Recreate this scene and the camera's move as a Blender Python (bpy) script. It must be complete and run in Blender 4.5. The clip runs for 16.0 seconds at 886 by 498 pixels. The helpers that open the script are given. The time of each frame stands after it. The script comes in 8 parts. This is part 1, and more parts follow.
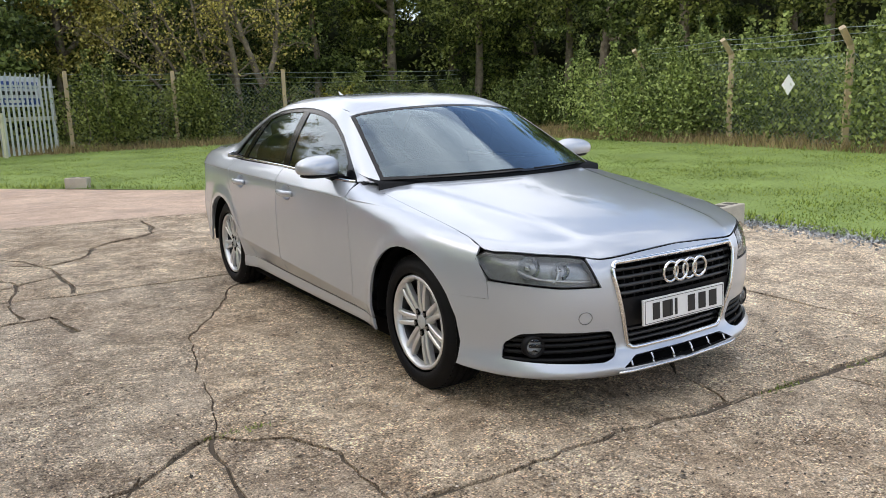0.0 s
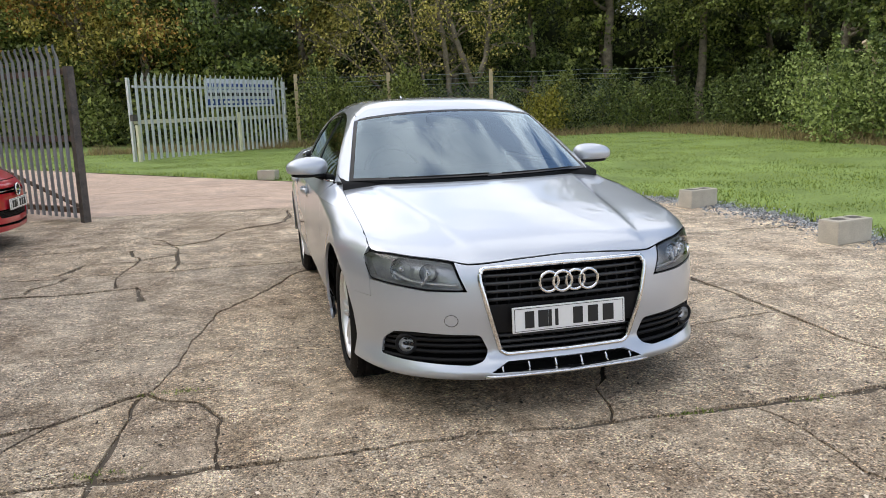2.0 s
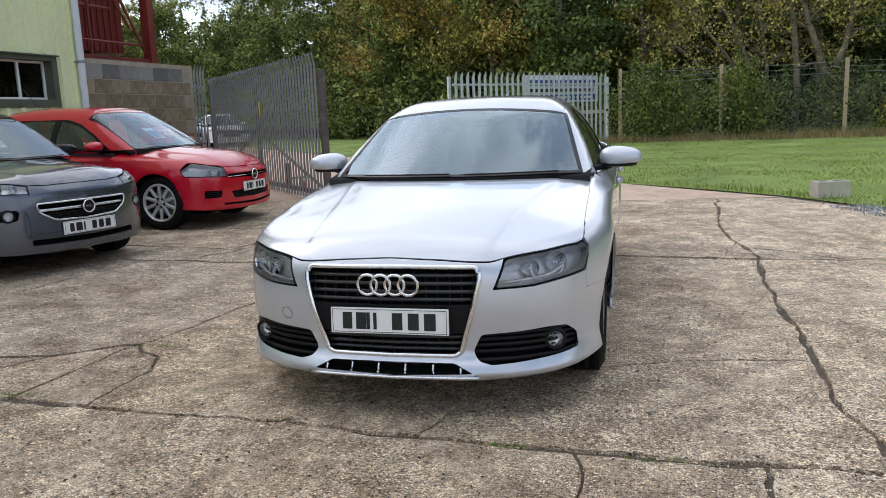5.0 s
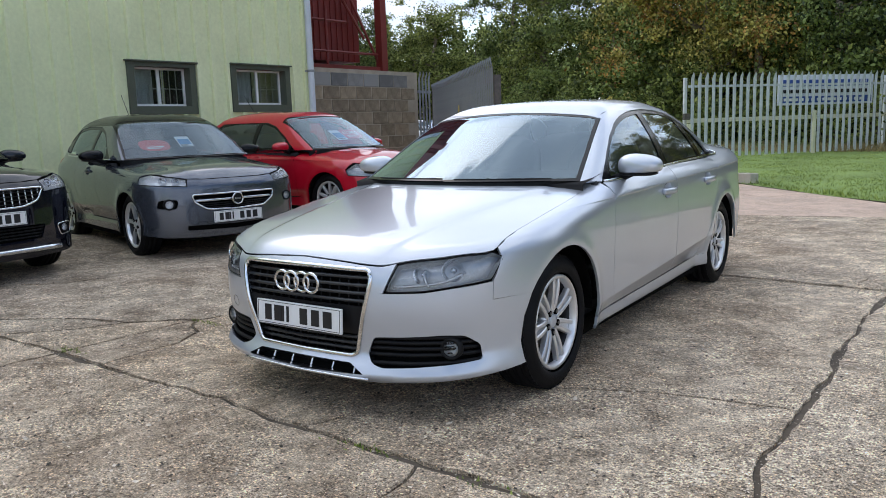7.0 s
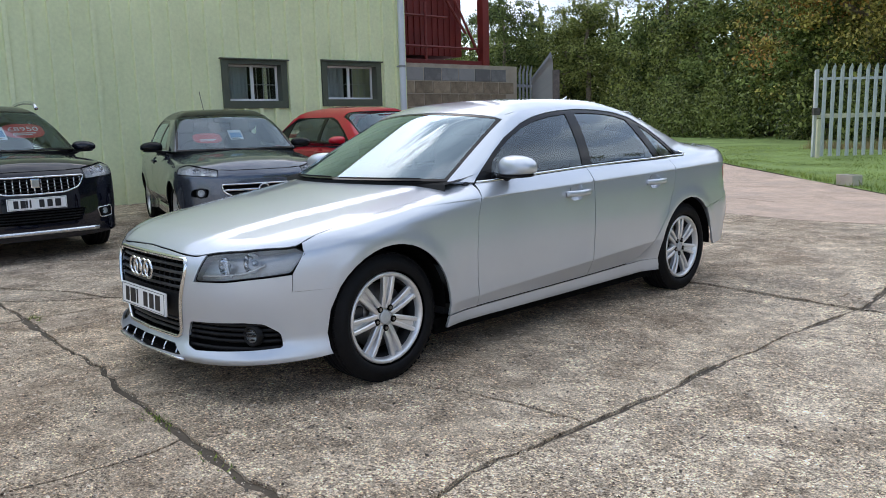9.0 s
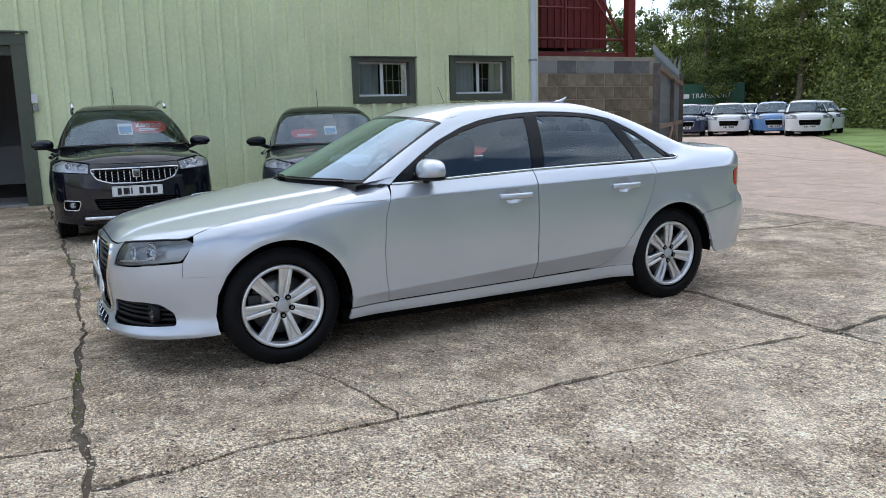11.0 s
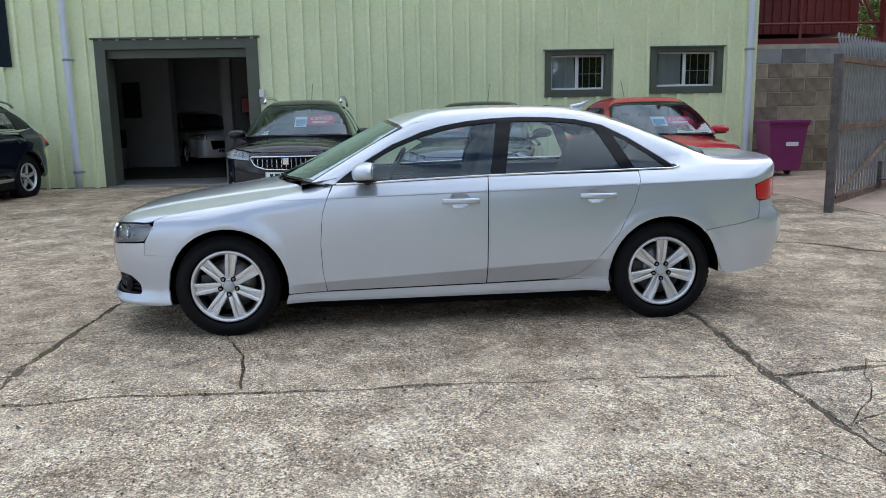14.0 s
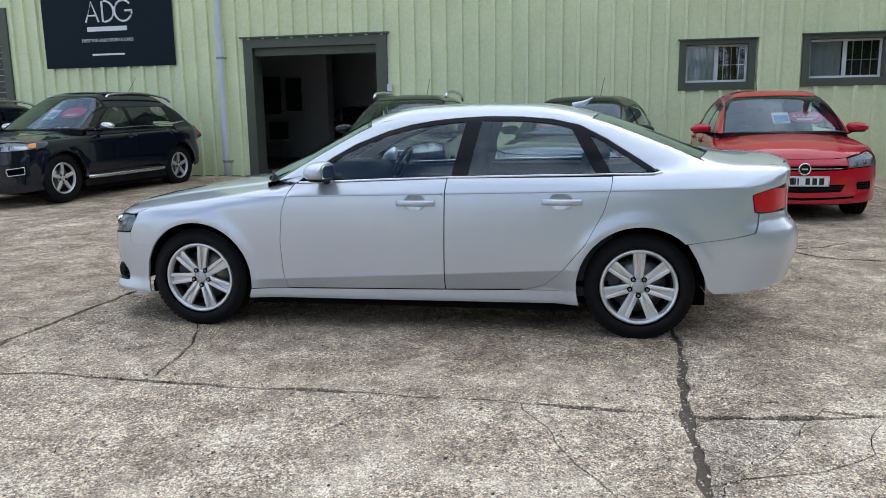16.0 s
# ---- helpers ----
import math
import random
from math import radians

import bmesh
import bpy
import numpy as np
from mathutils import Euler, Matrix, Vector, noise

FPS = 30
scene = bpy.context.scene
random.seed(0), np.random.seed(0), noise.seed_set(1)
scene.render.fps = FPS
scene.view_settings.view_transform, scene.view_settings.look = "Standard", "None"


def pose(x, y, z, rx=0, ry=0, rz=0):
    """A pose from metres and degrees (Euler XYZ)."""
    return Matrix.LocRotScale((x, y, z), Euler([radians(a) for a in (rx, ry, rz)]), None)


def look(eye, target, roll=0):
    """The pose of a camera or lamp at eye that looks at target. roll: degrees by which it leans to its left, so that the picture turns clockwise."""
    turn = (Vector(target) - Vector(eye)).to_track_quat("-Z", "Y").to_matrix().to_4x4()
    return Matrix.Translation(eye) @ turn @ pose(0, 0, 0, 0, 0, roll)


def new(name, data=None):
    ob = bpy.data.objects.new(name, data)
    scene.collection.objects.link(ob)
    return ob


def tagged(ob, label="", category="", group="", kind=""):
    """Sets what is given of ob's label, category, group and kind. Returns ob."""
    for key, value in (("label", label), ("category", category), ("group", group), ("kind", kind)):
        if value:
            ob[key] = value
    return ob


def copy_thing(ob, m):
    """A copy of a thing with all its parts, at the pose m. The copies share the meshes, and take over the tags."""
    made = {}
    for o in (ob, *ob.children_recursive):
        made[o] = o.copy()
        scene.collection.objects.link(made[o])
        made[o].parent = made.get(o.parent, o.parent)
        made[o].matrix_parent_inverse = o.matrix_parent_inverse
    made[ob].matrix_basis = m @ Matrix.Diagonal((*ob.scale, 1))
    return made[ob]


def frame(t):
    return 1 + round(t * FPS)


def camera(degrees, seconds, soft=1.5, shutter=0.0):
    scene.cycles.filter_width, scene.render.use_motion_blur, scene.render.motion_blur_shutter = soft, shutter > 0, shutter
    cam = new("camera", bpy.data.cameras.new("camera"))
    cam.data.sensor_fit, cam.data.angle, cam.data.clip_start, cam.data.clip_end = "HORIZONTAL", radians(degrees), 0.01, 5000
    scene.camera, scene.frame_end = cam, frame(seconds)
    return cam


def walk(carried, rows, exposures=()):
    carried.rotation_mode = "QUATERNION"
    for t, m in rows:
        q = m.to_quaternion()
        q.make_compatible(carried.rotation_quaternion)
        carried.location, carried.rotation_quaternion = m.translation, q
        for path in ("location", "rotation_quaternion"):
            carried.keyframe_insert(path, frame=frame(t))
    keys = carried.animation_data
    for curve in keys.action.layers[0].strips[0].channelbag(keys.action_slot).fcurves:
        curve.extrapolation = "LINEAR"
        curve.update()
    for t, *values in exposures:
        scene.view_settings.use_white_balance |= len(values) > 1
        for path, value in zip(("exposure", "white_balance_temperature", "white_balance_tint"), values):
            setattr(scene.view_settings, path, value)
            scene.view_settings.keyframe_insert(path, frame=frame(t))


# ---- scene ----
cam = camera(59.9, 16.0, soft=0.9)
PATH = [
    (0, (-2.599, -3.057, 1.349), (-1.553, -1.395, 0.973), -1.8),
    (0.5, (-2.299, -3.342, 1.351), (-1.387, -1.601, 0.98), -1.9),
    (1, (-1.97, -3.522, 1.343), (-1.195, -1.716, 0.974), -1.9),
    (1.5, (-1.648, -3.684, 1.346), (-1.018, -1.821, 0.98), -2.0),
    (2, (-1.274, -3.838, 1.349), (-0.795, -1.93, 0.986), -2.0),
    (2.5, (-0.907, -3.9, 1.309), (-0.589, -1.958, 0.948), -2.0),
    (3, (-0.527, -4.006, 1.32), (-0.374, -2.044, 0.963), -2.0),
    (3.5, (-0.143, -3.994, 1.307), (-0.155, -2.026, 0.95), -2.0),
    (4, (0.237, -3.974, 1.323), (0.067, -2.013, 0.969), -2.0),
    (4.2, (0.404, -3.992, 1.326), (0.172, -2.037, 0.973), -2.0),
    (6.3, (1.942, -3.449, 1.241), (1.032, -1.696, 0.927), -2.0),
    (6.5, (2.084, -3.401, 1.255), (1.106, -1.684, 0.944), -1.9),
    (7, (2.482, -3.233, 1.254), (1.351, -1.613, 0.944), -1.9),
    (7.5, (2.815, -3.006, 1.229), (1.568, -1.473, 0.92), -1.8),
    (8, (3.14, -2.811, 1.243), (1.815, -1.346, 0.931), -1.7),
    (8.5, (3.504, -2.581, 1.265), (2.117, -1.175, 0.952), -1.6),
    (9, (3.774, -2.303, 1.255), (2.326, -0.961, 0.937), -1.5),
    (9.5, (4.071, -2.05, 1.256), (2.549, -0.792, 0.937), -1.4),
    (9.7, (4.2, -1.922, 1.265), (2.646, -0.704, 0.944), -1.4),
    (11.8, (5.201, -0.598, 1.302), (3.358, 0.105, 0.969), -1.3),
    (12, (5.269, -0.471, 1.303), (3.409, 0.183, 0.97), -1.2),
    (12.5, (5.45, -0.121, 1.336), (3.551, 0.409, 1.001), -1.2),
    (13, (5.525, 0.207, 1.323), (3.597, 0.615, 0.982), -1.1),
    (13.5, (5.64, 0.589, 1.352), (3.691, 0.878, 1.009), -1.1),
    (14, (5.685, 0.95, 1.369), (3.722, 1.118, 1.022), -1.0),
    (14.5, (5.659, 1.311, 1.37), (3.69, 1.355, 1.019), -1.0),
    (15, (5.644, 1.725, 1.373), (3.677, 1.641, 1.019), -0.9),
    (15.5, (5.558, 2.105, 1.372), (3.602, 1.89, 1.016), -1.0),
    (16, (5.458, 2.452, 1.389), (3.521, 2.106, 1.03), -0.9),
]
walk(cam, [(t, look(eye, target, roll)) for t, eye, target, roll in PATH],
     exposures=[(0.0, 0.23, 6750, 11), (4.2, 0.07, 6700, 11), (6.3, 0.0, 6150, 10), (9.7, 0.02, 6050, 9), (12.0, 0.04, 5950, 8), (16.0, 0.08, 5950, 8)])


# ---- sky, sun, exposure ----
world = bpy.data.worlds.new("sky")
scene.world = world
world.use_nodes = True
wn, wl = world.node_tree.nodes, world.node_tree.links
wn.clear()
SUN_UP, SUN_ROUND = 48, 300
sky = wn.new("ShaderNodeTexSky")
sky.sky_type, sky.sun_disc = "NISHITA", False
sky.sun_elevation, sky.sun_rotation = radians(SUN_UP), radians(SUN_ROUND)
sky.air_density, sky.dust_density = 1.0, 1.5
coords = wn.new("ShaderNodeTexCoord")
flat = wn.new("ShaderNodeMapping")
flat.inputs["Scale"].default_value = (1.0, 1.0, 2.2)
cloud = wn.new("ShaderNodeTexNoise")
cloud.inputs["Scale"].default_value, cloud.inputs["Detail"].default_value, cloud.inputs["Roughness"].default_value = 1.8, 8, 0.58
ramp = wn.new("ShaderNodeValToRGB")
ramp.color_ramp.elements[0].position, ramp.color_ramp.elements[1].position = 0.485, 0.525
shade = wn.new("ShaderNodeTexNoise")
shade.inputs["Scale"].default_value, shade.inputs["Detail"].default_value = 5.0, 6
tone = wn.new("ShaderNodeValToRGB")
tone.color_ramp.elements[0].color, tone.color_ramp.elements[1].color = (2.9, 3.4, 4.3, 1), (6.5, 6.8, 7.4, 1)
tone.color_ramp.elements[0].position, tone.color_ramp.elements[1].position = 0.35, 0.65
mix = wn.new("ShaderNodeMixRGB")
back = wn.new("ShaderNodeBackground")
back.inputs["Strength"].default_value = 0.20
wout = wn.new("ShaderNodeOutputWorld")
wl.new(coords.outputs["Generated"], flat.inputs["Vector"])
wl.new(flat.outputs["Vector"], cloud.inputs["Vector"])
wl.new(flat.outputs["Vector"], shade.inputs["Vector"])
wl.new(cloud.outputs["Fac"], ramp.inputs["Fac"])
wl.new(shade.outputs["Fac"], tone.inputs["Fac"])
wl.new(ramp.outputs["Color"], mix.inputs["Fac"])
wl.new(sky.outputs["Color"], mix.inputs["Color1"])
wl.new(tone.outputs["Color"], mix.inputs["Color2"])
wl.new(mix.outputs["Color"], back.inputs["Color"])
wl.new(back.outputs["Background"], wout.inputs["Surface"])
sun = new("sun", bpy.data.lights.new("sun", "SUN"))
sun.data.energy, sun.data.angle, sun.data.color = 1.52, radians(140), (1.0, 0.96, 0.89)
sun.rotation_euler = (radians(90 - SUN_UP), 0, radians(180 - SUN_ROUND))

# ---- materials ----
def mat(name, base, rough=0.6, metal=0.0, vary=0.25, scale=4.0, fine=60.0, bump=0.0, coat=0.0, tint=None, island=False, coords="Object", spec=0.5, randomize=0.0, trans=0.0):
    """A surface whose colour wanders at two scales round the base colour, with fine relief."""
    m = bpy.data.materials.new(name)
    m.use_nodes = True
    n, l = m.node_tree.nodes, m.node_tree.links
    b = n["Principled BSDF"]
    b.inputs["Roughness"].default_value, b.inputs["Metallic"].default_value = rough, metal
    b.inputs["Coat Weight"].default_value, b.inputs["Coat Roughness"].default_value = coat, 0.03
    b.inputs["Specular IOR Level"].default_value = spec
    tc = n.new("ShaderNodeTexCoord")
    a, c = n.new("ShaderNodeTexNoise"), n.new("ShaderNodeTexNoise")
    a.inputs["Scale"].default_value, a.inputs["Detail"].default_value = scale, 5
    c.inputs["Scale"].default_value, c.inputs["Detail"].default_value = fine, 3
    l.new(tc.outputs[coords], a.inputs["Vector"])
    l.new(tc.outputs[coords], c.inputs["Vector"])
    lo = tuple(v * (1 - vary) for v in base) + (1,)
    hi = tuple(min(1, v * (1 + vary)) for v in (tint or base)) + (1,)
    r = n.new("ShaderNodeValToRGB")
    r.color_ramp.elements[0].position, r.color_ramp.elements[1].position = 0.32, 0.68
    r.color_ramp.elements[0].color, r.color_ramp.elements[1].color = lo, hi
    add = n.new("ShaderNodeMath")
    add.operation = "MULTIPLY_ADD"
    add.inputs[1].default_value, add.inputs[2].default_value = 0.45, 0.0
    half = n.new("ShaderNodeMath")
    half.operation = "MULTIPLY_ADD"
    half.inputs[1].default_value = 0.55
    l.new(c.outputs["Fac"], add.inputs[0])
    l.new(a.outputs["Fac"], half.inputs[0])
    l.new(add.outputs[0], half.inputs[2])
    last = half
    if island or randomize:
        g = n.new("ShaderNodeNewGeometry") if island else n.new("ShaderNodeObjectInfo")
        k = n.new("ShaderNodeMath")
        k.operation = "MULTIPLY_ADD"
        k.inputs[1].default_value = 0.5 if island else randomize
        l.new(g.outputs["Random Per Island" if island else "Random"], k.inputs[0])
        sub = n.new("ShaderNodeMath")
        sub.operation = "SUBTRACT"
        sub.inputs[1].default_value = 0.25 if island else randomize / 2
        l.new(half.outputs[0], sub.inputs[0])
        l.new(sub.outputs[0], k.inputs[2])
        last = k
    l.new(last.outputs[0], r.inputs["Fac"])
    l.new(r.outputs["Color"], b.inputs["Base Color"])
    if bump:
        bn = n.new("ShaderNodeBump")
        bn.inputs["Strength"].default_value, bn.inputs["Distance"].default_value = bump, 0.02
        l.new(half.outputs[0], bn.inputs["Height"])
        l.new(bn.outputs["Normal"], b.inputs["Normal"])
    if trans:
        t = n.new("ShaderNodeBsdfTranslucent")
        l.new(r.outputs["Color"], t.inputs["Color"])
        mx = n.new("ShaderNodeMixShader")
        mx.inputs[0].default_value = trans
        l.new(b.outputs[0], mx.inputs[1])
        l.new(t.outputs[0], mx.inputs[2])
        l.new(mx.outputs[0], n["Material Output"].inputs["Surface"])
    return m


def glass(name, tint, gloss=1.0, sheen=(1.0, 1.0, 1.0)):
    """A thin pane: clear with a tint, and mirrored by Fresnel."""
    m = bpy.data.materials.new(name)
    m.use_nodes = True
    n, l = m.node_tree.nodes, m.node_tree.links
    n.remove(n["Principled BSDF"])
    t, g, f, x = n.new("ShaderNodeBsdfTransparent"), n.new("ShaderNodeBsdfGlossy"), n.new("ShaderNodeFresnel"), n.new("ShaderNodeMixShader")
    t.inputs["Color"].default_value = (*tint, 1)
    g.inputs["Roughness"].default_value = 0.01
    g.inputs["Color"].default_value = (*sheen, 1)
    f.inputs["IOR"].default_value = 1.52
    k = n.new("ShaderNodeMath")
    k.operation, k.use_clamp = "MULTIPLY", True
    k.inputs[1].default_value = gloss
    l.new(f.outputs[0], k.inputs[0])
    l.new(k.outputs[0], x.inputs[0])
    l.new(t.outputs[0], x.inputs[1])
    l.new(g.outputs[0], x.inputs[2])
    l.new(x.outputs[0], n["Material Output"].inputs["Surface"])
    return m


def paint(name, base, metal=0.0, rough=0.35, spec=0.5):
    return mat(name, base, rough, metal, 0.035, 3.0, 900.0, 0.0, 1.0, spec=spec)


SILVER = paint("silver_paint", (0.55, 0.585, 0.64), 0.50, 0.30)
BLACK_PAINT = paint("black_paint", (0.004, 0.005, 0.011), 0.0, 0.3, 0.05)
GREY_PAINT = paint("grey_paint", (0.100, 0.112, 0.138), 0.7, 0.26, 0.2)
RED_PAINT = paint("red_paint", (0.50, 0.003, 0.020), 0.0, 0.35, 0.2)
NAVY_PAINT = paint("navy_paint", (0.004, 0.006, 0.014), 0.0, 0.3, 0.05)
WHITE_PAINT = paint("white_paint", (0.72, 0.73, 0.74))
BLUE_PAINT = paint("blue_paint", (0.10, 0.24, 0.50))
GLOSS_BLACK = mat("gloss_black", (0.006, 0.006, 0.007), 0.14, 0, 0.1, spec=0.22)
TRIM_BLACK = mat("black_plastic", (0.008, 0.008, 0.009), 0.5, 0, 0.2, 8, 400, 0.1, spec=0.2)
LINER = mat("dark_liner", (0.004, 0.004, 0.004), 0.9, 0, 0.3, spec=0.05)
RUBBER = mat("tyre_rubber", (0.006, 0.006, 0.007), 0.6, 0, 0.3, 14, 200, 0.15, spec=0.16)
ALLOY = mat("alloy", (0.74, 0.745, 0.755), 0.30, 0.7, 0.06, 10, 300)
DARK_ALLOY = mat("dark_alloy", (0.05, 0.05, 0.055), 0.4, 0.6, 0.15)
GRILLE = mat("grille_slat", (0.030, 0.031, 0.033), 0.28, 0, 0.15)
LAMP_DARK = mat("lamp_inner_dark", (0.40, 0.41, 0.42), 0.3, 0.45, 0.2)
CHROME = mat("chrome", (0.80, 0.81, 0.82), 0.08, 1.0, 0.02)
SATIN = mat("satin_metal", (0.72, 0.73, 0.75), 0.25, 0.95, 0.04)
STEEL = mat("brake_steel", (0.28, 0.27, 0.26), 0.4, 0.9, 0.2)
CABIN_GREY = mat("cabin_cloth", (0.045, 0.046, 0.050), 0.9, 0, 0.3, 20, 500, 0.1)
CABIN_PALE = mat("cabin_lining", (0.20, 0.20, 0.195), 0.9, 0, 0.1)
GLASS = glass("car_glass", (0.88, 0.95, 0.96), 1.7, (0.84, 0.94, 1.0))
PARKED_SCREEN = glass("parked_windscreen", (0.66, 0.76, 0.79), 1.4, (0.74, 0.89, 1.0))
SCREEN = glass("windscreen_glass", (0.66, 0.80, 0.88), 2.3, (0.72, 0.88, 1.0))
LENS = glass("lamp_lens", (0.94, 0.95, 0.96), 1.1)
RED_LENS = mat("red_lens", (0.52, 0.001, 0.018), 0.25, 0, 0.15, 30, 200, 0, 0.5, spec=0.2)
AMBER = mat("amber_lens", (0.75, 0.25, 0.02), 0.15, 0, 0.1, coat=1.0)
LAMP_PALE = mat("lamp_silver", (0.72, 0.73, 0.745), 0.22, 0.45, 0.2, 30, 200)
LAMP_GREY = mat("lamp_bezel", (0.48, 0.49, 0.50), 0.25, 0.15, 0.1)
PLATE_WHITE = mat("plate_white", (0.82, 0.82, 0.81), 0.35, 0, 0.03)
PLATE_YELLOW = mat("plate_yellow", (0.75, 0.55, 0.04), 0.35, 0, 0.03)
INK = mat("black_ink", (0.012, 0.012, 0.013), 0.5, 0, 0.1)
CARD_PINK = mat("price_card_pink", (0.72, 0.06, 0.16), 0.4, 0, 0.05)
CARD_RED = mat("price_card_red", (0.62, 0.04, 0.05), 0.4, 0, 0.05)
CARD_WHITE = mat("paper_white", (0.8, 0.82, 0.83), 0.6, 0, 0.05)
CARD_BLUE = mat("paper_blue", (0.10, 0.28, 0.52), 0.6, 0, 0.1)

# ---- car bodies: one smooth implicit surface per model, panels are cut from it ----
def curve(*pts):
    """A smooth curve through (a, b) pairs, flat where it turns, as a function of arrays."""
    xs, ys = np.array(pts, float).T
    d = np.diff(ys) / np.diff(xs)
    m = np.zeros(len(xs))
    m[0], m[-1] = d[0], d[-1]
    for i in range(1, len(xs) - 1):
        if d[i - 1] * d[i] > 0:
            m[i] = 2 * d[i - 1] * d[i] / (d[i - 1] + d[i])

    def f(x):
        x = np.clip(x, xs[0], xs[-1])
        i = np.clip(np.searchsorted(xs, x) - 1, 0, len(xs) - 2)
        h = xs[i + 1] - xs[i]
        t = (x - xs[i]) / h
        return ((2 * t ** 3 - 3 * t ** 2 + 1) * ys[i] + (t ** 3 - 2 * t ** 2 + t) * h * m[i]
                + (3 * t ** 2 - 2 * t ** 3) * ys[i + 1] + (t ** 3 - t ** 2) * h * m[i + 1])
    return f


def smax(a, b, k):
    return np.maximum(a, b) + np.maximum(k - np.abs(a - b), 0) ** 2 / (4 * k)


def smin(a, b, k):
    return -smax(-a, -b, k)


class Shape:
    """The outside of a car: x across, y back from the front axle, z up."""

    def __init__(self, half, tyre, rim, fold, base, hub, arch, flare, belt, blend, soft, crease, lean, crown, ridge, ridge_x, plan, section, top, nose, bow, tail, glass, tumble, screen, screen_bow, rear, rear_bow, roof):
        self.half, self.tyre, self.rim, self.fold, self.base, self.hub, self.arch, self.flare = half, tyre, rim, fold, base, hub, arch, flare
        self.belt, self.blend, self.soft, self.crease, self.lean, self.crown, self.ridge = belt, blend, soft, crease, lean, crown, ridge
        self.ridge_x, self.plan, self.section, self.top, self.nose, self.bow, self.tail = ridge_x, plan, section, top, nose, bow, tail
        self.glass, self.tumble, self.screen, self.screen_bow, self.rear, self.rear_bow, self.roof = glass, tumble, screen, screen_bow, rear, rear_bow, roof

    def crease_at(self, y):
        return self.crease[0] + self.crease[1] * y - self.crease[2] * np.maximum(0.45 - y, 0) ** 2

    def lower(self, x, y, z):
        ax = np.abs(x)
        zc = self.crease_at(y)
        over = np.maximum(z - zc, 0)
        w = self.plan(y) + self.section(z) - 0.0060 * np.clip((zc - z) / 0.005, 0, 1) * np.exp(-np.maximum(zc - z - 0.006, 0) / 0.06) - self.lean * over - 1.2 * over ** 2
        zl = self.fold[0] + self.fold[1] * y
        zb = self.fold[2] + (self.fold[3] if len(self.fold) > 3 else 0.0) * y
        near = np.clip((y - 0.30) / 0.25, 0, 1) * np.clip((self.base - 0.25 - y) / 0.25, 0, 1)
        w = w - near * 0.50 * np.clip(zl - z, 0, np.maximum(zl - zb, 0)) + near * 0.001 * np.clip((zb + 0.004 - z) / 0.014, 0, 1)
        for yw in (0.0, self.base):
            r = np.hypot(y - yw, z - self.hub)
            w = w + self.flare * np.exp(-((r - self.arch - 0.015) / 0.05) ** 2)
        side = ax - w
        top = z - (self.top(y) - self.crown * x ** 2 + self.ridge * (1 - np.tanh((ax - self.ridge_x(y)) / 0.018)) / 2 * (y < 1.0))
        front = (self.nose(z) + self.bow(ax)) - y
        back = y - (self.tail(z) - 0.9 * self.bow(ax) * 0.8)
        g = smax(smax(side, front, 0.13), back, 0.12)
        return smax(g, top, self.soft)

    def cabin(self, x, y, z):
        ax = np.abs(x)
        d = z - self.belt
        side = (ax - (self.glass(y) - self.tumble * d - 0.6 * np.maximum(d, 0) ** 2)) * 0.9
        (y0, z0), (y1, z1) = self.screen
        s = (z1 - z0) / (y1 - y0)
        ws = (z - (z0 + s * (y - y0 - self.screen_bow * x ** 2))) / math.hypot(1, s)
        (y0, z0), (y1, z1) = self.rear
        s = (z1 - z0) / (y1 - y0)
        rw = (z - (z0 + s * (y - y0 + self.rear_bow * x ** 2))) / math.hypot(1, s)
        roof = z - (self.roof(y) - 0.09 * x ** 2)
        return np.maximum(smax(smax(smax(side, ws, 0.05), rw, 0.08), roof, 0.09), self.belt - 0.25 - z)

    def whole(self, x, y, z):
        return smin(self.lower(x, y, z), self.cabin(x, y, z), 0.012 + 0.05 * np.clip((y - self.blend) / 0.3, 0, 1))

    def cast(self, p, d, reach, what="whole", n=90):
        """The first meeting of rays p + t d with the surface; p and d are arrays of shape (n, 3)."""
        g = {"whole": self.whole, "cabin": self.cabin, "lower": self.lower}[what]
        ts = np.linspace(0, reach, n)
        q = p[:, None, :] + ts[None, :, None] * d[:, None, :]
        inside = g(q[..., 0], q[..., 1], q[..., 2]) < 0
        k = np.where(inside.any(1), np.argmax(inside, 1), n - 1)
        lo, hi = ts[np.maximum(k - 1, 0)], ts[k]
        for _ in range(22):
            mid = (lo + hi) / 2
            q = p + mid[:, None] * d
            neg = g(q[:, 0], q[:, 1], q[:, 2]) < 0
            hi, lo = np.where(neg, mid, hi), np.where(neg, lo, mid)
        return p + hi[:, None] * d

    def normal(self, q, what="whole"):
        g = {"whole": self.whole, "cabin": self.cabin, "lower": self.lower}[what]
        e = 0.002
        n = np.stack([g(*(q + e * np.eye(3)[i]).T) - g(*(q - e * np.eye(3)[i]).T) for i in range(3)], 1)
        return n / np.maximum(np.linalg.norm(n, axis=1, keepdims=True), 1e-9)


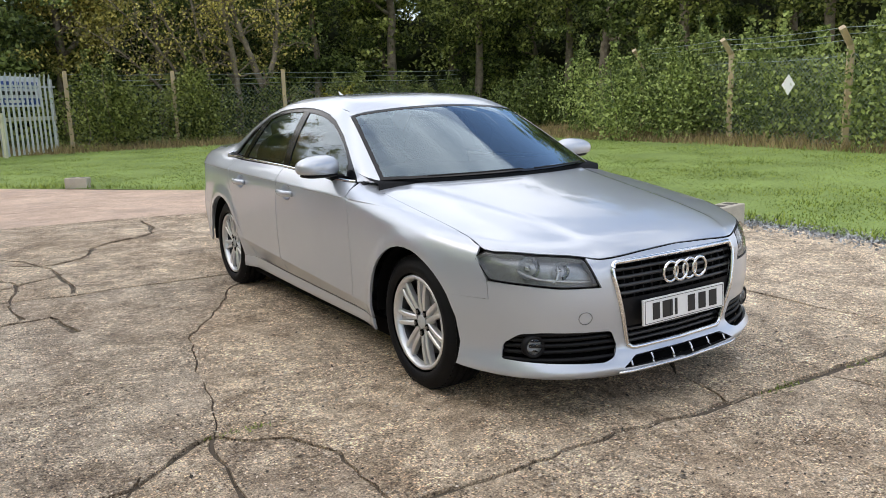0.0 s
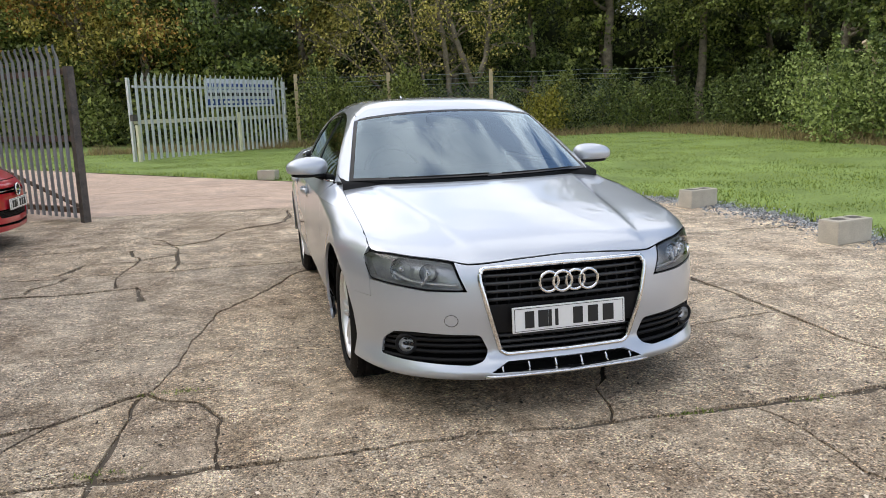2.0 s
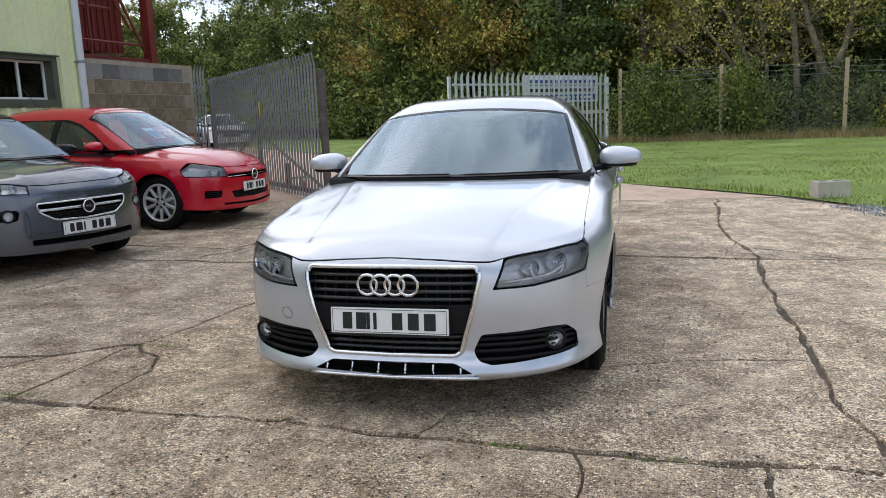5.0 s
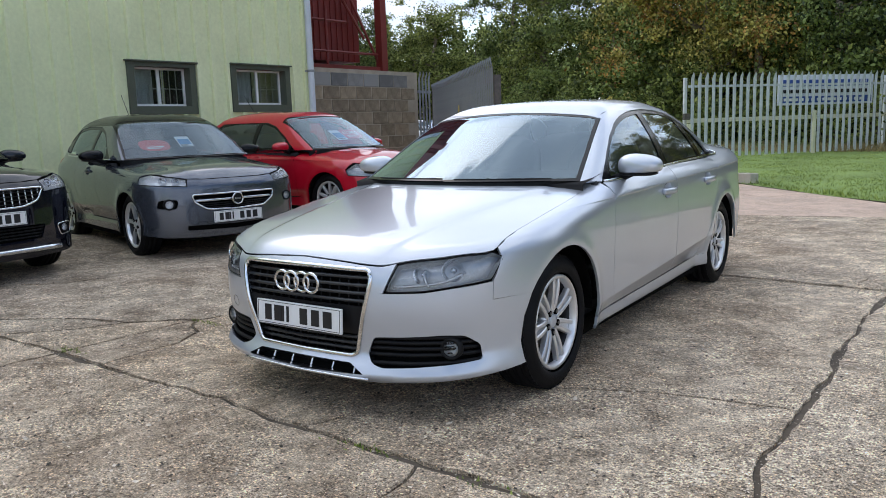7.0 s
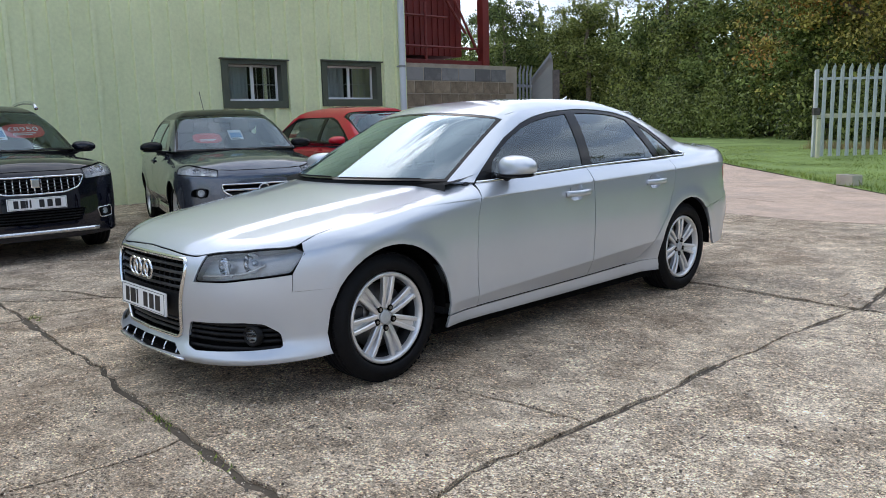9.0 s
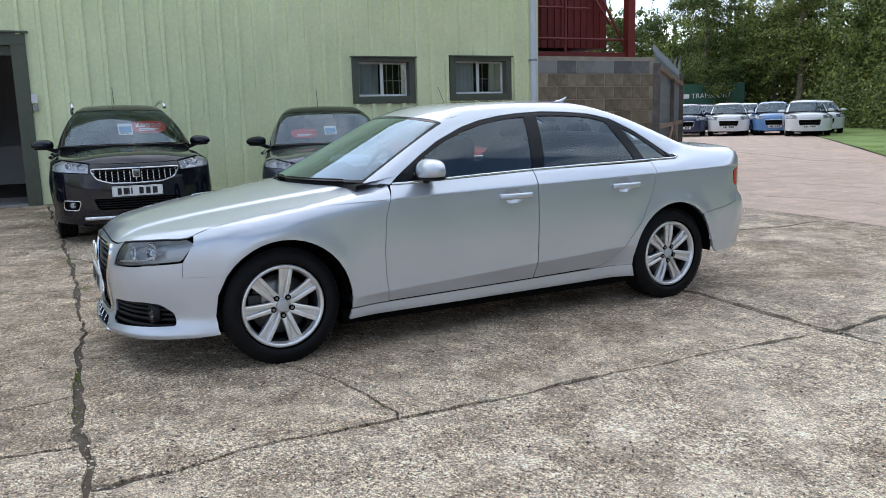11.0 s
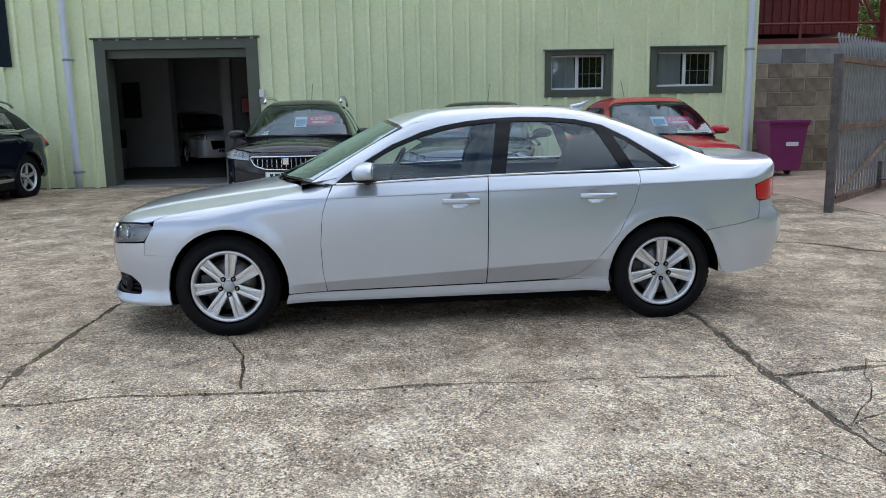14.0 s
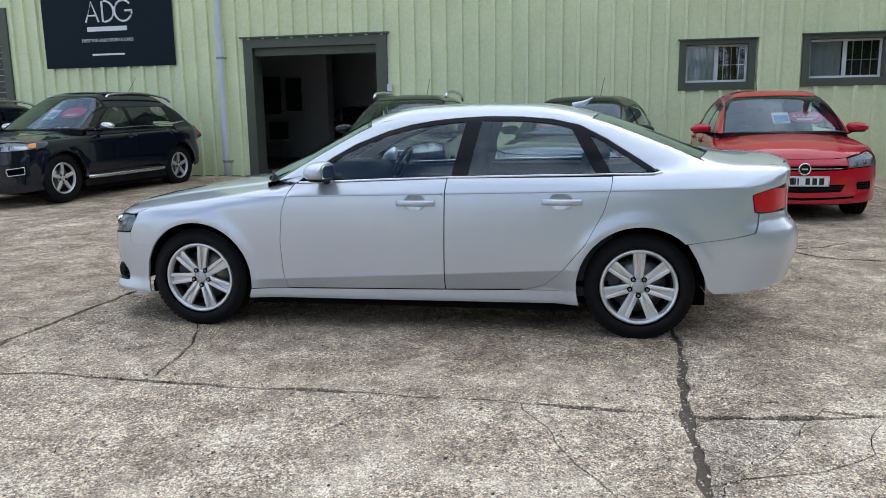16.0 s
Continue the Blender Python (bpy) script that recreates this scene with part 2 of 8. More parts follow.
SALOON = Shape(
    half=0.905, tyre=0.225, rim=0.228, fold=(0.308, 0.050, 0.265, 0.0115), base=2.808, hub=0.322, arch=0.372, flare=0.013, belt=1.0, blend=2.75, soft=0.075,
    crease=(0.852, 0.0195, 0.086), lean=0.60, crown=0.10, ridge=0.010,
    ridge_x=curve((-0.8, 0.40), (0.0, 0.52), (0.6, 0.64)),
    plan=curve((-0.9, 0.83), (-0.5, 0.866), (-0.2, 0.893), (0.1, 0.903), (0.6, 0.905), (1.6, 0.910), (2.7, 0.905), (3.2, 0.885), (3.9, 0.81)),
    section=curve((0.15, -0.06), (0.19, -0.028), (0.225, -0.012), (0.40, -0.008), (0.62, 0.0), (0.85, -0.006), (1.1, -0.03)),
    top=curve((-0.95, 0.60), (-0.84, 0.70), (-0.7, 0.762), (-0.45, 0.82), (0.0, 0.893), (0.45, 0.962), (0.62, 0.990), (0.9, 1.07), (2.3, 1.085), (2.7, 1.06), (3.2, 1.088), (3.55, 1.078), (3.74, 1.060), (3.80, 0.98)),
    nose=curve((0.12, -0.77), (0.19, -0.845), (0.215, -0.878), (0.245, -0.866), (0.31, -0.828), (0.50, -0.849), (0.60, -0.842), (0.70, -0.813), (0.80, -0.70), (0.95, -0.3)),
    bow=curve((0, 0), (0.30, 0.018), (0.5, 0.068), (0.65, 0.150), (0.75, 0.250), (0.85, 0.42), (0.95, 0.70)),
    tail=curve((0.2, 3.74), (0.45, 3.80), (0.55, 3.83), (0.66, 3.81), (0.73, 3.755), (0.85, 3.752), (1.0, 3.765), (1.06, 3.775), (1.12, 3.66)),
    glass=curve((0.3, 0.748), (0.9, 0.776), (1.7, 0.786), (2.5, 0.772), (3.2, 0.69)), tumble=0.43,
    screen=((0.27, 0.962), (1.10, 1.372)), screen_bow=0.53, rear=((2.52, 1.385), (3.27, 1.10)), rear_bow=0.48,
    roof=curve((0.9, 1.365), (1.3, 1.405), (1.8, 1.425), (2.2, 1.418), (2.6, 1.38), (3.0, 1.30)))


# ---- mesh helpers ----
def thing(name, x=0.0, y=0.0, z=0.0, turn=0.0, label="", category="", group="", kind=""):
    """An empty at a thing's base, to which its parts are tied."""
    e = new(name)
    e.empty_display_size = 0.2
    e.matrix_world = pose(x, y, z, 0, 0, turn)
    return tagged(e, label, category, group, kind)


def mesh_part(name, verts, faces, material, parent=None, label="", smooth=False, normals=None):
    me = bpy.data.meshes.new(name)
    me.from_pydata([tuple(v) for v in verts], [], [tuple(f) for f in faces])
    me.materials.append(material)
    if smooth:
        me.polygons.foreach_set("use_smooth", [True] * len(me.polygons))
    me.update()
    if normals is not None:
        me.normals_split_custom_set_from_vertices([tuple(v) for v in normals])
    ob = new(name, me)
    if parent is not None:
        ob.parent = parent
    if label:
        tagged(ob, label)
    return ob


def part(name, bm, material, parent=None, label="", smooth=False):
    me = bpy.data.meshes.new(name)
    bm.to_mesh(me)
    bm.free()
    me.materials.append(material)
    if smooth:
        me.polygons.foreach_set("use_smooth", [True] * len(me.polygons))
    ob = new(name, me)
    if parent is not None:
        ob.parent = parent
    if label:
        tagged(ob, label)
    return ob


def add_box(bm, x0, x1, y0, y1, z0, z1, bevel=0.0, m=None):
    r = bmesh.ops.create_cube(bm, size=1, matrix=Matrix.Translation(((x0 + x1) / 2, (y0 + y1) / 2, (z0 + z1) / 2)) @ Matrix.Diagonal((x1 - x0, y1 - y0, z1 - z0, 1)))
    vs = r["verts"]
    if bevel:
        es = list({e for v in vs for e in v.link_edges})
        out = bmesh.ops.bevel(bm, geom=es, offset=bevel, segments=2, affect="EDGES", profile=0.6)
        vs = out["verts"]
    if m is not None:
        bmesh.ops.transform(bm, matrix=m, verts=[v for v in vs if v.is_valid])


def box(name, x0, x1, y0, y1, z0, z1, material, parent=None, label="", bevel=0.004, m=None):
    bm = bmesh.new()
    add_box(bm, x0, x1, y0, y1, z0, z1, bevel, m)
    return part(name, bm, material, parent, label)


def tube_data(pts, r, sides=8, closed=False, taper=None):
    """Verts and faces of a round bar along the points; r may be one radius or one a point."""
    p = np.array(pts, float)
    n = len(p)
    rs = np.full(n, r) if np.isscalar(r) else np.array(r, float)
    if closed:
        t = np.roll(p, -1, 0) - np.roll(p, 1, 0)
    else:
        t = np.gradient(p, axis=0)
    t /= np.maximum(np.linalg.norm(t, axis=1, keepdims=True), 1e-9)
    up = np.where(np.abs(t[:, 2:3]) > 0.9, np.array([[0, 1.0, 0]]), np.array([[0, 0, 1.0]]))
    a = np.cross(t, up)
    a /= np.maximum(np.linalg.norm(a, axis=1, keepdims=True), 1e-9)
    b = np.cross(a, t)
    ang = np.arange(sides) * 2 * math.pi / sides
    v = (p[:, None] + rs[:, None, None] * (np.cos(ang)[None, :, None] * a[:, None] + np.sin(ang)[None, :, None] * b[:, None])).reshape(-1, 3)
    f = []
    for i in range(n if closed else n - 1):
        j = (i + 1) % n
        for k in range(sides):
            l = (k + 1) % sides
            f.append((i * sides + k, i * sides + l, j * sides + l, j * sides + k))
    if not closed:
        f.append(tuple(range(sides))[::-1])
        f.append(tuple((n - 1) * sides + k for k in range(sides)))
    return v, f


def tube(name, pts, r, material, parent=None, label="", sides=8, closed=False, flat=(1, 1, 1)):
    v, f = tube_data(pts, r, sides, closed)
    return mesh_part(name, v, f, material, parent, label, True)


def lathe(name, profile, material, parent=None, label="", n=48, smooth=True, start=0.0):
    """A body turned round the x axis; the profile is (x, radius) pairs."""
    pr = np.array(profile, float)
    ang = start + np.arange(n) * 2 * math.pi / n
    v = np.stack([np.repeat(pr[None, :, 0], n, 0), pr[None, :, 1] * np.cos(ang)[:, None], pr[None, :, 1] * np.sin(ang)[:, None]], -1).reshape(-1, 3)
    k = len(pr)
    f = [(i * k + j, i * k + j + 1, ((i + 1) % n) * k + j + 1, ((i + 1) % n) * k + j) for i in range(n) for j in range(k - 1)]
    ob = mesh_part(name, v, f, material, parent, label, smooth)
    return ob


def blob_data(c, size, e=(0.6, 0.6), nu=14, nv=20):
    """A rounded block (superellipsoid) at c with half sizes."""
    u = np.linspace(-math.pi / 2, math.pi / 2, nu)
    w = np.arange(nv) * 2 * math.pi / nv
    pw = lambda a, k: np.sign(a) * np.abs(a) ** k
    x = pw(np.cos(u), e[0])[:, None] * pw(np.cos(w), e[1])[None]
    y = pw(np.cos(u), e[0])[:, None] * pw(np.sin(w), e[1])[None]
    z = np.repeat(pw(np.sin(u), e[0])[:, None], nv, 1)
    v = np.stack([x * size[0] + c[0], y * size[1] + c[1], z * size[2] + c[2]], -1).reshape(-1, 3)
    f = [(i * nv + j, i * nv + (j + 1) % nv, (i + 1) * nv + (j + 1) % nv, (i + 1) * nv + j) for i in range(nu - 1) for j in range(nv)]
    return v, f


def blob(name, c, size, material, parent=None, label="", e=(0.6, 0.6), m=None, nu=14, nv=20):
    v, f = blob_data((0, 0, 0), size, e, nu, nv)
    if m is not None:
        v = np.array([m @ Vector(q) for q in v])
    return mesh_part(name, v + np.array(c), f, material, parent, label, True)


def fillet(pts, r, n=5):
    """A closed outline with its corners rounded."""
    out, p = [], []
    for q in pts:
        q = np.array(q, float)
        if not p or np.linalg.norm(q - p[-1]) > 1e-4:
            p.append(q)
    if np.linalg.norm(p[0] - p[-1]) < 1e-4:
        p.pop()
    for i, q in enumerate(p):
        a, b = p[i - 1] - q, p[(i + 1) % len(p)] - q
        la, lb = np.linalg.norm(a), np.linalg.norm(b)
        k = min(r, 0.45 * la, 0.45 * lb)
        s, e = q + a / la * k, q + b / lb * k
        for t in np.linspace(0, 1, n):
            out.append((1 - t) ** 2 * s + 2 * t * (1 - t) * q + t * t * e)
    return np.array(out)


def resample(pts, step):
    p = np.array(pts, float)
    out = []
    for i in range(len(p)):
        a, b = p[i], p[(i + 1) % len(p)]
        k = max(1, int(math.ceil(np.linalg.norm(b - a) / step)))
        out += [a + (b - a) * t / k for t in range(k)]
    return np.array(out)


def in_poly(q, poly):
    x, y = q[:, 0], q[:, 1]
    inside = np.zeros(len(q), bool)
    a, b = poly, np.roll(poly, -1, 0)
    for (x0, y0), (x1, y1) in zip(a, b):
        if y0 == y1:
            continue
        hit = ((y0 > y) != (y1 > y)) & (x < (x1 - x0) * (y - y0) / (y1 - y0) + x0)
        inside ^= hit
    return inside


def shrink(pts, d):
    """A closed outline drawn in by d."""
    p = np.array(pts, float)
    if np.sum(p[:, 0] * np.roll(p[:, 1], -1) - np.roll(p[:, 0], -1) * p[:, 1]) < 0:
        p = p[::-1]
    out = []
    for i in range(len(p)):
        a, b = p[i] - p[i - 1], p[(i + 1) % len(p)] - p[i]
        a, b = a / max(np.linalg.norm(a), 1e-9), b / max(np.linalg.norm(b), 1e-9)
        na, nb = np.array([-a[1], a[0]]), np.array([-b[1], b[0]])
        m = na + nb
        out.append(p[i] + m * d / max(0.5, m @ m / 2) if np.linalg.norm(m) > 1e-6 else p[i])
    return np.array(out)


def fill2d(outline, holes=(), step=0.04, lines=(), fine_holes=False):
    """Triangles that fill an outline with holes: points and faces. Edges are kept along the given lines."""
    from mathutils import geometry
    loops = [resample(outline, step)] + [np.array(h, float) if fine_holes else resample(h, step) for h in holes]
    lo, hi = loops[0].min(0), loops[0].max(0)
    gx, gy = np.arange(lo[0] + step / 2, hi[0], step), np.arange(lo[1] + step / 2, hi[1], step * 0.87)
    grid = np.array([(x + (step / 2 if j % 2 else 0), y) for j, y in enumerate(gy) for x in gx]) if len(gx) and len(gy) else np.zeros((0, 2))
    if len(grid):
        keep = in_poly(grid, loops[0])
        for h in loops[1:]:
            keep &= ~in_poly(grid, h)
        grid = grid[keep]
        edge = np.concatenate(loops)
        if len(grid):
            d = np.min(np.hypot(grid[:, None, 0] - edge[None, :, 0], grid[:, None, 1] - edge[None, :, 1]), 1)
            grid = grid[d > step * 0.45]
    rows = []
    for ln in lines:
        q = np.array(ln, float)
        ok = in_poly(q, loops[0])
        for h in loops[1:]:
            ok &= ~in_poly(q, h)
        d = np.min(np.hypot(q[:, None, 0] - np.concatenate(loops)[None, :, 0], q[:, None, 1] - np.concatenate(loops)[None, :, 1]), 1)
        rows.append((q, ok & (d > 0.003)))
    if len(grid) and rows:
        near = np.concatenate([q[ok] for q, ok in rows] + [np.full((1, 2), 99.0)])
        d = np.min(np.hypot(grid[:, None, 0] - near[None, :, 0], grid[:, None, 1] - near[None, :, 1]), 1)
        grid = grid[d > step * 0.45]
    pts, edges, k = [], [], 0
    for loop in loops:
        n = len(loop)
        edges += [(k + i, k + (i + 1) % n) for i in range(n)]
        pts += [Vector(q) for q in loop]
        k += n
    for q, ok in rows:
        last = None
        for i in range(len(q)):
            if ok[i]:
                if last == i - 1 and last is not None:
                    edges.append((k - 1, k))
                pts.append(Vector(q[i]))
                last = i
                k += 1
    pts += [Vector(q) for q in grid]
    v, _, f, *_ = geometry.delaunay_2d_cdt(pts, edges, [], 0, 1e-6)
    v = np.array([tuple(q) for q in v])
    f = np.array([tuple(t) for t in f])
    c = v[f].mean(1)
    keep = in_poly(c, loops[0])
    for h in loops[1:]:
        keep &= ~in_poly(c, h)
    return v, f[keep]


def ring_at(shape, way):
    """The upright axis from which a ring domain is spread: its y, and the way it faces."""
    return (0.35, -1) if way == "ring_front" else (shape.base - 0.35, 1)


def ring_points(shape, way, pts):
    """(x, z) on the front or back, or ("s", y, z) on the left flank and ("r", y, z) on the right, as ring points."""
    out = []
    yc, s = ring_at(shape, way)
    for q in pts:
        if q[0] == "t":
            p = throw(shape, "top", np.array([q[1:]]), "lower")[0]
        elif q[0] in ("s", "r"):
            p = throw(shape, "left" if q[0] == "s" else "right", np.array([q[1:]]), "lower")[0]
        else:
            p = throw(shape, way[5:], np.array([q]), "lower")[0]
        out.append((1.1 * math.atan2(p[0], s * (p[1] - yc)), p[2]))
    return np.array(out)


def throw(shape, way, q, what):
    """Domain points to the car's surface. side: (y, z); top: (x, y); front and rear: (x, z); ring: (angle, z)."""
    n = len(q)
    o = np.zeros(n)
    if way in ("left", "right"):
        s = 1 if way == "left" else -1
        p = np.stack([o + 1.35 * s, q[:, 0], q[:, 1]], 1)
        d = np.stack([o - s, o, o], 1)
        reach = 1.34
    elif way == "top":
        p = np.stack([q[:, 0], q[:, 1], o + 2.1], 1)
        d = np.stack([o, o, o - 1], 1)
        reach = 2.1
    elif way in ("front", "rear"):
        s = -1 if way == "front" else 1
        p = np.stack([q[:, 0], o + (shape.base / 2 + s * 3.3), q[:, 1]], 1)
        d = np.stack([o, o - s, o], 1)
        reach = 3.2
    else:
        yc, s = ring_at(shape, way)
        c, w = np.cos(q[:, 0] / 1.1), np.sin(q[:, 0] / 1.1)
        p = np.stack([2.2 * w, yc + s * 2.2 * c, q[:, 1]], 1)
        d = np.stack([-w, -s * c, o], 1)
        reach = 2.15
    return shape.cast(p, d, reach, what)


def character_lines(shape, way, what):
    """Where a panel needs edges: along the shoulder crease, the fold above the sill and the bonnet's ridges."""
    if what == "cabin":
        return ()
    y = np.arange(-0.9, shape.base + 1.1, 0.035)
    if way in ("left", "right"):
        zc = shape.crease_at(y)
        zl = shape.fold[0] + shape.fold[1] * y
        ok = (y > 0.3) & (y < shape.base - 0.25)
        return [np.stack([y, zc + o], 1) for o in (0.012, 0.0012, -0.0012, -0.007, -0.022)] + [np.stack([y[ok], (zl + o)[ok]], 1) for o in (0.006, 0.0, -0.006)]
    if way == "top" and what == "lower":
        y = y[y < 0.6]
        x = shape.ridge_x(y)
        return [np.stack([s * (x + o), y], 1) for s in (1, -1) for o in (-0.022, 0.0, 0.022)]
    return ()


def panel(name, shape, way, outline, material, parent, holes=(), step=0.045, what="whole", sink=0.0, lip=0.014, label=""):
    """A pressed sheet cut out of the car's surface along an outline, with turned-in edges."""
    v2, f = fill2d(outline, holes, step, character_lines(shape, way, what))
    p = throw(shape, way, v2, what)
    nrm = shape.normal(p, what)
    p = p - nrm * sink
    tri = p[f]
    fn = np.cross(tri[:, 1] - tri[:, 0], tri[:, 2] - tri[:, 0])
    if np.sum(fn * nrm[f[:, 0]]) < 0:
        f = f[:, ::-1]
    faces = [tuple(int(i) for i in t) for t in f]
    count = {}
    for t in faces:
        for a, b in ((t[0], t[1]), (t[1], t[2]), (t[2], t[0])):
            if (b, a) in count:
                del count[(b, a)]
            else:
                count[(a, b)] = 1
    verts, norms = list(p), list(nrm)
    if lip:
        top, low = {}, {}
        for a, b in count:
            for k in (a, b):
                if k not in low:
                    top[k] = len(verts)
                    verts.append(p[k]); norms.append((0, 0, 0))
                    low[k] = len(verts)
                    verts.append(p[k] - nrm[k] * lip); norms.append((0, 0, 0))
            faces.append((top[b], top[a], low[a], low[b]))
    return mesh_part(name, verts, faces, material, parent, label, True, norms)


def bar_on(name, shape, way, line, r, material, parent, what="whole", out=0.0, label="", sides=8, closed=False, step=0.03):
    """A round strip laid along a line on the car's surface."""
    q = resample(line, step)
    if not closed:
        k = np.linalg.norm(q - np.array(line[-1]), axis=1).argmin() + 1
        p0 = np.array(line, float)
        seg = []
        for a, b in zip(p0[:-1], p0[1:]):
            m = max(1, int(np.linalg.norm(b - a) / step))
            seg += [a + (b - a) * t / m for t in range(m)]
        q = np.array(seg + [p0[-1]])
    p = throw(shape, way, q, what)
    p = p + shape.normal(p, what) * out
    return tube(name, p, r, material, parent, label, sides, closed)


def spline(pts, n=8):
    """An open smooth line through points of any dimension."""
    p = np.array(pts, float)
    p = np.concatenate([[2 * p[0] - p[1]], p, [2 * p[-1] - p[-2]]])
    out = []
    for i in range(1, len(p) - 2):
        for t in np.linspace(0, 1, n, endpoint=False):
            a, b, c, d = p[i - 1:i + 3]
            out.append(0.5 * (2 * b + (c - a) * t + (2 * a - 5 * b + 4 * c - d) * t * t + (3 * b - a - 3 * c + d) * t ** 3))
    out.append(p[-2])
    return np.array(out)



def arc(cy, cz, r, a0, a1, n=16):
    """Points of an arc in (y, z); angles in degrees, 0 towards the back, 90 up."""
    return [(cy + r * math.cos(radians(a)), cz + r * math.sin(radians(a))) for a in np.linspace(a0, a1, n)]


def text_part(name, body, size, material, parent, m, depth=0.002, label="", align="CENTER"):
    c = bpy.data.curves.new(name, "FONT")
    c.body, c.size, c.extrude, c.align_x, c.align_y = body, size, depth, align, "CENTER"
    tmp = bpy.data.objects.new(name, c)
    scene.collection.objects.link(tmp)
    dg = bpy.context.evaluated_depsgraph_get()
    me = bpy.data.meshes.new_from_object(tmp.evaluated_get(dg))
    bpy.data.objects.remove(tmp)
    me.materials.clear()
    me.materials.append(material)
    me.transform(m)
    ob = new(name, me)
    ob.parent = parent
    return tagged(ob, label) if label else ob


def number_plate(parent, x, y, z, tilt=0.0, rear=False, gap=True):
    """A plate with its number as plain bars, facing the car's front."""
    m = pose(x, y, z, tilt, 0, 180 if rear else 0)
    p = box("number_plate", -0.26, 0.26, -0.006, 0.006, -0.0555, 0.0555, PLATE_YELLOW if rear else PLATE_WHITE, parent, "white number plate with black bars", 0.003, m)
    xs = [-0.205, -0.145, -0.098, -0.068, 0.015, 0.085, 0.155]
    ws = [0.046, 0.050, 0.016, 0.016, 0.050, 0.052, 0.056]
    for bx, w in zip(xs, ws):
        box("lettering_bar", bx, bx + w * 0.9, -0.0085, -0.005, -0.036, 0.036, INK, p, "", 0, m)
    bm = bmesh.new()
    for x0, x1, z0, z1 in ((-0.252, 0.252, 0.0475, 0.0495), (-0.252, 0.252, -0.0495, -0.0475), (-0.252, -0.250, -0.0495, 0.0495), (0.250, 0.252, -0.0495, 0.0495)):
        add_box(bm, x0, x1, -0.0075, -0.005, z0, z1, 0)
    bmesh.ops.transform(bm, matrix=m, verts=bm.verts)
    part("border_line", bm, INK, p)
    return p


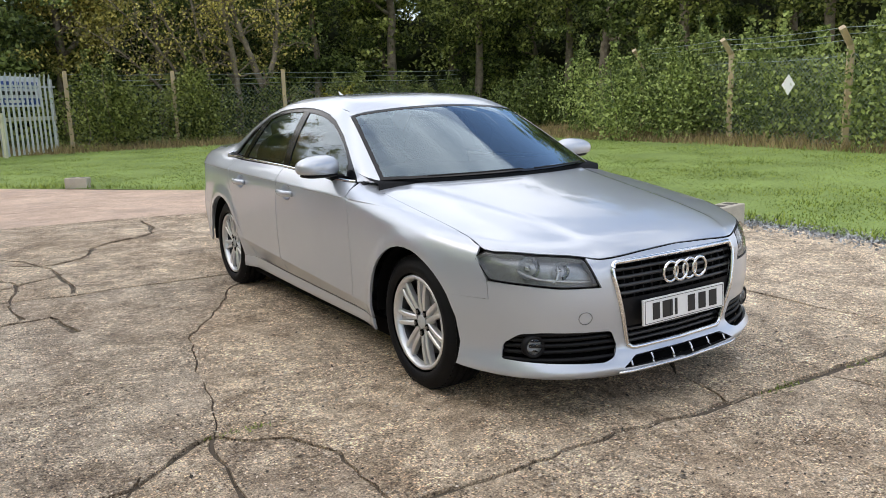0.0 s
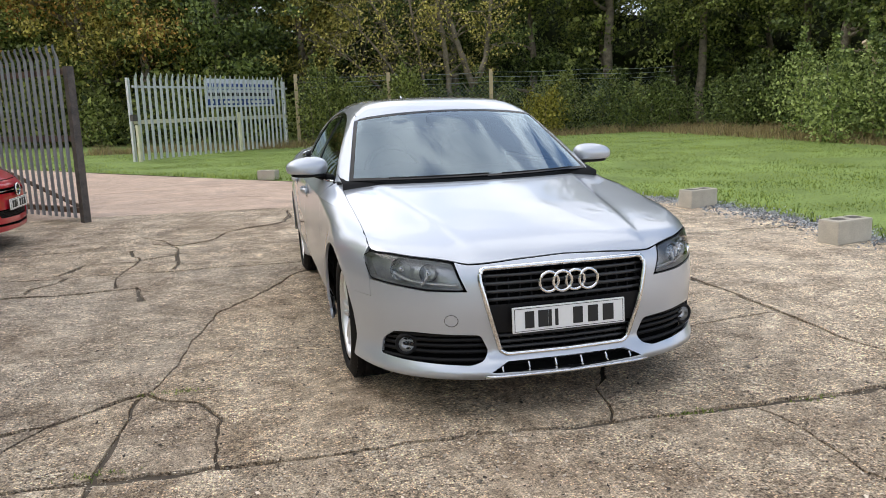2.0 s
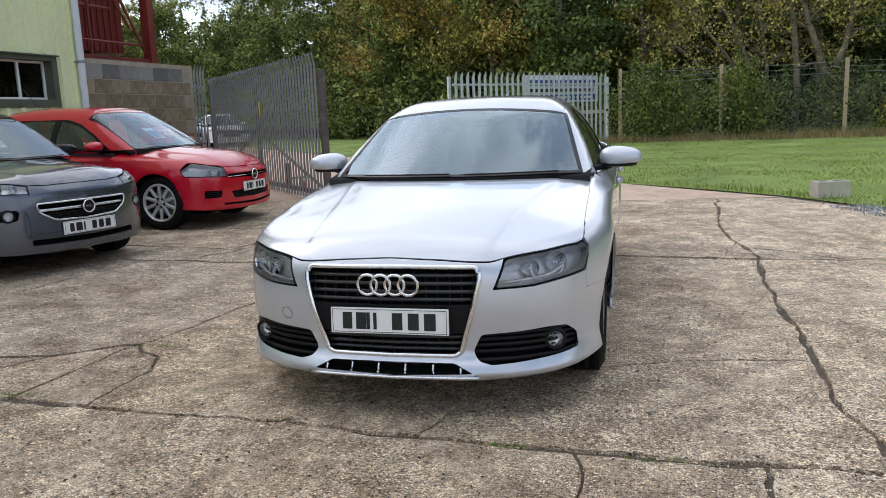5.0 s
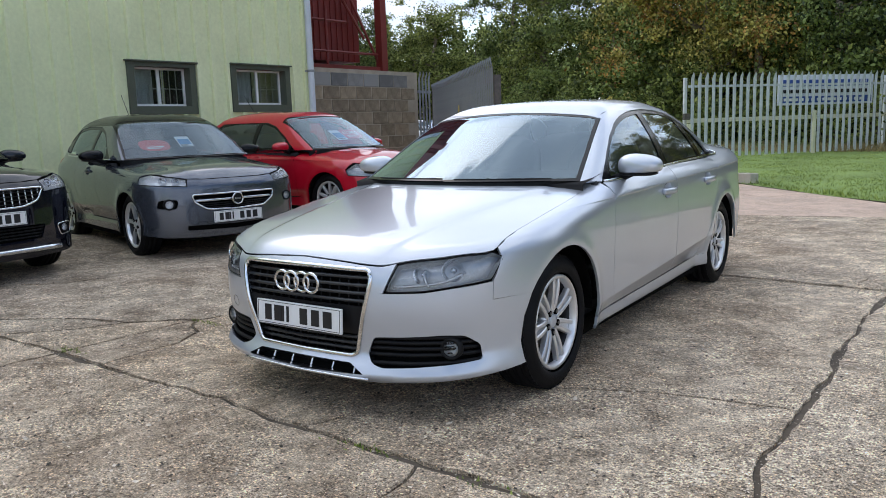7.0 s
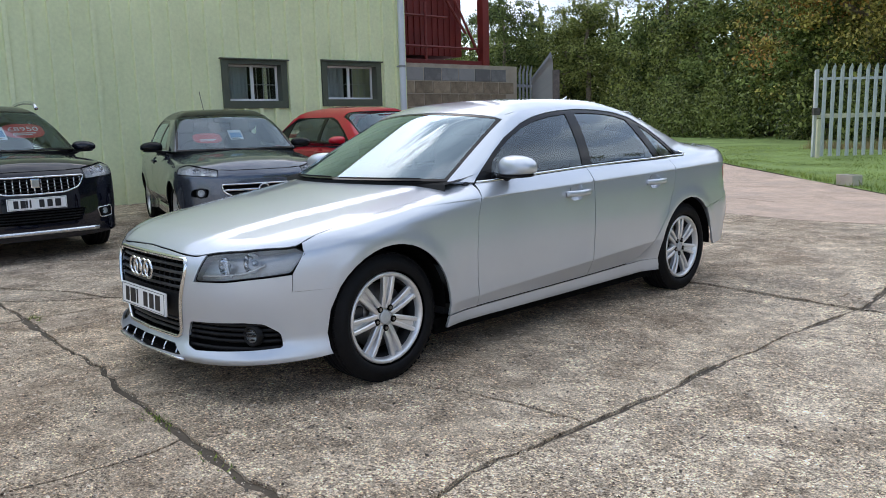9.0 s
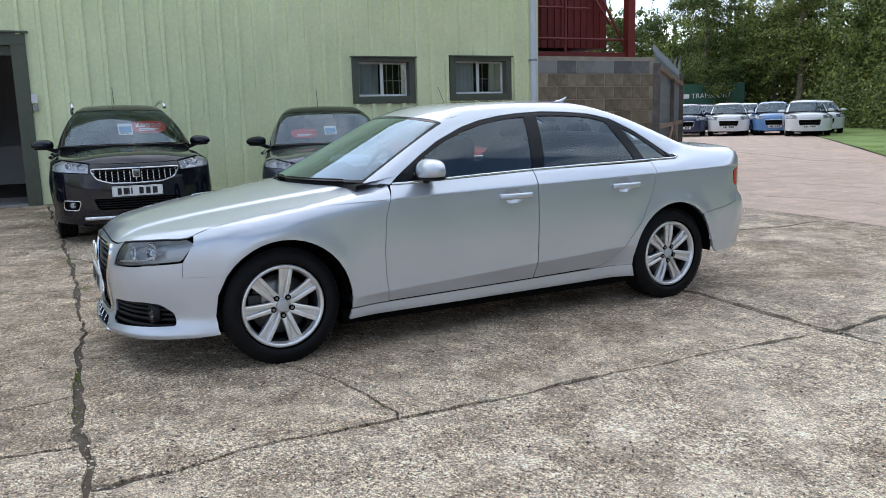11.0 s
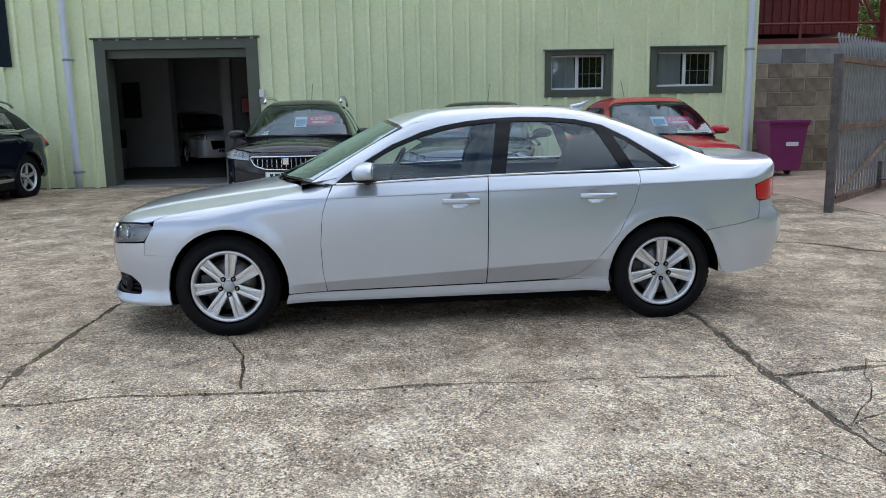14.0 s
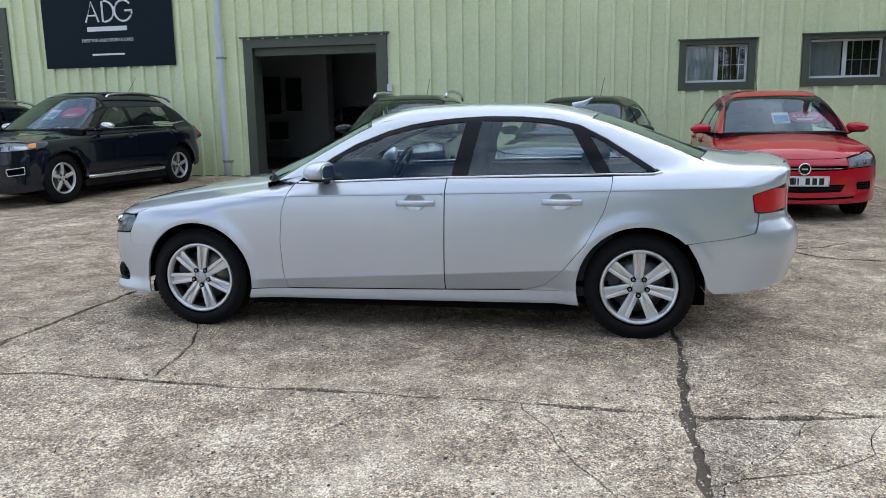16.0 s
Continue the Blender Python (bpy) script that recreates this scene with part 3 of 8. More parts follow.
def wheel(parent, x, y, z, r, rim, width, spokes, side, style="twin", alloy=None, start=90.0):
    """A wheel with its outer face towards the side +1 (left) or -1 (right)."""
    alloy = alloy or ALLOY
    w = new("wheel")
    w.parent = parent
    w.matrix_basis = pose(x, y, z, 0, 0, 0 if side > 0 else 180)
    h = width / 2
    sw = (r - rim)
    tyre = [(-h * 0.82, rim), (-h, rim + 0.3 * sw), (-h * 0.98, rim + 0.7 * sw), (-h * 0.80, r - 0.012), (-h * 0.70, r - 0.003)]
    for g in (-0.42, 0.0, 0.42):
        c = g * h
        tyre += [(c - 0.008, r), (c - 0.006, r - 0.008), (c + 0.006, r - 0.008), (c + 0.008, r)]
    tyre += [(h * 0.70, r - 0.003), (h * 0.80, r - 0.012), (h * 0.90, r - 0.3 * sw), (h * 0.955, rim + 0.60 * sw), (h, rim + 0.52 * sw), (h * 1.0, rim + 0.32 * sw), (h * 0.93, rim + 0.12 * sw), (h * 0.90, rim + 0.01)]
    lathe("tyre", tyre, RUBBER, w, n=72)
    # tread blocks
    bm = bmesh.new()
    for i in range(60):
        for s in (-1, 1):
            m = pose(0, 0, 0, i * 6.0 + (3 if s > 0 else 0)) @ Matrix.Translation((s * h * 0.64, 0, r - 0.0045))
            add_box(bm, -0.016, 0.016, -0.011, 0.011, -0.004, 0.0015, 0, m)
    tagged(part("tread", bm, RUBBER, w), "", "", "", "stuff")
    face = h * 0.84
    # inner barrel in dark alloy: shade between the spokes put in its colour
    lathe("barrel", [(-h * 0.8, rim - 0.004), (-h * 0.6, rim - 0.03), (h * 0.4, rim - 0.034), (face - 0.03, rim - 0.026)], DARK_ALLOY, w, n=48)
    lathe("rim", [(face - 0.03, rim - 0.026), (face - 0.004, rim - 0.020), (face + 0.004, rim - 0.014), (face + 0.006, rim - 0.004), (face, rim + 0.002), (face - 0.012, rim + 0.003)], alloy, w, n=72)
    lathe("brake_disc", [(-0.005, 0.05), (-0.005, rim * 0.72), (0.012, rim * 0.72), (0.012, 0.05)], STEEL, w, n=40)
    box("caliper", -0.05, 0.035, -rim * 0.78, -rim * 0.45, -0.07, 0.07, DARK_ALLOY, w, "", 0.012)
    # dark disc added behind the spokes for the wheel's unlit inside
    lathe("wheel_backing", [(-h * 0.35, 0.0), (-h * 0.35, rim - 0.03)], LINER, w, n=32)
    hubx = face - 0.022
    for i in range(spokes):
        a = radians(start) + i * 2 * math.pi / spokes
        bm = bmesh.new()
        bars = ((-0.022, 0.011), (0.022, 0.011)) if style == "twin" else ((0.0, 0.026),) if style == "wide" else ((0.0, 0.017),)
        for off, hw in bars:
            skew = 0.045 if style == "swirl" else 0.0
            vs = []
            for t in np.linspace(0, 1, 5):
                rr = 0.045 + t * (rim - 0.055 - 0.010)
                wd = hw * (1.15 - 0.15 * t) if style != "swirl" else hw * (0.7 + 0.9 * t)
                o = off * (0.62 + 0.62 * t) + skew * t * t
                top = hubx + 0.006 * math.sin(t * math.pi) + (0.012 * t)
                deep = 0.032 - 0.006 * t
                vs.append([bm.verts.new((top - d, rr * math.cos(a) - q * math.sin(a), rr * math.sin(a) + q * math.cos(a)))
                           for q, d in ((o - wd, deep), (o - wd, 0.004), (o - wd * 0.6, 0.0), (o + wd * 0.6, 0.0), (o + wd, 0.004), (o + wd, deep))])
            for p, q in zip(vs[:-1], vs[1:]):
                for k in range(6):
                    bm.faces.new((p[k], p[(k + 1) % 6], q[(k + 1) % 6], q[k]))
            bm.faces.new(vs[-1])
        if style == "twin":
            # web between the two bars, set back
            vs = []
            for t in np.linspace(0, 1, 4):
                rr = 0.045 + t * (rim - 0.065)
                o = 0.022 * (0.62 + 0.62 * t)
                top = hubx + 0.012 * t - 0.020
                vs.append([bm.verts.new((top, rr * math.cos(a) - q * math.sin(a), rr * math.sin(a) + q * math.cos(a))) for q in (-o, o)])
            for p, q in zip(vs[:-1], vs[1:]):
                bm.faces.new((p[0], p[1], q[1], q[0]))
        bmesh.ops.recalc_face_normals(bm, faces=bm.faces)
        part("spoke", bm, alloy, w)
    lathe("hub", [(hubx - 0.04, 0.075), (hubx - 0.012, 0.072), (hubx - 0.004, 0.064), (hubx - 0.004, 0.0)], alloy, w, n=36)
    lathe("hub_cap", [(hubx - 0.004, 0.036), (hubx + 0.004, 0.034), (hubx + 0.006, 0.030), (hubx + 0.007, 0.0)], LAMP_GREY if style == "twin" else alloy, w, n=28)
    for i in range(5):
        a = radians(90 + 36) + i * 2 * math.pi / 5
        q = (0.054 * math.cos(a), 0.054 * math.sin(a))
        # dark disc proud of the hub, standing for the shaded bolt recess
        v, f = tube_data([(hubx - 0.012, *q), (hubx + 0.004, *q)], 0.0165, 12)
        mesh_part("bolt_shade_disc", v, f, LINER, w)
        v, f = tube_data([(hubx - 0.006, *q), (hubx + 0.008, *q)], 0.0085, 6)
        mesh_part("wheel_bolt", v, f, STEEL, w)
    return w


def arch_liner(parent, shape, x0, x1, y, z, r):
    v, f = [], []
    s = 1 if x1 > 0 else -1
    for a in np.linspace(radians(-2), radians(182), 22):
        q = np.array([(y + r * math.cos(a), z + r * math.sin(a))])
        edge = throw(shape, "left", q, "lower")[0][0] - 0.022
        for x in (x0, s * min(abs(x1), max(edge, abs(x0) + 0.05))):
            v.append((x, y + r * math.cos(a), z + r * math.sin(a)))
    for i in range(21):
        f.append((2 * i, 2 * i + 1, 2 * i + 3, 2 * i + 2))
    k = len(v)
    f.append(tuple(range(0, k, 2)))
    mesh_part("wheel_arch_liner", v, f, LINER, parent)


def door_mirror(parent, side, x, y, z, body, size=1.0):
    """A wing mirror on its foot, with its glass facing back."""
    s = side
    m = pose(0, 0, 0, 0, 0, -8 * s)
    v, f = blob_data((0, 0, 0), (0.128 * size, 0.085 * size, 0.066 * size), (0.84, 0.80), 18, 28)
    v = np.array(v)
    cut = 0.045 * size
    v[:, 1] = np.where(v[:, 1] > cut, cut + (v[:, 1] - cut) * 0.05, v[:, 1])
    v[:, 2] = np.where(v[:, 2] < -0.036 * size, -0.036 * size + (v[:, 2] + 0.036 * size) * 0.25, v[:, 2])
    taper = 1 - 0.14 * (v[:, 0] * s / (0.128 * size))
    v[:, 2] *= taper
    v = np.array([m @ Vector(q) for q in v]) + np.array((x + s * 0.125 * size, y, z))
    ob = mesh_part("mirror_housing", v, f, body, parent, "", True)
    blob("mirror_base", (x + s * 0.115 * size, y, z - 0.043 * size), (0.108 * size, 0.070 * size, 0.016 * size), TRIM_BLACK, ob, "black lower shell", (0.8, 0.7))
    v, f = tube_data(spline([(x - s * 0.035, y + 0.015, z - 0.078), (x + s * 0.02, y + 0.01, z - 0.060), (x + s * 0.07, y, z - 0.035)], 4), [0.030, 0.028, 0.027, 0.026, 0.026, 0.026, 0.026, 0.027, 0.028], 10)
    mesh_part("mirror_foot", v, f, TRIM_BLACK, ob, "", True)
    blob("mirror_glass", (x + s * 0.125 * size, y + 0.052 * size, z - 0.002), (0.088 * size, 0.003, 0.048 * size), CHROME, ob, "mirror glass", (0.5, 0.5), pose(0, 0, 0, 0, 0, -8 * s))
    return ob


def handle_cup(y, z):
    return fillet([(y - 0.072, z - 0.044), (y + 0.060, z - 0.044), (y + 0.060, z + 0.046), (y - 0.072, z + 0.046)], 0.04)


def door_handle(parent, shape, side, y, z, body):
    s = 1 if side == "left" else -1
    o = handle_cup(y, z)
    ob = panel("handle_recess", shape, side, o, body, parent, (), 0.018, "lower", 0.0, 0.0)
    for vv in ob.data.vertices:
        d = ((vv.co.y - y + 0.006) / 0.068) ** 2 + ((vv.co.z - z - 0.003) / 0.046) ** 2
        vv.co.x -= s * 0.034 * max(0, 1 - d) - s * 0.0015
    p = throw(shape, side, np.array([(y + t, z) for t in (-0.115, -0.06, 0.0, 0.06, 0.115)]), "lower")
    off = np.array([0.010, 0.026, 0.032, 0.026, 0.010])
    p[:, 0] += s * off
    v, f = tube_data(spline(p, 5), 0.013, 10)
    v = np.array(v)
    c = spline(p, 5)
    v[:, 2] = z + (v[:, 2] - z) * 1.45
    mesh_part("door_handle", v, f, body, ob, "", True)


def seat(parent, x, y, z, lean=18, wide=0.26, material=None, head=True):
    material = material or CABIN_GREY
    s = blob("seat", (x, y, z), (wide, 0.27, 0.085), material, parent, "", (0.6, 0.5))
    blob("seat_back", (x, y + 0.33, z + 0.33), (wide * 0.97, 0.075, 0.36), material, s, "", (0.55, 0.5), pose(0, 0, 0, -lean))
    if head:
        blob("headrest", (x, y + 0.47, z + 0.76), (0.135, 0.055, 0.105), material, s, "", (0.6, 0.6), pose(0, 0, 0, -lean))
    return s


def cabin_inside(parent, shape, c):
    """Floor tub, dash, steering wheel, seats and linings behind the glass."""
    hw = shape.half - 0.13
    b, y0, y1 = shape.belt, c["dash"], c["bench"]
    box("floor_tub", -hw, hw, 0.45, y1 + 0.7, 0.24, 0.30, CABIN_GREY, parent)
    for s in (-1, 1):
        box("door_lining", s * (hw - 0.02), s * (hw + 0.012), 0.62, y1 + 0.5, 0.34, b - 0.05, CABIN_GREY, parent, "", 0.01) if s > 0 else box("door_lining", -(hw + 0.012), -(hw - 0.02), 0.62, y1 + 0.5, 0.34, b - 0.05, CABIN_GREY, parent, "", 0.01)
    pr = [(y0 - 0.32, b - 0.06), (y0 - 0.02, b - 0.005), (y0 + 0.10, b - 0.02), (y0 + 0.16, b - 0.08), (y0 + 0.13, b - 0.25), (y0 + 0.10, b - 0.5), (y0 - 0.3, b - 0.5)]
    n = len(pr)
    xs = np.linspace(-hw, hw, 9)
    v = [(x, y + 0.05 * (x / hw) ** 2 - 0.0, z + 0.035 * max(0, 1 - ((x + 0.36) / 0.22) ** 2) * (1 if i in (1, 2, 3) else 0)) for x in xs for i, (y, z) in enumerate(pr)]
    f = [(i * n + j, i * n + (j + 1) % n, (i + 1) * n + (j + 1) % n, (i + 1) * n + j) for i in range(8) for j in range(n)]
    mesh_part("dashboard", v, f, TRIM_BLACK, parent, "", True)
    ring = [(0.182 * math.cos(a), 0.182 * math.sin(a), 0) for a in np.linspace(0, 2 * math.pi, 28, endpoint=False)]
    m = pose(-0.36, y0 + 0.34, b - 0.06, 62)
    st = tube("steering_wheel", [m @ Vector(q) for q in ring], 0.016, TRIM_BLACK, parent, "", 8, True)
    blob("steering_hub", (-0.36, y0 + 0.34, b - 0.06), (0.08, 0.07, 0.03), TRIM_BLACK, st, "", (0.7, 0.7), pose(0, 0, 0, 62))
    for k, a in enumerate((0, 180, 270)):
        p0, p1 = m @ Vector((0.05 * math.cos(radians(a)), 0.05 * math.sin(radians(a)), 0)), m @ Vector((0.18 * math.cos(radians(a)), 0.18 * math.sin(radians(a)), 0))
        tube("steering_spoke", [p0, (p0 + p1) / 2, p1], 0.014, SATIN, st, "", 6)
    for x in (-0.37, 0.37):
        seat(parent, x, c["seat"], 0.50)
    ben = seat(parent, 0, y1, 0.52, 22, hw * 0.94, None, False)
    for x in (-0.40, 0.0, 0.40):
        blob("headrest", (x, y1 + 0.50, 0.52 + 0.66), (0.125, 0.05, 0.075), CABIN_GREY, ben, "", (0.6, 0.6), pose(0, 0, 0, -20))
    box("parcel_shelf", -hw * 0.9, hw * 0.9, y1 + 0.42, y1 + 0.98, b - 0.07, b - 0.05, CABIN_GREY, parent)
    panel("roof_lining", shape, "top", c["lining"], CABIN_PALE, parent, (), 0.15, "cabin", 0.045, 0.0)
    t = shape.roof(np.array([c["mirror"]]))[0]
    blob("interior_mirror", (0, c["mirror"] + 0.02, t - 0.115), (0.125, 0.02, 0.035), TRIM_BLACK, parent, "", (0.5, 0.5))


def wipers(parent, shape, y0, bow, reach=0.62):
    for x0, x1 in ((-0.52, 0.02), (0.10, 0.60)):
        q = [(x, y0 + bow * x * x + 0.010 + 0.05 * abs(x - x0) * 0.25) for x in np.linspace(x0, x1, 10)]
        w = bar_on("wiper", shape, "top", q, 0.0045, TRIM_BLACK, parent, "cabin", 0.007, "", 6)


def shell(car, shape, c, body, fine=0.045):
    """All the outer sheets, glass and wheels of a car, from its layout c."""
    hx, rx, bx = c["bonnet_x"], c["roof_x"], c["boot_x"]
    tp = lambda pts, what="whole": throw(shape, "top", np.array(pts, float), what)
    # bonnet
    cy, cb = c["cowl"]
    fr = c["bonnet_front"]
    side_y = np.linspace(fr[-1][1] + 0.03, cy + cb * 0.5 + c.get("corner", -0.02), 12)
    half = [tuple(q) for q in fr] + [(float(hx(y)), y) for y in side_y]
    rear = [(x, cy + cb * x * x - 0.01) for x in np.linspace(float(hx(side_y[-1])) - 0.03, 0, 8)]
    half = half + rear
    outline = half + [(-x, y) for x, y in half[::-1] if x > 0]
    # dark tube under the bonnet's edge, the gap's shade put in as colour
    bar_on("bonnet_gap_shade", shape, "top", outline, 0.004, LINER, car, "lower", -0.0085, "", 6, True, 0.05)
    panel("bonnet", shape, "top", shrink(outline, 0.002), body, car, (), fine, "lower")
    # scuttle under the screen
    ys, sb = c["screen_base"]
    sc = [(x, cy + cb * x * x - 0.004) for x in np.linspace(-c["screen_x"][0] + 0.11, c["screen_x"][0] - 0.11, 15)]
    sc += [(x, ys + sb * x * x + 0.012) for x in np.linspace(c["screen_x"][0] - 0.11, -c["screen_x"][0] + 0.11, 15)]
    panel("scuttle", shape, "top", sc, TRIM_BLACK, car, (), 0.05, "lower", 0.012, 0.0)
    # windscreen
    xb, xt = c["screen_x"]
    yt, tb = c["screen_top"]
    lower_edge = [(x, ys + sb * x * x) for x in np.linspace(-xb, xb, 21)]
    upper_edge = [(x, yt + tb * x * x) for x in np.linspace(xt, -xt, 17)]
    ws = lower_edge + upper_edge
    rim = shrink(ws, 0.024)
    panel("screen_border", shape, "top", shrink(ws, 0.003), GLOSS_BLACK, car, (rim,), 0.05, "cabin", 0.002, 0.006)
    w = panel("windscreen", shape, "top", rim, c.get("screen", SCREEN), car, (), 0.05, "cabin", 0.003, 0.0)
    w.visible_shadow = False
    # roof
    ry0, ry1, rb = yt, c["rear_top"][0], c["rear_top"][1]
    ro = [(x, yt + tb * x * x + 0.002) for x in np.linspace(-xt, xt, 15)]
    ro += [(float(rx(y)), y) for y in np.linspace(yt + tb * xt * xt + 0.03, ry1 - rb * float(rx(ry1)) ** 2, 12)]
    ro += [(x, ry1 - rb * x * x) for x in np.linspace(float(rx(ry1)) - 0.01, -float(rx(ry1)) + 0.01, 13)]
    ro += [(-float(rx(y)), y) for y in np.linspace(ry1 - rb * float(rx(ry1)) ** 2, yt + tb * xt * xt + 0.03, 12)]
    panel("roof", shape, "top", ro, c.get("roof_paint", body), car, (), 0.07, "cabin")
    # rear window and boot
    rbx, rtx = c["rear_x"]
    yb, bb = c["rear_base"]
    rw = [(x, ry1 - rb * x * x + 0.004) for x in np.linspace(-rtx, rtx, 13)] + [(x, yb - bb * x * x) for x in np.linspace(rbx, -rbx, 13)]
    g = panel("rear_window", shape, "top", shrink(rw, 0.004), GLASS, car, (), 0.07, "cabin", 0.003, 0.0)
    g.visible_shadow = False
    if c.get("boot"):
        y_end = c["boot"]
        bo = [(x, yb - bb * x * x + 0.008) for x in np.linspace(-rbx, rbx, 13)]
        bo += [(float(bx(y)), y) for y in np.linspace(yb - bb * rbx ** 2 + 0.03, y_end - 0.125, 8)]
        bo += [(x, y_end - 0.12 * (x / 0.62) ** 2) for x in np.linspace(0.62, -0.62, 13)]
        bo += [(-float(bx(y)), y) for y in np.linspace(y_end - 0.125, yb - bb * rbx ** 2 + 0.03, 8)]
        panel("boot_lid", shape, "top", shrink(bo, 0.002), body, car, (), 0.06, "whole")
    # flank frame
    def up(pts, what):
        return [(p[1], p[2]) for p in tp(pts, what)]
    t = np.linspace(0, 1, 10)
    y_b, y_t = ys + sb * xb * xb, yt + tb * xt * xt
    pillar = up([(xb + (xt - xb) * k, y_b + (y_t - y_b) * k) for k in t], "cabin")
    rail = up([(float(rx(y)), y) for y in np.linspace(y_t + 0.03, ry1 - rb * float(rx(ry1)) ** 2, 12)], "cabin")
    y_r0, y_r1 = ry1 - rb * rtx * rtx, yb - bb * rbx * rbx
    rear_p = up([(rtx + (rbx - rtx) * k, y_r0 + (y_r1 - y_r0) * k) for k in t], "cabin")
    bt = up([(float(bx(y)), y) for y in np.linspace(y_r1 + 0.02, c["boot"] - 0.125, 6)], "whole") if c.get("boot") else []
    bonnet_line = up([(float(hx(y)), y) for y in side_y], "lower")
    for side, s in (("left", 1), ("right", -1)):
        frame_out = pillar + rail + rear_p + bt + c["flank_rear"] + c["dlo_top"][::-1]
        panel("flank", shape, side, frame_out, body, car, (), fine, "whole")
        fen = c["fender_low"] + bonnet_line + c["fender_rear"]
        panel("front_wing", shape, side, fen, body, car, (), fine, "lower")
        for d in c["doors"]:
            cut = [handle_cup(*d["handle"])] if d.get("handle") else ()
            ob = panel("door", shape, side, shrink(d["outline"], 0.0032), body, car, cut, fine, "lower")
            # dark tube below the shut line stands for the shade in the gap
            bar_on("door_gap_shade", shape, side, d["outline"], 0.0055, LINER, car, "lower", -0.0085, "", 6, True, 0.05)
            if d.get("handle"):
                door_handle(ob, shape, side, *d["handle"], d.get("handle_paint", body))
        panel("sill", shape, side, c["sill"], c.get("sill_paint", body), car, (), 0.05, "lower")
        panel("window_surround", shape, side, shrink(c["dlo_top"] + c["dlo_low"], 0.002), GLOSS_BLACK, car, c["panes"], 0.05, "cabin", 0.005, 0.012)
        for q in c["panes"]:
            g = panel("side_window", shape, side, q, GLASS, car, (), 0.08, "cabin", 0.009, 0.0)
            g.visible_shadow = False
        bar_on("belt_trim", shape, side, c["belt_line"], 0.0075, c.get("belt_trim", CHROME), car, "whole", 0.002)
        hb = shape.half
        door_mirror(car, s, c["mirror_at"][0] * s, c["mirror_at"][1], c["mirror_at"][2], c.get("mirror_paint", body), c.get("mirror_size", 1.0))
        for y in (0.0, shape.base):
            arch_liner(car, shape, s * (hb - 0.34), s * (hb - 0.035), y, shape.hub, shape.arch + 0.004)
            lip = arc(y, shape.hub, shape.arch + 0.004, 0, 180, 20)
            wheel(car, s * (hb - shape.tyre / 2 - 0.035), y, shape.hub, shape.hub + 0.004, shape.rim, shape.tyre, c["spokes"], s, c.get("style", "twin"), c.get("alloy"), c.get("start", (90.0, 90.0))[0 if y == 0.0 else 1])
    box("underbody", -shape.half + 0.30, shape.half - 0.30, -0.48, shape.base + 0.42, 0.16, 0.24, LINER, car)
    box("floor_pan", -shape.half + 0.10, shape.half - 0.10, shape.arch - 0.02, shape.base - shape.arch + 0.02, 0.155, 0.24, LINER, car)
    for y0, y1 in ((-0.45, 0.40), (shape.base - 0.40, shape.base + 0.40)):
        box("inner_structure", -shape.half + 0.36, shape.half - 0.36, y0, y1, 0.22, 0.58, LINER, car)
    cabin_inside(car, shape, c)
    wipers(car, shape, ys, sb)


def mirrored(pts):
    """The same outline points on the other half of the car, in reverse order."""
    swap = {"s": "r", "r": "s"}
    return [("t", -q[1], q[2]) if q[0] == "t" else (swap[q[0]], q[1], q[2]) if q[0] in ("s", "r") else (-q[0], q[1]) for q in pts][::-1]


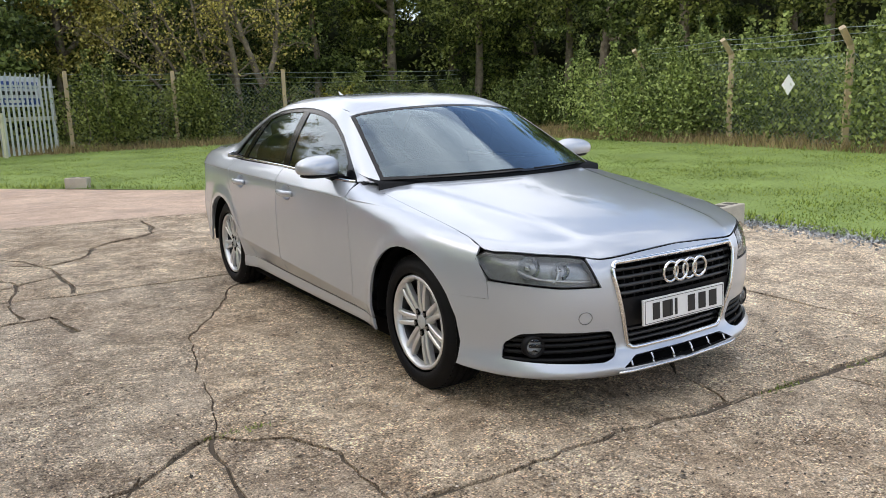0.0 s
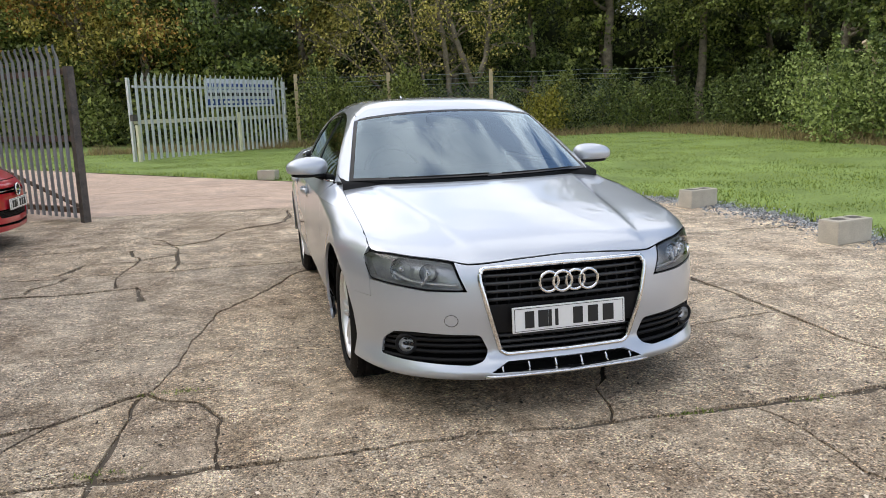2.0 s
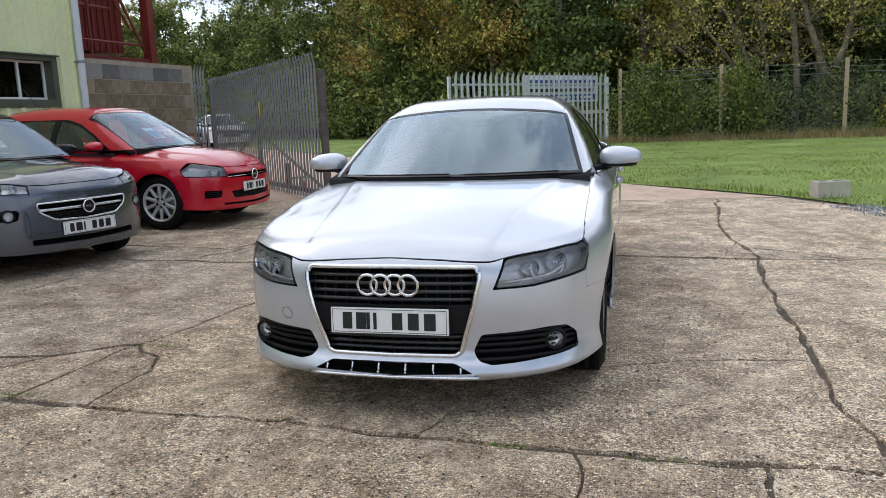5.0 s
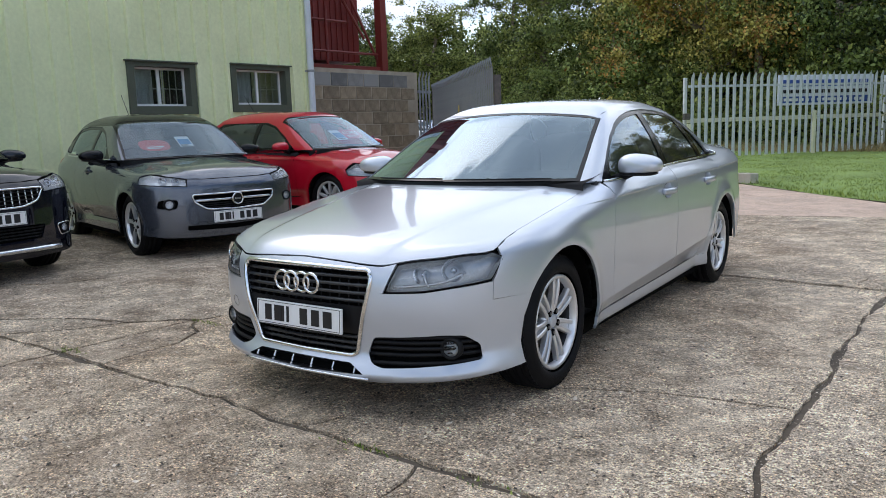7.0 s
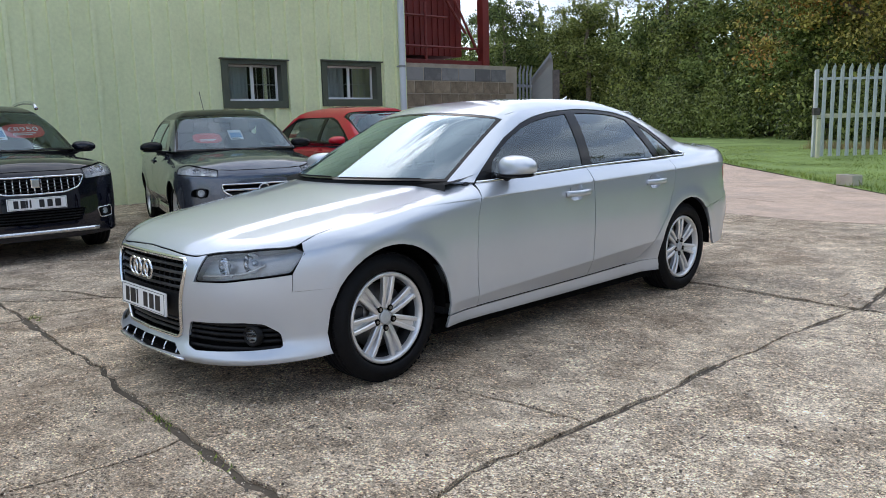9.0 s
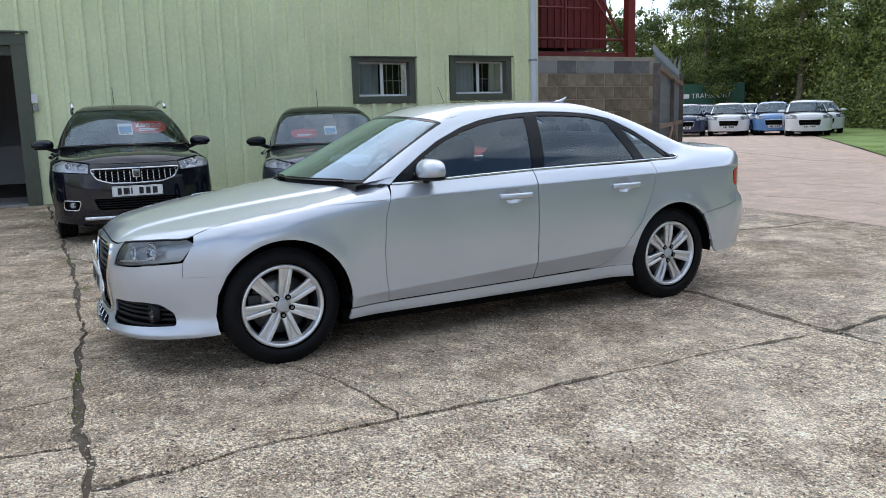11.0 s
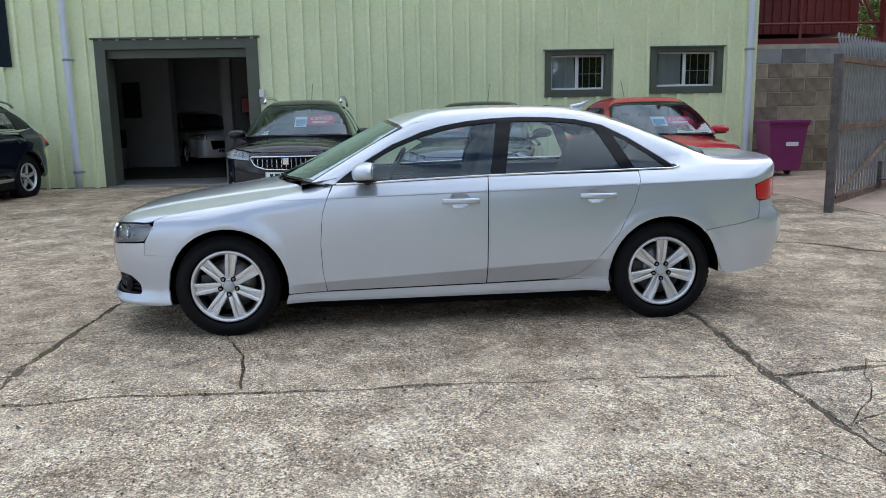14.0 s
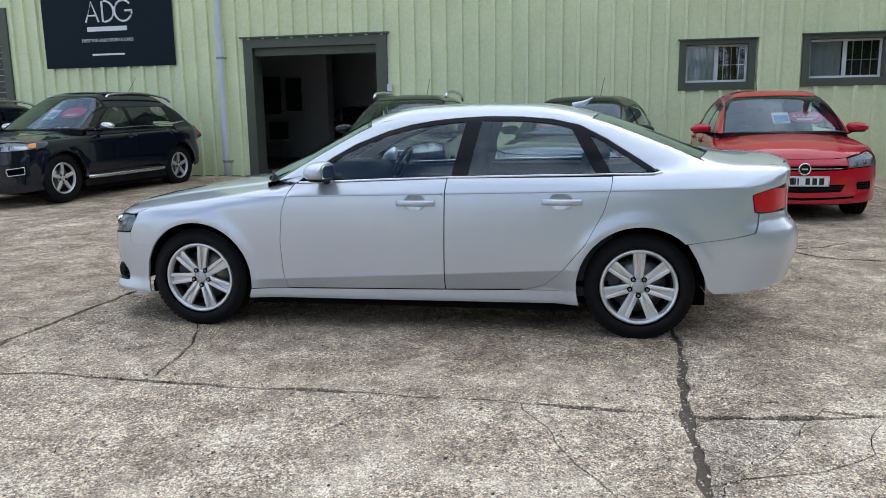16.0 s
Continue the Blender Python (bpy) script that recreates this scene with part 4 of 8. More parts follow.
def front_end(car, shape, c, body):
    """Bumper with its openings, grilles and lamps. Outlines are (x, z) of the right half, mirrored, or whole."""
    R = lambda pts: ring_points(shape, "ring_front", pts)
    flip = mirrored
    out = R(c["bumper"] + flip(c["bumper"]))
    holes = []
    for o in c["openings"]:
        for pts in ([o["outline"], flip(o["outline"])] if o.get("pair") else [o["outline"] + flip(o["outline"])]):
            r = fillet(R(pts), o.get("round", 0.02))
            holes.append(r)
            panel(o.get("name", "grille_backing"), shape, "ring_front", r, o.get("material", LINER), car, (), 0.05, "lower", o.get("sink", 0.045), 0.0)
            if o.get("wall", True):
                # the turned-in edge round the opening
                q = resample(r, 0.02)
                p = throw(shape, "ring_front", q, "lower")
                nr = shape.normal(p, "lower")
                v = np.concatenate([p - nr * 0.002, p - nr * o.get("sink", 0.045)])
                n = len(p)
                mesh_part("opening_edge", v, [(i, (i + 1) % n, n + (i + 1) % n, n + i) for i in range(n)], o.get("edge", TRIM_BLACK), car)
            if o.get("frame"):
                q = resample(r, 0.015)
                p = throw(shape, "ring_front", q, "lower")
                p = p + shape.normal(p, "lower") * 0.001
                tube("grille_frame", p, o["frame"], CHROME, car, "", 8, True)
            x_lo, x_hi = r[:, 0].min(), r[:, 0].max()
            for z, rad, m_ in o.get("slats", ()):
                xs = []
                for x in np.linspace(x_lo, x_hi, 120):
                    if in_poly(np.array([[x, z]]), r)[0]:
                        xs.append(x)
                if len(xs) > 3:
                    q = np.array([(x, z) for x in np.linspace(xs[0] - 0.005, xs[-1] + 0.005, 14)])
                    p = throw(shape, "ring_front", q, "lower")
                    p = p - shape.normal(p, "lower") * o.get("slat_in", 0.018)
                    v, f = tube_data(p, rad, 8)
                    v = np.array(v)
                    mesh_part("slat", v, f, m_, car, "", True)
            for x in o.get("fins", ()):
                zs = [z for z in np.linspace(r[:, 1].min(), r[:, 1].max(), 60) if in_poly(np.array([[x, z]]), r)[0]]
                if zs:
                    q = np.array([(x, z) for z in np.linspace(zs[0], zs[-1], 6)])
                    p = throw(shape, "ring_front", q, "lower")
                    p = p - shape.normal(p, "lower") * (o.get("slat_in", 0.018) + o.get("fin_back", 0.008))
                    tube("fin", p, o.get("fin_r", 0.004), o.get("fin_material", TRIM_BLACK), car, "", 6)
    lamp_holes = []
    panel("front_bumper", shape, "ring_front", out, body, car, holes, 0.035, "lower", 0.0, 0.014)
    for s in (1, -1):
        pts = c["lamp"] if s > 0 else flip(c["lamp"])
        r = fillet(R(pts), 0.015)
        r2 = shrink(r, 0.003)
        h = panel("headlamp", shape, "ring_front", r2, c.get("lamp_inner", LAMP_PALE), car, (), 0.04, "lower", 0.042, 0.0)
        q = resample(r2, 0.02)
        p = throw(shape, "ring_front", q, "lower")
        nr = shape.normal(p, "lower")
        n = len(p)
        mesh_part("lamp_housing", np.concatenate([p - nr * 0.004, p - nr * 0.042]), [(i, (i + 1) % n, n + (i + 1) % n, n + i) for i in range(n)], c.get("lamp_inner", LAMP_PALE), h)
        tube("lamp_seal", p - nr * 0.003, 0.0025, TRIM_BLACK, h, "", 6, True)
        lens = panel("lamp_lens", shape, "ring_front", r2, LENS, h, (), 0.04, "lower", 0.002, 0.0)
        lens.visible_shadow = False
        for x, z, rad in c["bulbs"]:
            b = throw(shape, "front", np.array([(x * s, z)]), "lower")[0]
            nrm = shape.normal(b[None], "lower")[0]
            nrm = nrm * np.array([0.45, 1, 0.4])
            nrm /= np.linalg.norm(nrm)
            m = Matrix.Translation(Vector(b - nrm * 0.012)) @ Vector(-nrm).to_track_quat("X", "Z").to_matrix().to_4x4()
            bowl = [m @ Vector((0.05 * (1 - (k / 6) ** 2) , 0, 0)) for k in range(7)]
            prof = [(0.052 * (1 - (k / 6) ** 2), max(0.0008, rad * k / 6)) for k in range(7)]
            v, f = [], []
            for i in range(24):
                a = i * math.pi / 12
                v += [m @ Vector((px, pr * math.cos(a), pr * math.sin(a))) for px, pr in prof]
            f = [(i * 7 + j, i * 7 + j + 1, ((i + 1) % 24) * 7 + j + 1, ((i + 1) % 24) * 7 + j) for i in range(24) for j in range(6)]
            mesh_part("reflector", v, f, CHROME, h, "", True)
            v, f = blob_data((0, 0, 0), (0.02, rad * 0.3, rad * 0.3), (1, 1), 8, 12)
            mesh_part("bulb", [m @ (Vector(q) + Vector((0.022, 0, 0))) for q in v], f, SATIN, h, "", True)
        for line in c.get("lamp_strips", ()):
            q = ring_points(shape, "ring_front", [(x * s, z) for x, z in line])
            p = throw(shape, "ring_front", spline(q, 6), "lower")
            p = p - shape.normal(p, "lower") * 0.022
            tube("lamp_strip", p, 0.007, LAMP_PALE, h, "", 6)
    for f_ in c.get("fogs", ()):
        x, z, rad = f_
        for s in (1, -1):
            b = throw(shape, "front", np.array([(x * s, z)]), "lower")[0]
            m = Matrix.Translation(Vector(b) + Vector((-0.004 * s, -0.009, 0))) @ Vector((-0.25 * s, 1, 0)).to_track_quat("X", "Z").to_matrix().to_4x4()
            for nm, prof, mt in (("fog_lamp", [(0.03, rad * 1.5), (0.0, rad * 1.45), (-0.004, rad * 1.25), (0.004, rad)], TRIM_BLACK), ("fog_reflector", [(0.002, rad), (0.022, rad * 0.7), (0.028, 0.001)], LAMP_PALE), ("fog_lens", [(0.002, rad), (-0.006, rad * 0.6), (-0.008, 0.0005)], LENS)):
                v, k = [], len(prof)
                for i in range(24):
                    a = i * math.pi / 12
                    v += [m @ Vector((px, pr * math.cos(a), pr * math.sin(a))) for px, pr in prof]
                mesh_part(nm, v, [(i * k + j, i * k + j + 1, ((i + 1) % 24) * k + j + 1, ((i + 1) % 24) * k + j) for i in range(24) for j in range(k - 1)], mt, car, "", True)


def rear_end(car, shape, c, body):
    R = lambda pts: ring_points(shape, "ring_rear", pts)
    flip = mirrored
    bp = c["rear_bumper"]
    panel("rear_bumper", shape, "ring_rear", R(bp + flip(bp)), body, car, (), 0.05, "lower")
    tg = c["tailgate"]
    panel("tailgate", shape, "ring_rear", R(tg + flip(tg)), body, car, (), 0.06, "lower")
    for s in (1, -1):
        l = c["tail_lamp"] if s > 0 else flip(c["tail_lamp"])
        panel("tail_lamp", shape, "ring_rear", fillet(R(l), 0.02), RED_LENS, car, (), 0.04, "lower", -0.003, 0.02, "red tail lamp lens")


# ---- the silver saloon ----
def saloon():
    S = SALOON
    car = thing("saloon_car", 0.020, 0.0, 0.0, 0.3, "silver four-door saloon car with alloy wheels on cracked concrete", "car")
    front_arch = arc(0.012, S.hub, S.arch, -8, 146, 18)
    edge = [tuple(q) for q in spline([(0.0, -0.794), (0.18, -0.792), (0.36, -0.782), (0.48, -0.738), (0.64, -0.638), (0.75, -0.523), (0.785, -0.463)], 4)]
    brow = [("t", x, y - 0.003) for x, y in edge]
    turn_in = float(np.interp(0.478, [q[1] for q in brow], [q[2] for q in brow]))
    inner = [q for q in brow if q[1] < 0.470] + [("t", 0.476, turn_in)]
    outer = [("t", 0.480, turn_in)] + [q for q in brow if q[1] > 0.486]
    rear_arch = arc(S.base, S.hub, S.arch, 47, 185, 18)
    c = dict(
        bonnet_x=curve((-0.45, 0.790), (-0.1, 0.782), (0.3, 0.780), (0.5, 0.772)),
        bonnet_front=edge,
        corner=0.006, cowl=(0.268, 0.497), screen_base=(0.27, 0.50), screen_x=(0.732, 0.598), screen_top=(1.035, 0.27),
        roof_x=curve((1.1, 0.578), (1.8, 0.555), (2.6, 0.54)), rear_top=(2.58, 0.20), rear_x=(0.62, 0.535), rear_base=(3.27, 0.30),
        boot_x=curve((3.1, 0.66), (3.8, 0.62)), boot=3.745,
        dlo_top=[(0.680, 0.942), (0.782, 1.016), (0.904, 1.095), (1.047, 1.175), (1.253, 1.256), (1.40, 1.294), (1.55, 1.318), (1.70, 1.332), (1.90, 1.340), (2.10, 1.334), (2.28, 1.318), (2.45, 1.280), (2.61, 1.198), (2.773, 1.095), (2.915, 1.004)],
        dlo_low=[(2.60, 0.988), (1.66, 0.973)],
        panes=[[(0.83, 0.962), (0.875, 1.045), (0.99, 1.118), (1.10, 1.172), (1.26, 1.232), (1.41, 1.270), (1.56, 1.294), (1.745, 1.310), (1.675, 0.985)],
               [(1.775, 0.989), (1.845, 1.314), (2.05, 1.312), (2.20, 1.302), (2.30, 1.288), (2.40, 1.262), (2.545, 0.999)],
               [(2.635, 1.001), (2.51, 1.222), (2.60, 1.176), (2.74, 1.085), (2.855, 1.004)]],
        belt_line=[(0.69, 0.941), (1.2, 0.961), (1.66, 0.975), (2.2, 0.985), (2.6, 0.989), (2.88, 0.992), (2.925, 1.002), (2.90, 1.016)],
        fender_low=[(0.616, 0.272)] + front_arch + [(-0.505, 0.532), (-0.497, 0.612), (-0.440, 0.708)],
        fender_rear=[(0.48, 0.962), (0.58, 0.956), (0.668, 0.942), (0.640, 0.87), (0.606, 0.769), (0.589, 0.581), (0.595, 0.413)],
        flank_rear=[(3.668, 1.034), (3.664, 0.935), (3.585, 0.914), (3.532, 0.904), (3.425, 0.876), (3.44, 0.776), (3.466, 0.766), (3.460, 0.70), (3.447, 0.658), (3.30, 0.626)] + rear_arch + [(2.10, 0.289), (2.126, 0.292), (2.19, 0.302), (2.252, 0.325), (2.31, 0.375), (2.371, 0.44), (2.492, 0.59), (2.592, 0.777), (2.635, 0.92), (2.645, 0.982), (2.88, 0.986)],
        doors=[dict(outline=[(0.675, 0.939), (1.655, 0.972), (1.648, 0.90), (1.638, 0.283), (0.616, 0.272), (0.595, 0.413), (0.589, 0.581), (0.606, 0.769), (0.640, 0.87)], handle=(1.47, 0.828)),
               dict(outline=[(1.655, 0.974), (2.643, 0.982), (2.635, 0.92), (2.592, 0.777), (2.492, 0.59), (2.371, 0.44), (2.31, 0.375), (2.252, 0.325), (2.19, 0.302), (2.126, 0.292), (1.638, 0.283), (1.648, 0.90)], handle=(2.35, 0.838))],
        sill=[(0.378, 0.264), (0.36, 0.206), (2.455, 0.206), (2.436, 0.288), (1.64, 0.2785)],
        mirror_size=0.98, mirror_at=(0.812, 0.885, 1.016), spokes=7, style="twin", start=(82.0, 90.0),
        dash=0.75, seat=1.35, bench=2.15, mirror=1.12, lining=[(-0.5, 1.15), (0.5, 1.15), (0.5, 2.5), (-0.5, 2.5)],
    )
    shell(car, S, c, SILVER, 0.04)
    T = TRIM_BLACK
    front = dict(
        bumper=inner + [(0.436, 0.576), (0.60, 0.580), (0.69, 0.593), ("s", -0.500, 0.608), ("s", -0.507, 0.530), ("s", -0.297, 0.530), ("s", -0.345, 0.43), ("s", -0.362, 0.322), ("s", -0.355, 0.25), ("s", -0.345, 0.222), ("s", -0.45, 0.212), (0.70, 0.206), (0.40, 0.186), (0.0, 0.186)],
        openings=[
            dict(outline=[(0.0, 0.676), (0.372, 0.672), (0.384, 0.63), (0.300, 0.310), (0.275, 0.293), (0.0, 0.293)], frame=0.0115, sink=0.06, round=0.03, slat_in=0.022,
                 slats=[(z, 0.0085, GRILLE) for z in (0.642, 0.606, 0.571, 0.537, 0.368, 0.341, 0.316)], fins=[x * 1.1 for x in np.linspace(-0.30, 0.30, 15)], fin_r=0.0042),
            dict(outline=[(0.0, 0.268), (0.275, 0.266), (0.355, 0.226), (0.0, 0.216)], sink=0.05, round=0.008, slats=(), fins=[-0.27, -0.165, -0.055, 0.055, 0.165, 0.27], fin_r=0.0055, fin_material=SATIN, slat_in=0.0, fin_back=0.010),
            dict(pair=True, outline=[(0.385, 0.384), (0.66, 0.397), (0.725, 0.390), (0.765, 0.345), (0.775, 0.278), (0.69, 0.270), (0.43, 0.256), (0.375, 0.272), (0.350, 0.310)], sink=0.05, round=0.016, slats=[(z, 0.0095, T) for z in (0.282, 0.307, 0.332, 0.357, 0.380)]),
        ],
        lamp=[outer[0], (0.446, 0.586), (0.462, 0.580), (0.60, 0.585), (0.69, 0.598), ("s", -0.503, 0.614), ("s", -0.428, 0.706)] + outer[::-1][:-1],
        bulbs=[(0.585, 0.655, 0.040), (0.690, 0.668, 0.048)], lamp_inner=LAMP_DARK,
        lamp_strips=[[(0.475, 0.603), (0.60, 0.613), (0.68, 0.626), (0.735, 0.660)], [(0.62, 0.602), (0.60, 0.64), (0.59, 0.68)]],
        fogs=[(0.685, 0.335, 0.033)],
    )
    front_end(car, S, front, SILVER)
    # plate carrier between the slats
    q = ring_points(S, "ring_front", [(0.352, 0.516), (0.318, 0.388), (-0.318, 0.388), (-0.352, 0.516)])
    panel("plate_carrier", S, "ring_front", q, T, car, (), 0.06, "lower", 0.008, 0.01)
    number_plate(car, 0.0, -0.859, 0.449, -3)
    # four rings
    for i in range(4):
        x = -0.090 + i * 0.060
        ring = [(x + 0.0425 * math.cos(a), -0.855 - 0.004 * (i % 2), 0.604 + 0.0425 * math.sin(a)) for a in np.linspace(0, 2 * math.pi, 32, endpoint=False)]
        tube("badge_ring", ring, 0.0072, CHROME, car, "chrome ring badge", 8, True)
    tow = ring_points(S, "ring_front", [(-0.505, 0.452)])[0]
    bar_on("towing_eye_cover", S, "ring_front", [(tow[0] + 0.026 * math.cos(a), tow[1] + 0.026 * math.sin(a)) for a in np.linspace(0, 2 * math.pi, 20, endpoint=False)], 0.0018, GREY_PAINT, car, "lower", -0.0005, "", 5, True)
    tube("splitter_trim", throw(S, "ring_front", ring_points(S, "ring_front", [(x, 0.208) for x in np.linspace(-0.38, 0.38, 15)]), "lower") + np.array((0, -0.004, 0)), 0.007, SATIN, car)
    rear = dict(
        rear_bumper=[(0.0, 0.70), (0.58, 0.70), (0.62, 0.765), ("s", 3.555, 0.767), ("s", 3.478, 0.764), ("s", 3.470, 0.70), ("s", 3.455, 0.655), ("s", 3.30, 0.622), ("s", 3.075, 0.592), ("s", 3.13, 0.50), ("s", 3.178, 0.39), ("s", 3.19, 0.335), ("s", 3.23, 0.298), ("s", 3.417, 0.308), ("s", 3.55, 0.334), (0.60, 0.36), (0.0, 0.36)],
        tailgate=[(0.0, 1.045), (0.60, 1.040), (0.655, 0.930), (0.615, 0.905), (0.59, 0.78), (0.57, 0.706), (0.0, 0.706)],
        tail_lamp=[("s", 3.430, 0.872), ("s", 3.50, 0.892), ("s", 3.56, 0.908), (0.62, 0.900), (0.60, 0.79), ("s", 3.53, 0.772), ("s", 3.448, 0.779)],
    )
    rear_end(car, S, rear, SILVER)
    # shark fin on the roof, exhaust tip
    v, f = tube_data(spline([(0, 2.40, 1.395), (0, 2.48, 1.415), (0, 2.535, 1.450)], 4), [0.022, 0.021, 0.020, 0.018, 0.016, 0.013, 0.010, 0.007, 0.003], 10)
    mesh_part("roof_aerial", v, f, SILVER, car, "", True)
    tube("exhaust_tip", [(0.56, 3.36, 0.285), (0.56, 3.45, 0.29), (0.56, 3.56, 0.295)], 0.03, STEEL, car, "", 14)
    return car


saloon()


# ---- materials of the yard ----
def concrete_mat(name, light, dark, pebble, stain=0.8, relief=0.010, pale_from=None, wear=1.0):
    """Worn exposed-aggregate concrete: patches, pebbles and pits."""
    m = bpy.data.materials.new(name)
    m.use_nodes = True
    n, l = m.node_tree.nodes, m.node_tree.links
    b = n["Principled BSDF"]
    tc = n.new("ShaderNodeTexCoord")

    def noise_(scale, detail, rough=0.6):
        t = n.new("ShaderNodeTexNoise")
        t.inputs["Scale"].default_value, t.inputs["Detail"].default_value, t.inputs["Roughness"].default_value = scale, detail, rough
        l.new(tc.outputs["Object"], t.inputs["Vector"])
        return t.outputs["Fac"]

    def ramp_(src, p0, p1, c0, c1):
        r = n.new("ShaderNodeValToRGB")
        r.color_ramp.elements[0].position, r.color_ramp.elements[1].position = p0, p1
        r.color_ramp.elements[0].color, r.color_ramp.elements[1].color = (*c0, 1), (*c1, 1)
        l.new(src, r.inputs["Fac"])
        return r.outputs["Color"]

    def mix_(kind, fac, a, c):
        x = n.new("ShaderNodeMixRGB")
        x.blend_type = kind
        if isinstance(fac, float):
            x.inputs["Fac"].default_value = fac
        else:
            l.new(fac, x.inputs["Fac"])
        l.new(a, x.inputs["Color1"])
        l.new(c, x.inputs["Color2"])
        return x.outputs["Color"]
    # broad worn and clean areas
    broad = noise_(0.85, 8, 0.70)
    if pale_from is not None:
        # slabs less worn towards the lawn; the saloon's shade painted into the darker end
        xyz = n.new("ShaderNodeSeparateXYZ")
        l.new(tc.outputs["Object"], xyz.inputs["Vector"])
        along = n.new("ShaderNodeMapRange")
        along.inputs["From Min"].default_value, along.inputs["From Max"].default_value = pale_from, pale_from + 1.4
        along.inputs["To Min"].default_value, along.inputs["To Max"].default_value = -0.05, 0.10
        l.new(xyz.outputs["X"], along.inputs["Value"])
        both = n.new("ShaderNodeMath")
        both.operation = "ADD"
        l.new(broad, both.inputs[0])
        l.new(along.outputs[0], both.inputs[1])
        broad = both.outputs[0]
    big = ramp_(broad, 0.36, 0.63, dark, light)
    mid = ramp_(noise_(3.4, 8, 0.72), 0.36, 0.60, (0.52, 0.48, 0.44), (1.16, 1.16, 1.16))
    col = mix_("MULTIPLY", 0.7 * wear, big, mid)
    patch = ramp_(noise_(13.0, 6, 0.75), 0.40, 0.60, (0.56, 0.52, 0.48), (1.22, 1.22, 1.22))
    col = mix_("MULTIPLY", 0.55 * wear, col, patch)
    # rounded stones in the worn surface
    v = n.new("ShaderNodeTexVoronoi")
    v.inputs["Scale"].default_value = 98.0
    l.new(tc.outputs["Object"], v.inputs["Vector"])
    sep = n.new("ShaderNodeSeparateColor")
    l.new(v.outputs["Color"], sep.inputs["Color"])
    stone = ramp_(sep.outputs["Red"], 0.05, 0.98, (0.22, 0.19, 0.16), pebble)
    cr = stone.node.color_ramp
    for at, c_ in ((0.30, (0.55, 0.50, 0.45, 1)), (0.66, (1.05, 1.02, 0.98, 1)), (0.82, tuple(q * 0.75 for q in pebble) + (1,))):
        cr.elements.new(at).color = c_
    edge = ramp_(v.outputs["Distance"], 0.34, 0.60, (1, 1, 1), (0, 0, 0))
    worn = ramp_(noise_(1.5, 7, 0.75), 0.38, 0.52, (0.30 * wear,) * 3, (wear,) * 3)
    fac = mix_("MULTIPLY", 1.0, edge, worn)
    col = mix_("MULTIPLY", fac, col, stone)
    # dark pits between the stones
    pits = ramp_(noise_(42.0, 6, 0.85), 0.38, 0.53, (0.24, 0.20, 0.165), (1.10, 1.10, 1.10))
    col = mix_("MULTIPLY", worn, col, pits)
    grit = ramp_(noise_(125.0, 3, 0.8), 0.36, 0.64, (0.34, 0.31, 0.28), (1.80, 1.78, 1.74))
    col = mix_("MULTIPLY", 0.85 * wear, col, grit)
    info = n.new("ShaderNodeObjectInfo")
    slab = ramp_(info.outputs["Random"], 0.0, 1.0, (0.86, 0.86, 0.86), (1.16, 1.12, 1.04))
    col = mix_("MULTIPLY", 1.0, col, slab)
    # damp brown stains, smoother than the dry concrete
    dirt = ramp_(noise_(0.9, 9, 0.74), 0.50, 0.62, (0, 0, 0), (1, 1, 1))
    brown = n.new("ShaderNodeRGB")
    brown.outputs[0].default_value = (0.46, 0.385, 0.32, 1)
    damp = n.new("ShaderNodeMath")
    damp.operation = "MULTIPLY"
    damp.inputs[1].default_value = stain
    l.new(dirt, damp.inputs[0])
    col = mix_("MULTIPLY", damp.outputs[0], col, brown.outputs[0])
    l.new(col, b.inputs["Base Color"])
    rr = ramp_(noise_(0.9, 9, 0.74), 0.46, 0.62, (0.82, 0.82, 0.82), (0.50, 0.50, 0.50))
    l.new(rr, b.inputs["Roughness"])
    h = n.new("ShaderNodeMath")
    h.operation = "MULTIPLY_ADD"
    h.inputs[1].default_value = 0.6
    l.new(fac, h.inputs[0])
    l.new(noise_(60.0, 5, 0.8), h.inputs[2])
    bp = n.new("ShaderNodeBump")
    bp.inputs["Strength"].default_value, bp.inputs["Distance"].default_value = 1.0, relief
    l.new(h.outputs[0], bp.inputs["Height"])
    l.new(bp.outputs["Normal"], b.inputs["Normal"])
    return m


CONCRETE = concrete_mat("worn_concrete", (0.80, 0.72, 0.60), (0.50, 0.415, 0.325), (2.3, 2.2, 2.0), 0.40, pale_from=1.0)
TRACK = concrete_mat("reddish_concrete", (0.62, 0.485, 0.40), (0.53, 0.41, 0.335), (1.3, 1.25, 1.2), 0.35, 0.003, wear=0.4)
SOIL = mat("soil", (0.105, 0.083, 0.060), 0.95, 0, 0.4, 2.0, 30, 0.5)
LAWN = mat("lawn", (0.16, 0.235, 0.045), 0.9, 0, 0.35, 0.7, 25, 0.5, tint=(0.21, 0.29, 0.075))
BLADES = mat("grass_blades", (0.16, 0.25, 0.036), 0.6, 0, 0.35, 0.8, 8, tint=(0.30, 0.36, 0.075), island=True, trans=0.25)
DRY = mat("dry_grass", (0.30, 0.23, 0.11), 0.8, 0, 0.35, 2, 20, island=True, trans=0.2)
GRAVEL = mat("slate_gravel", (0.36, 0.375, 0.39), 0.7, 0, 0.5, 9, 60, 0.4, island=True)
GRIT = mat("aggregate", (0.15, 0.115, 0.085), 0.8, 0, 0.7, 3.0, 40, tint=(0.54, 0.465, 0.375), island=True)
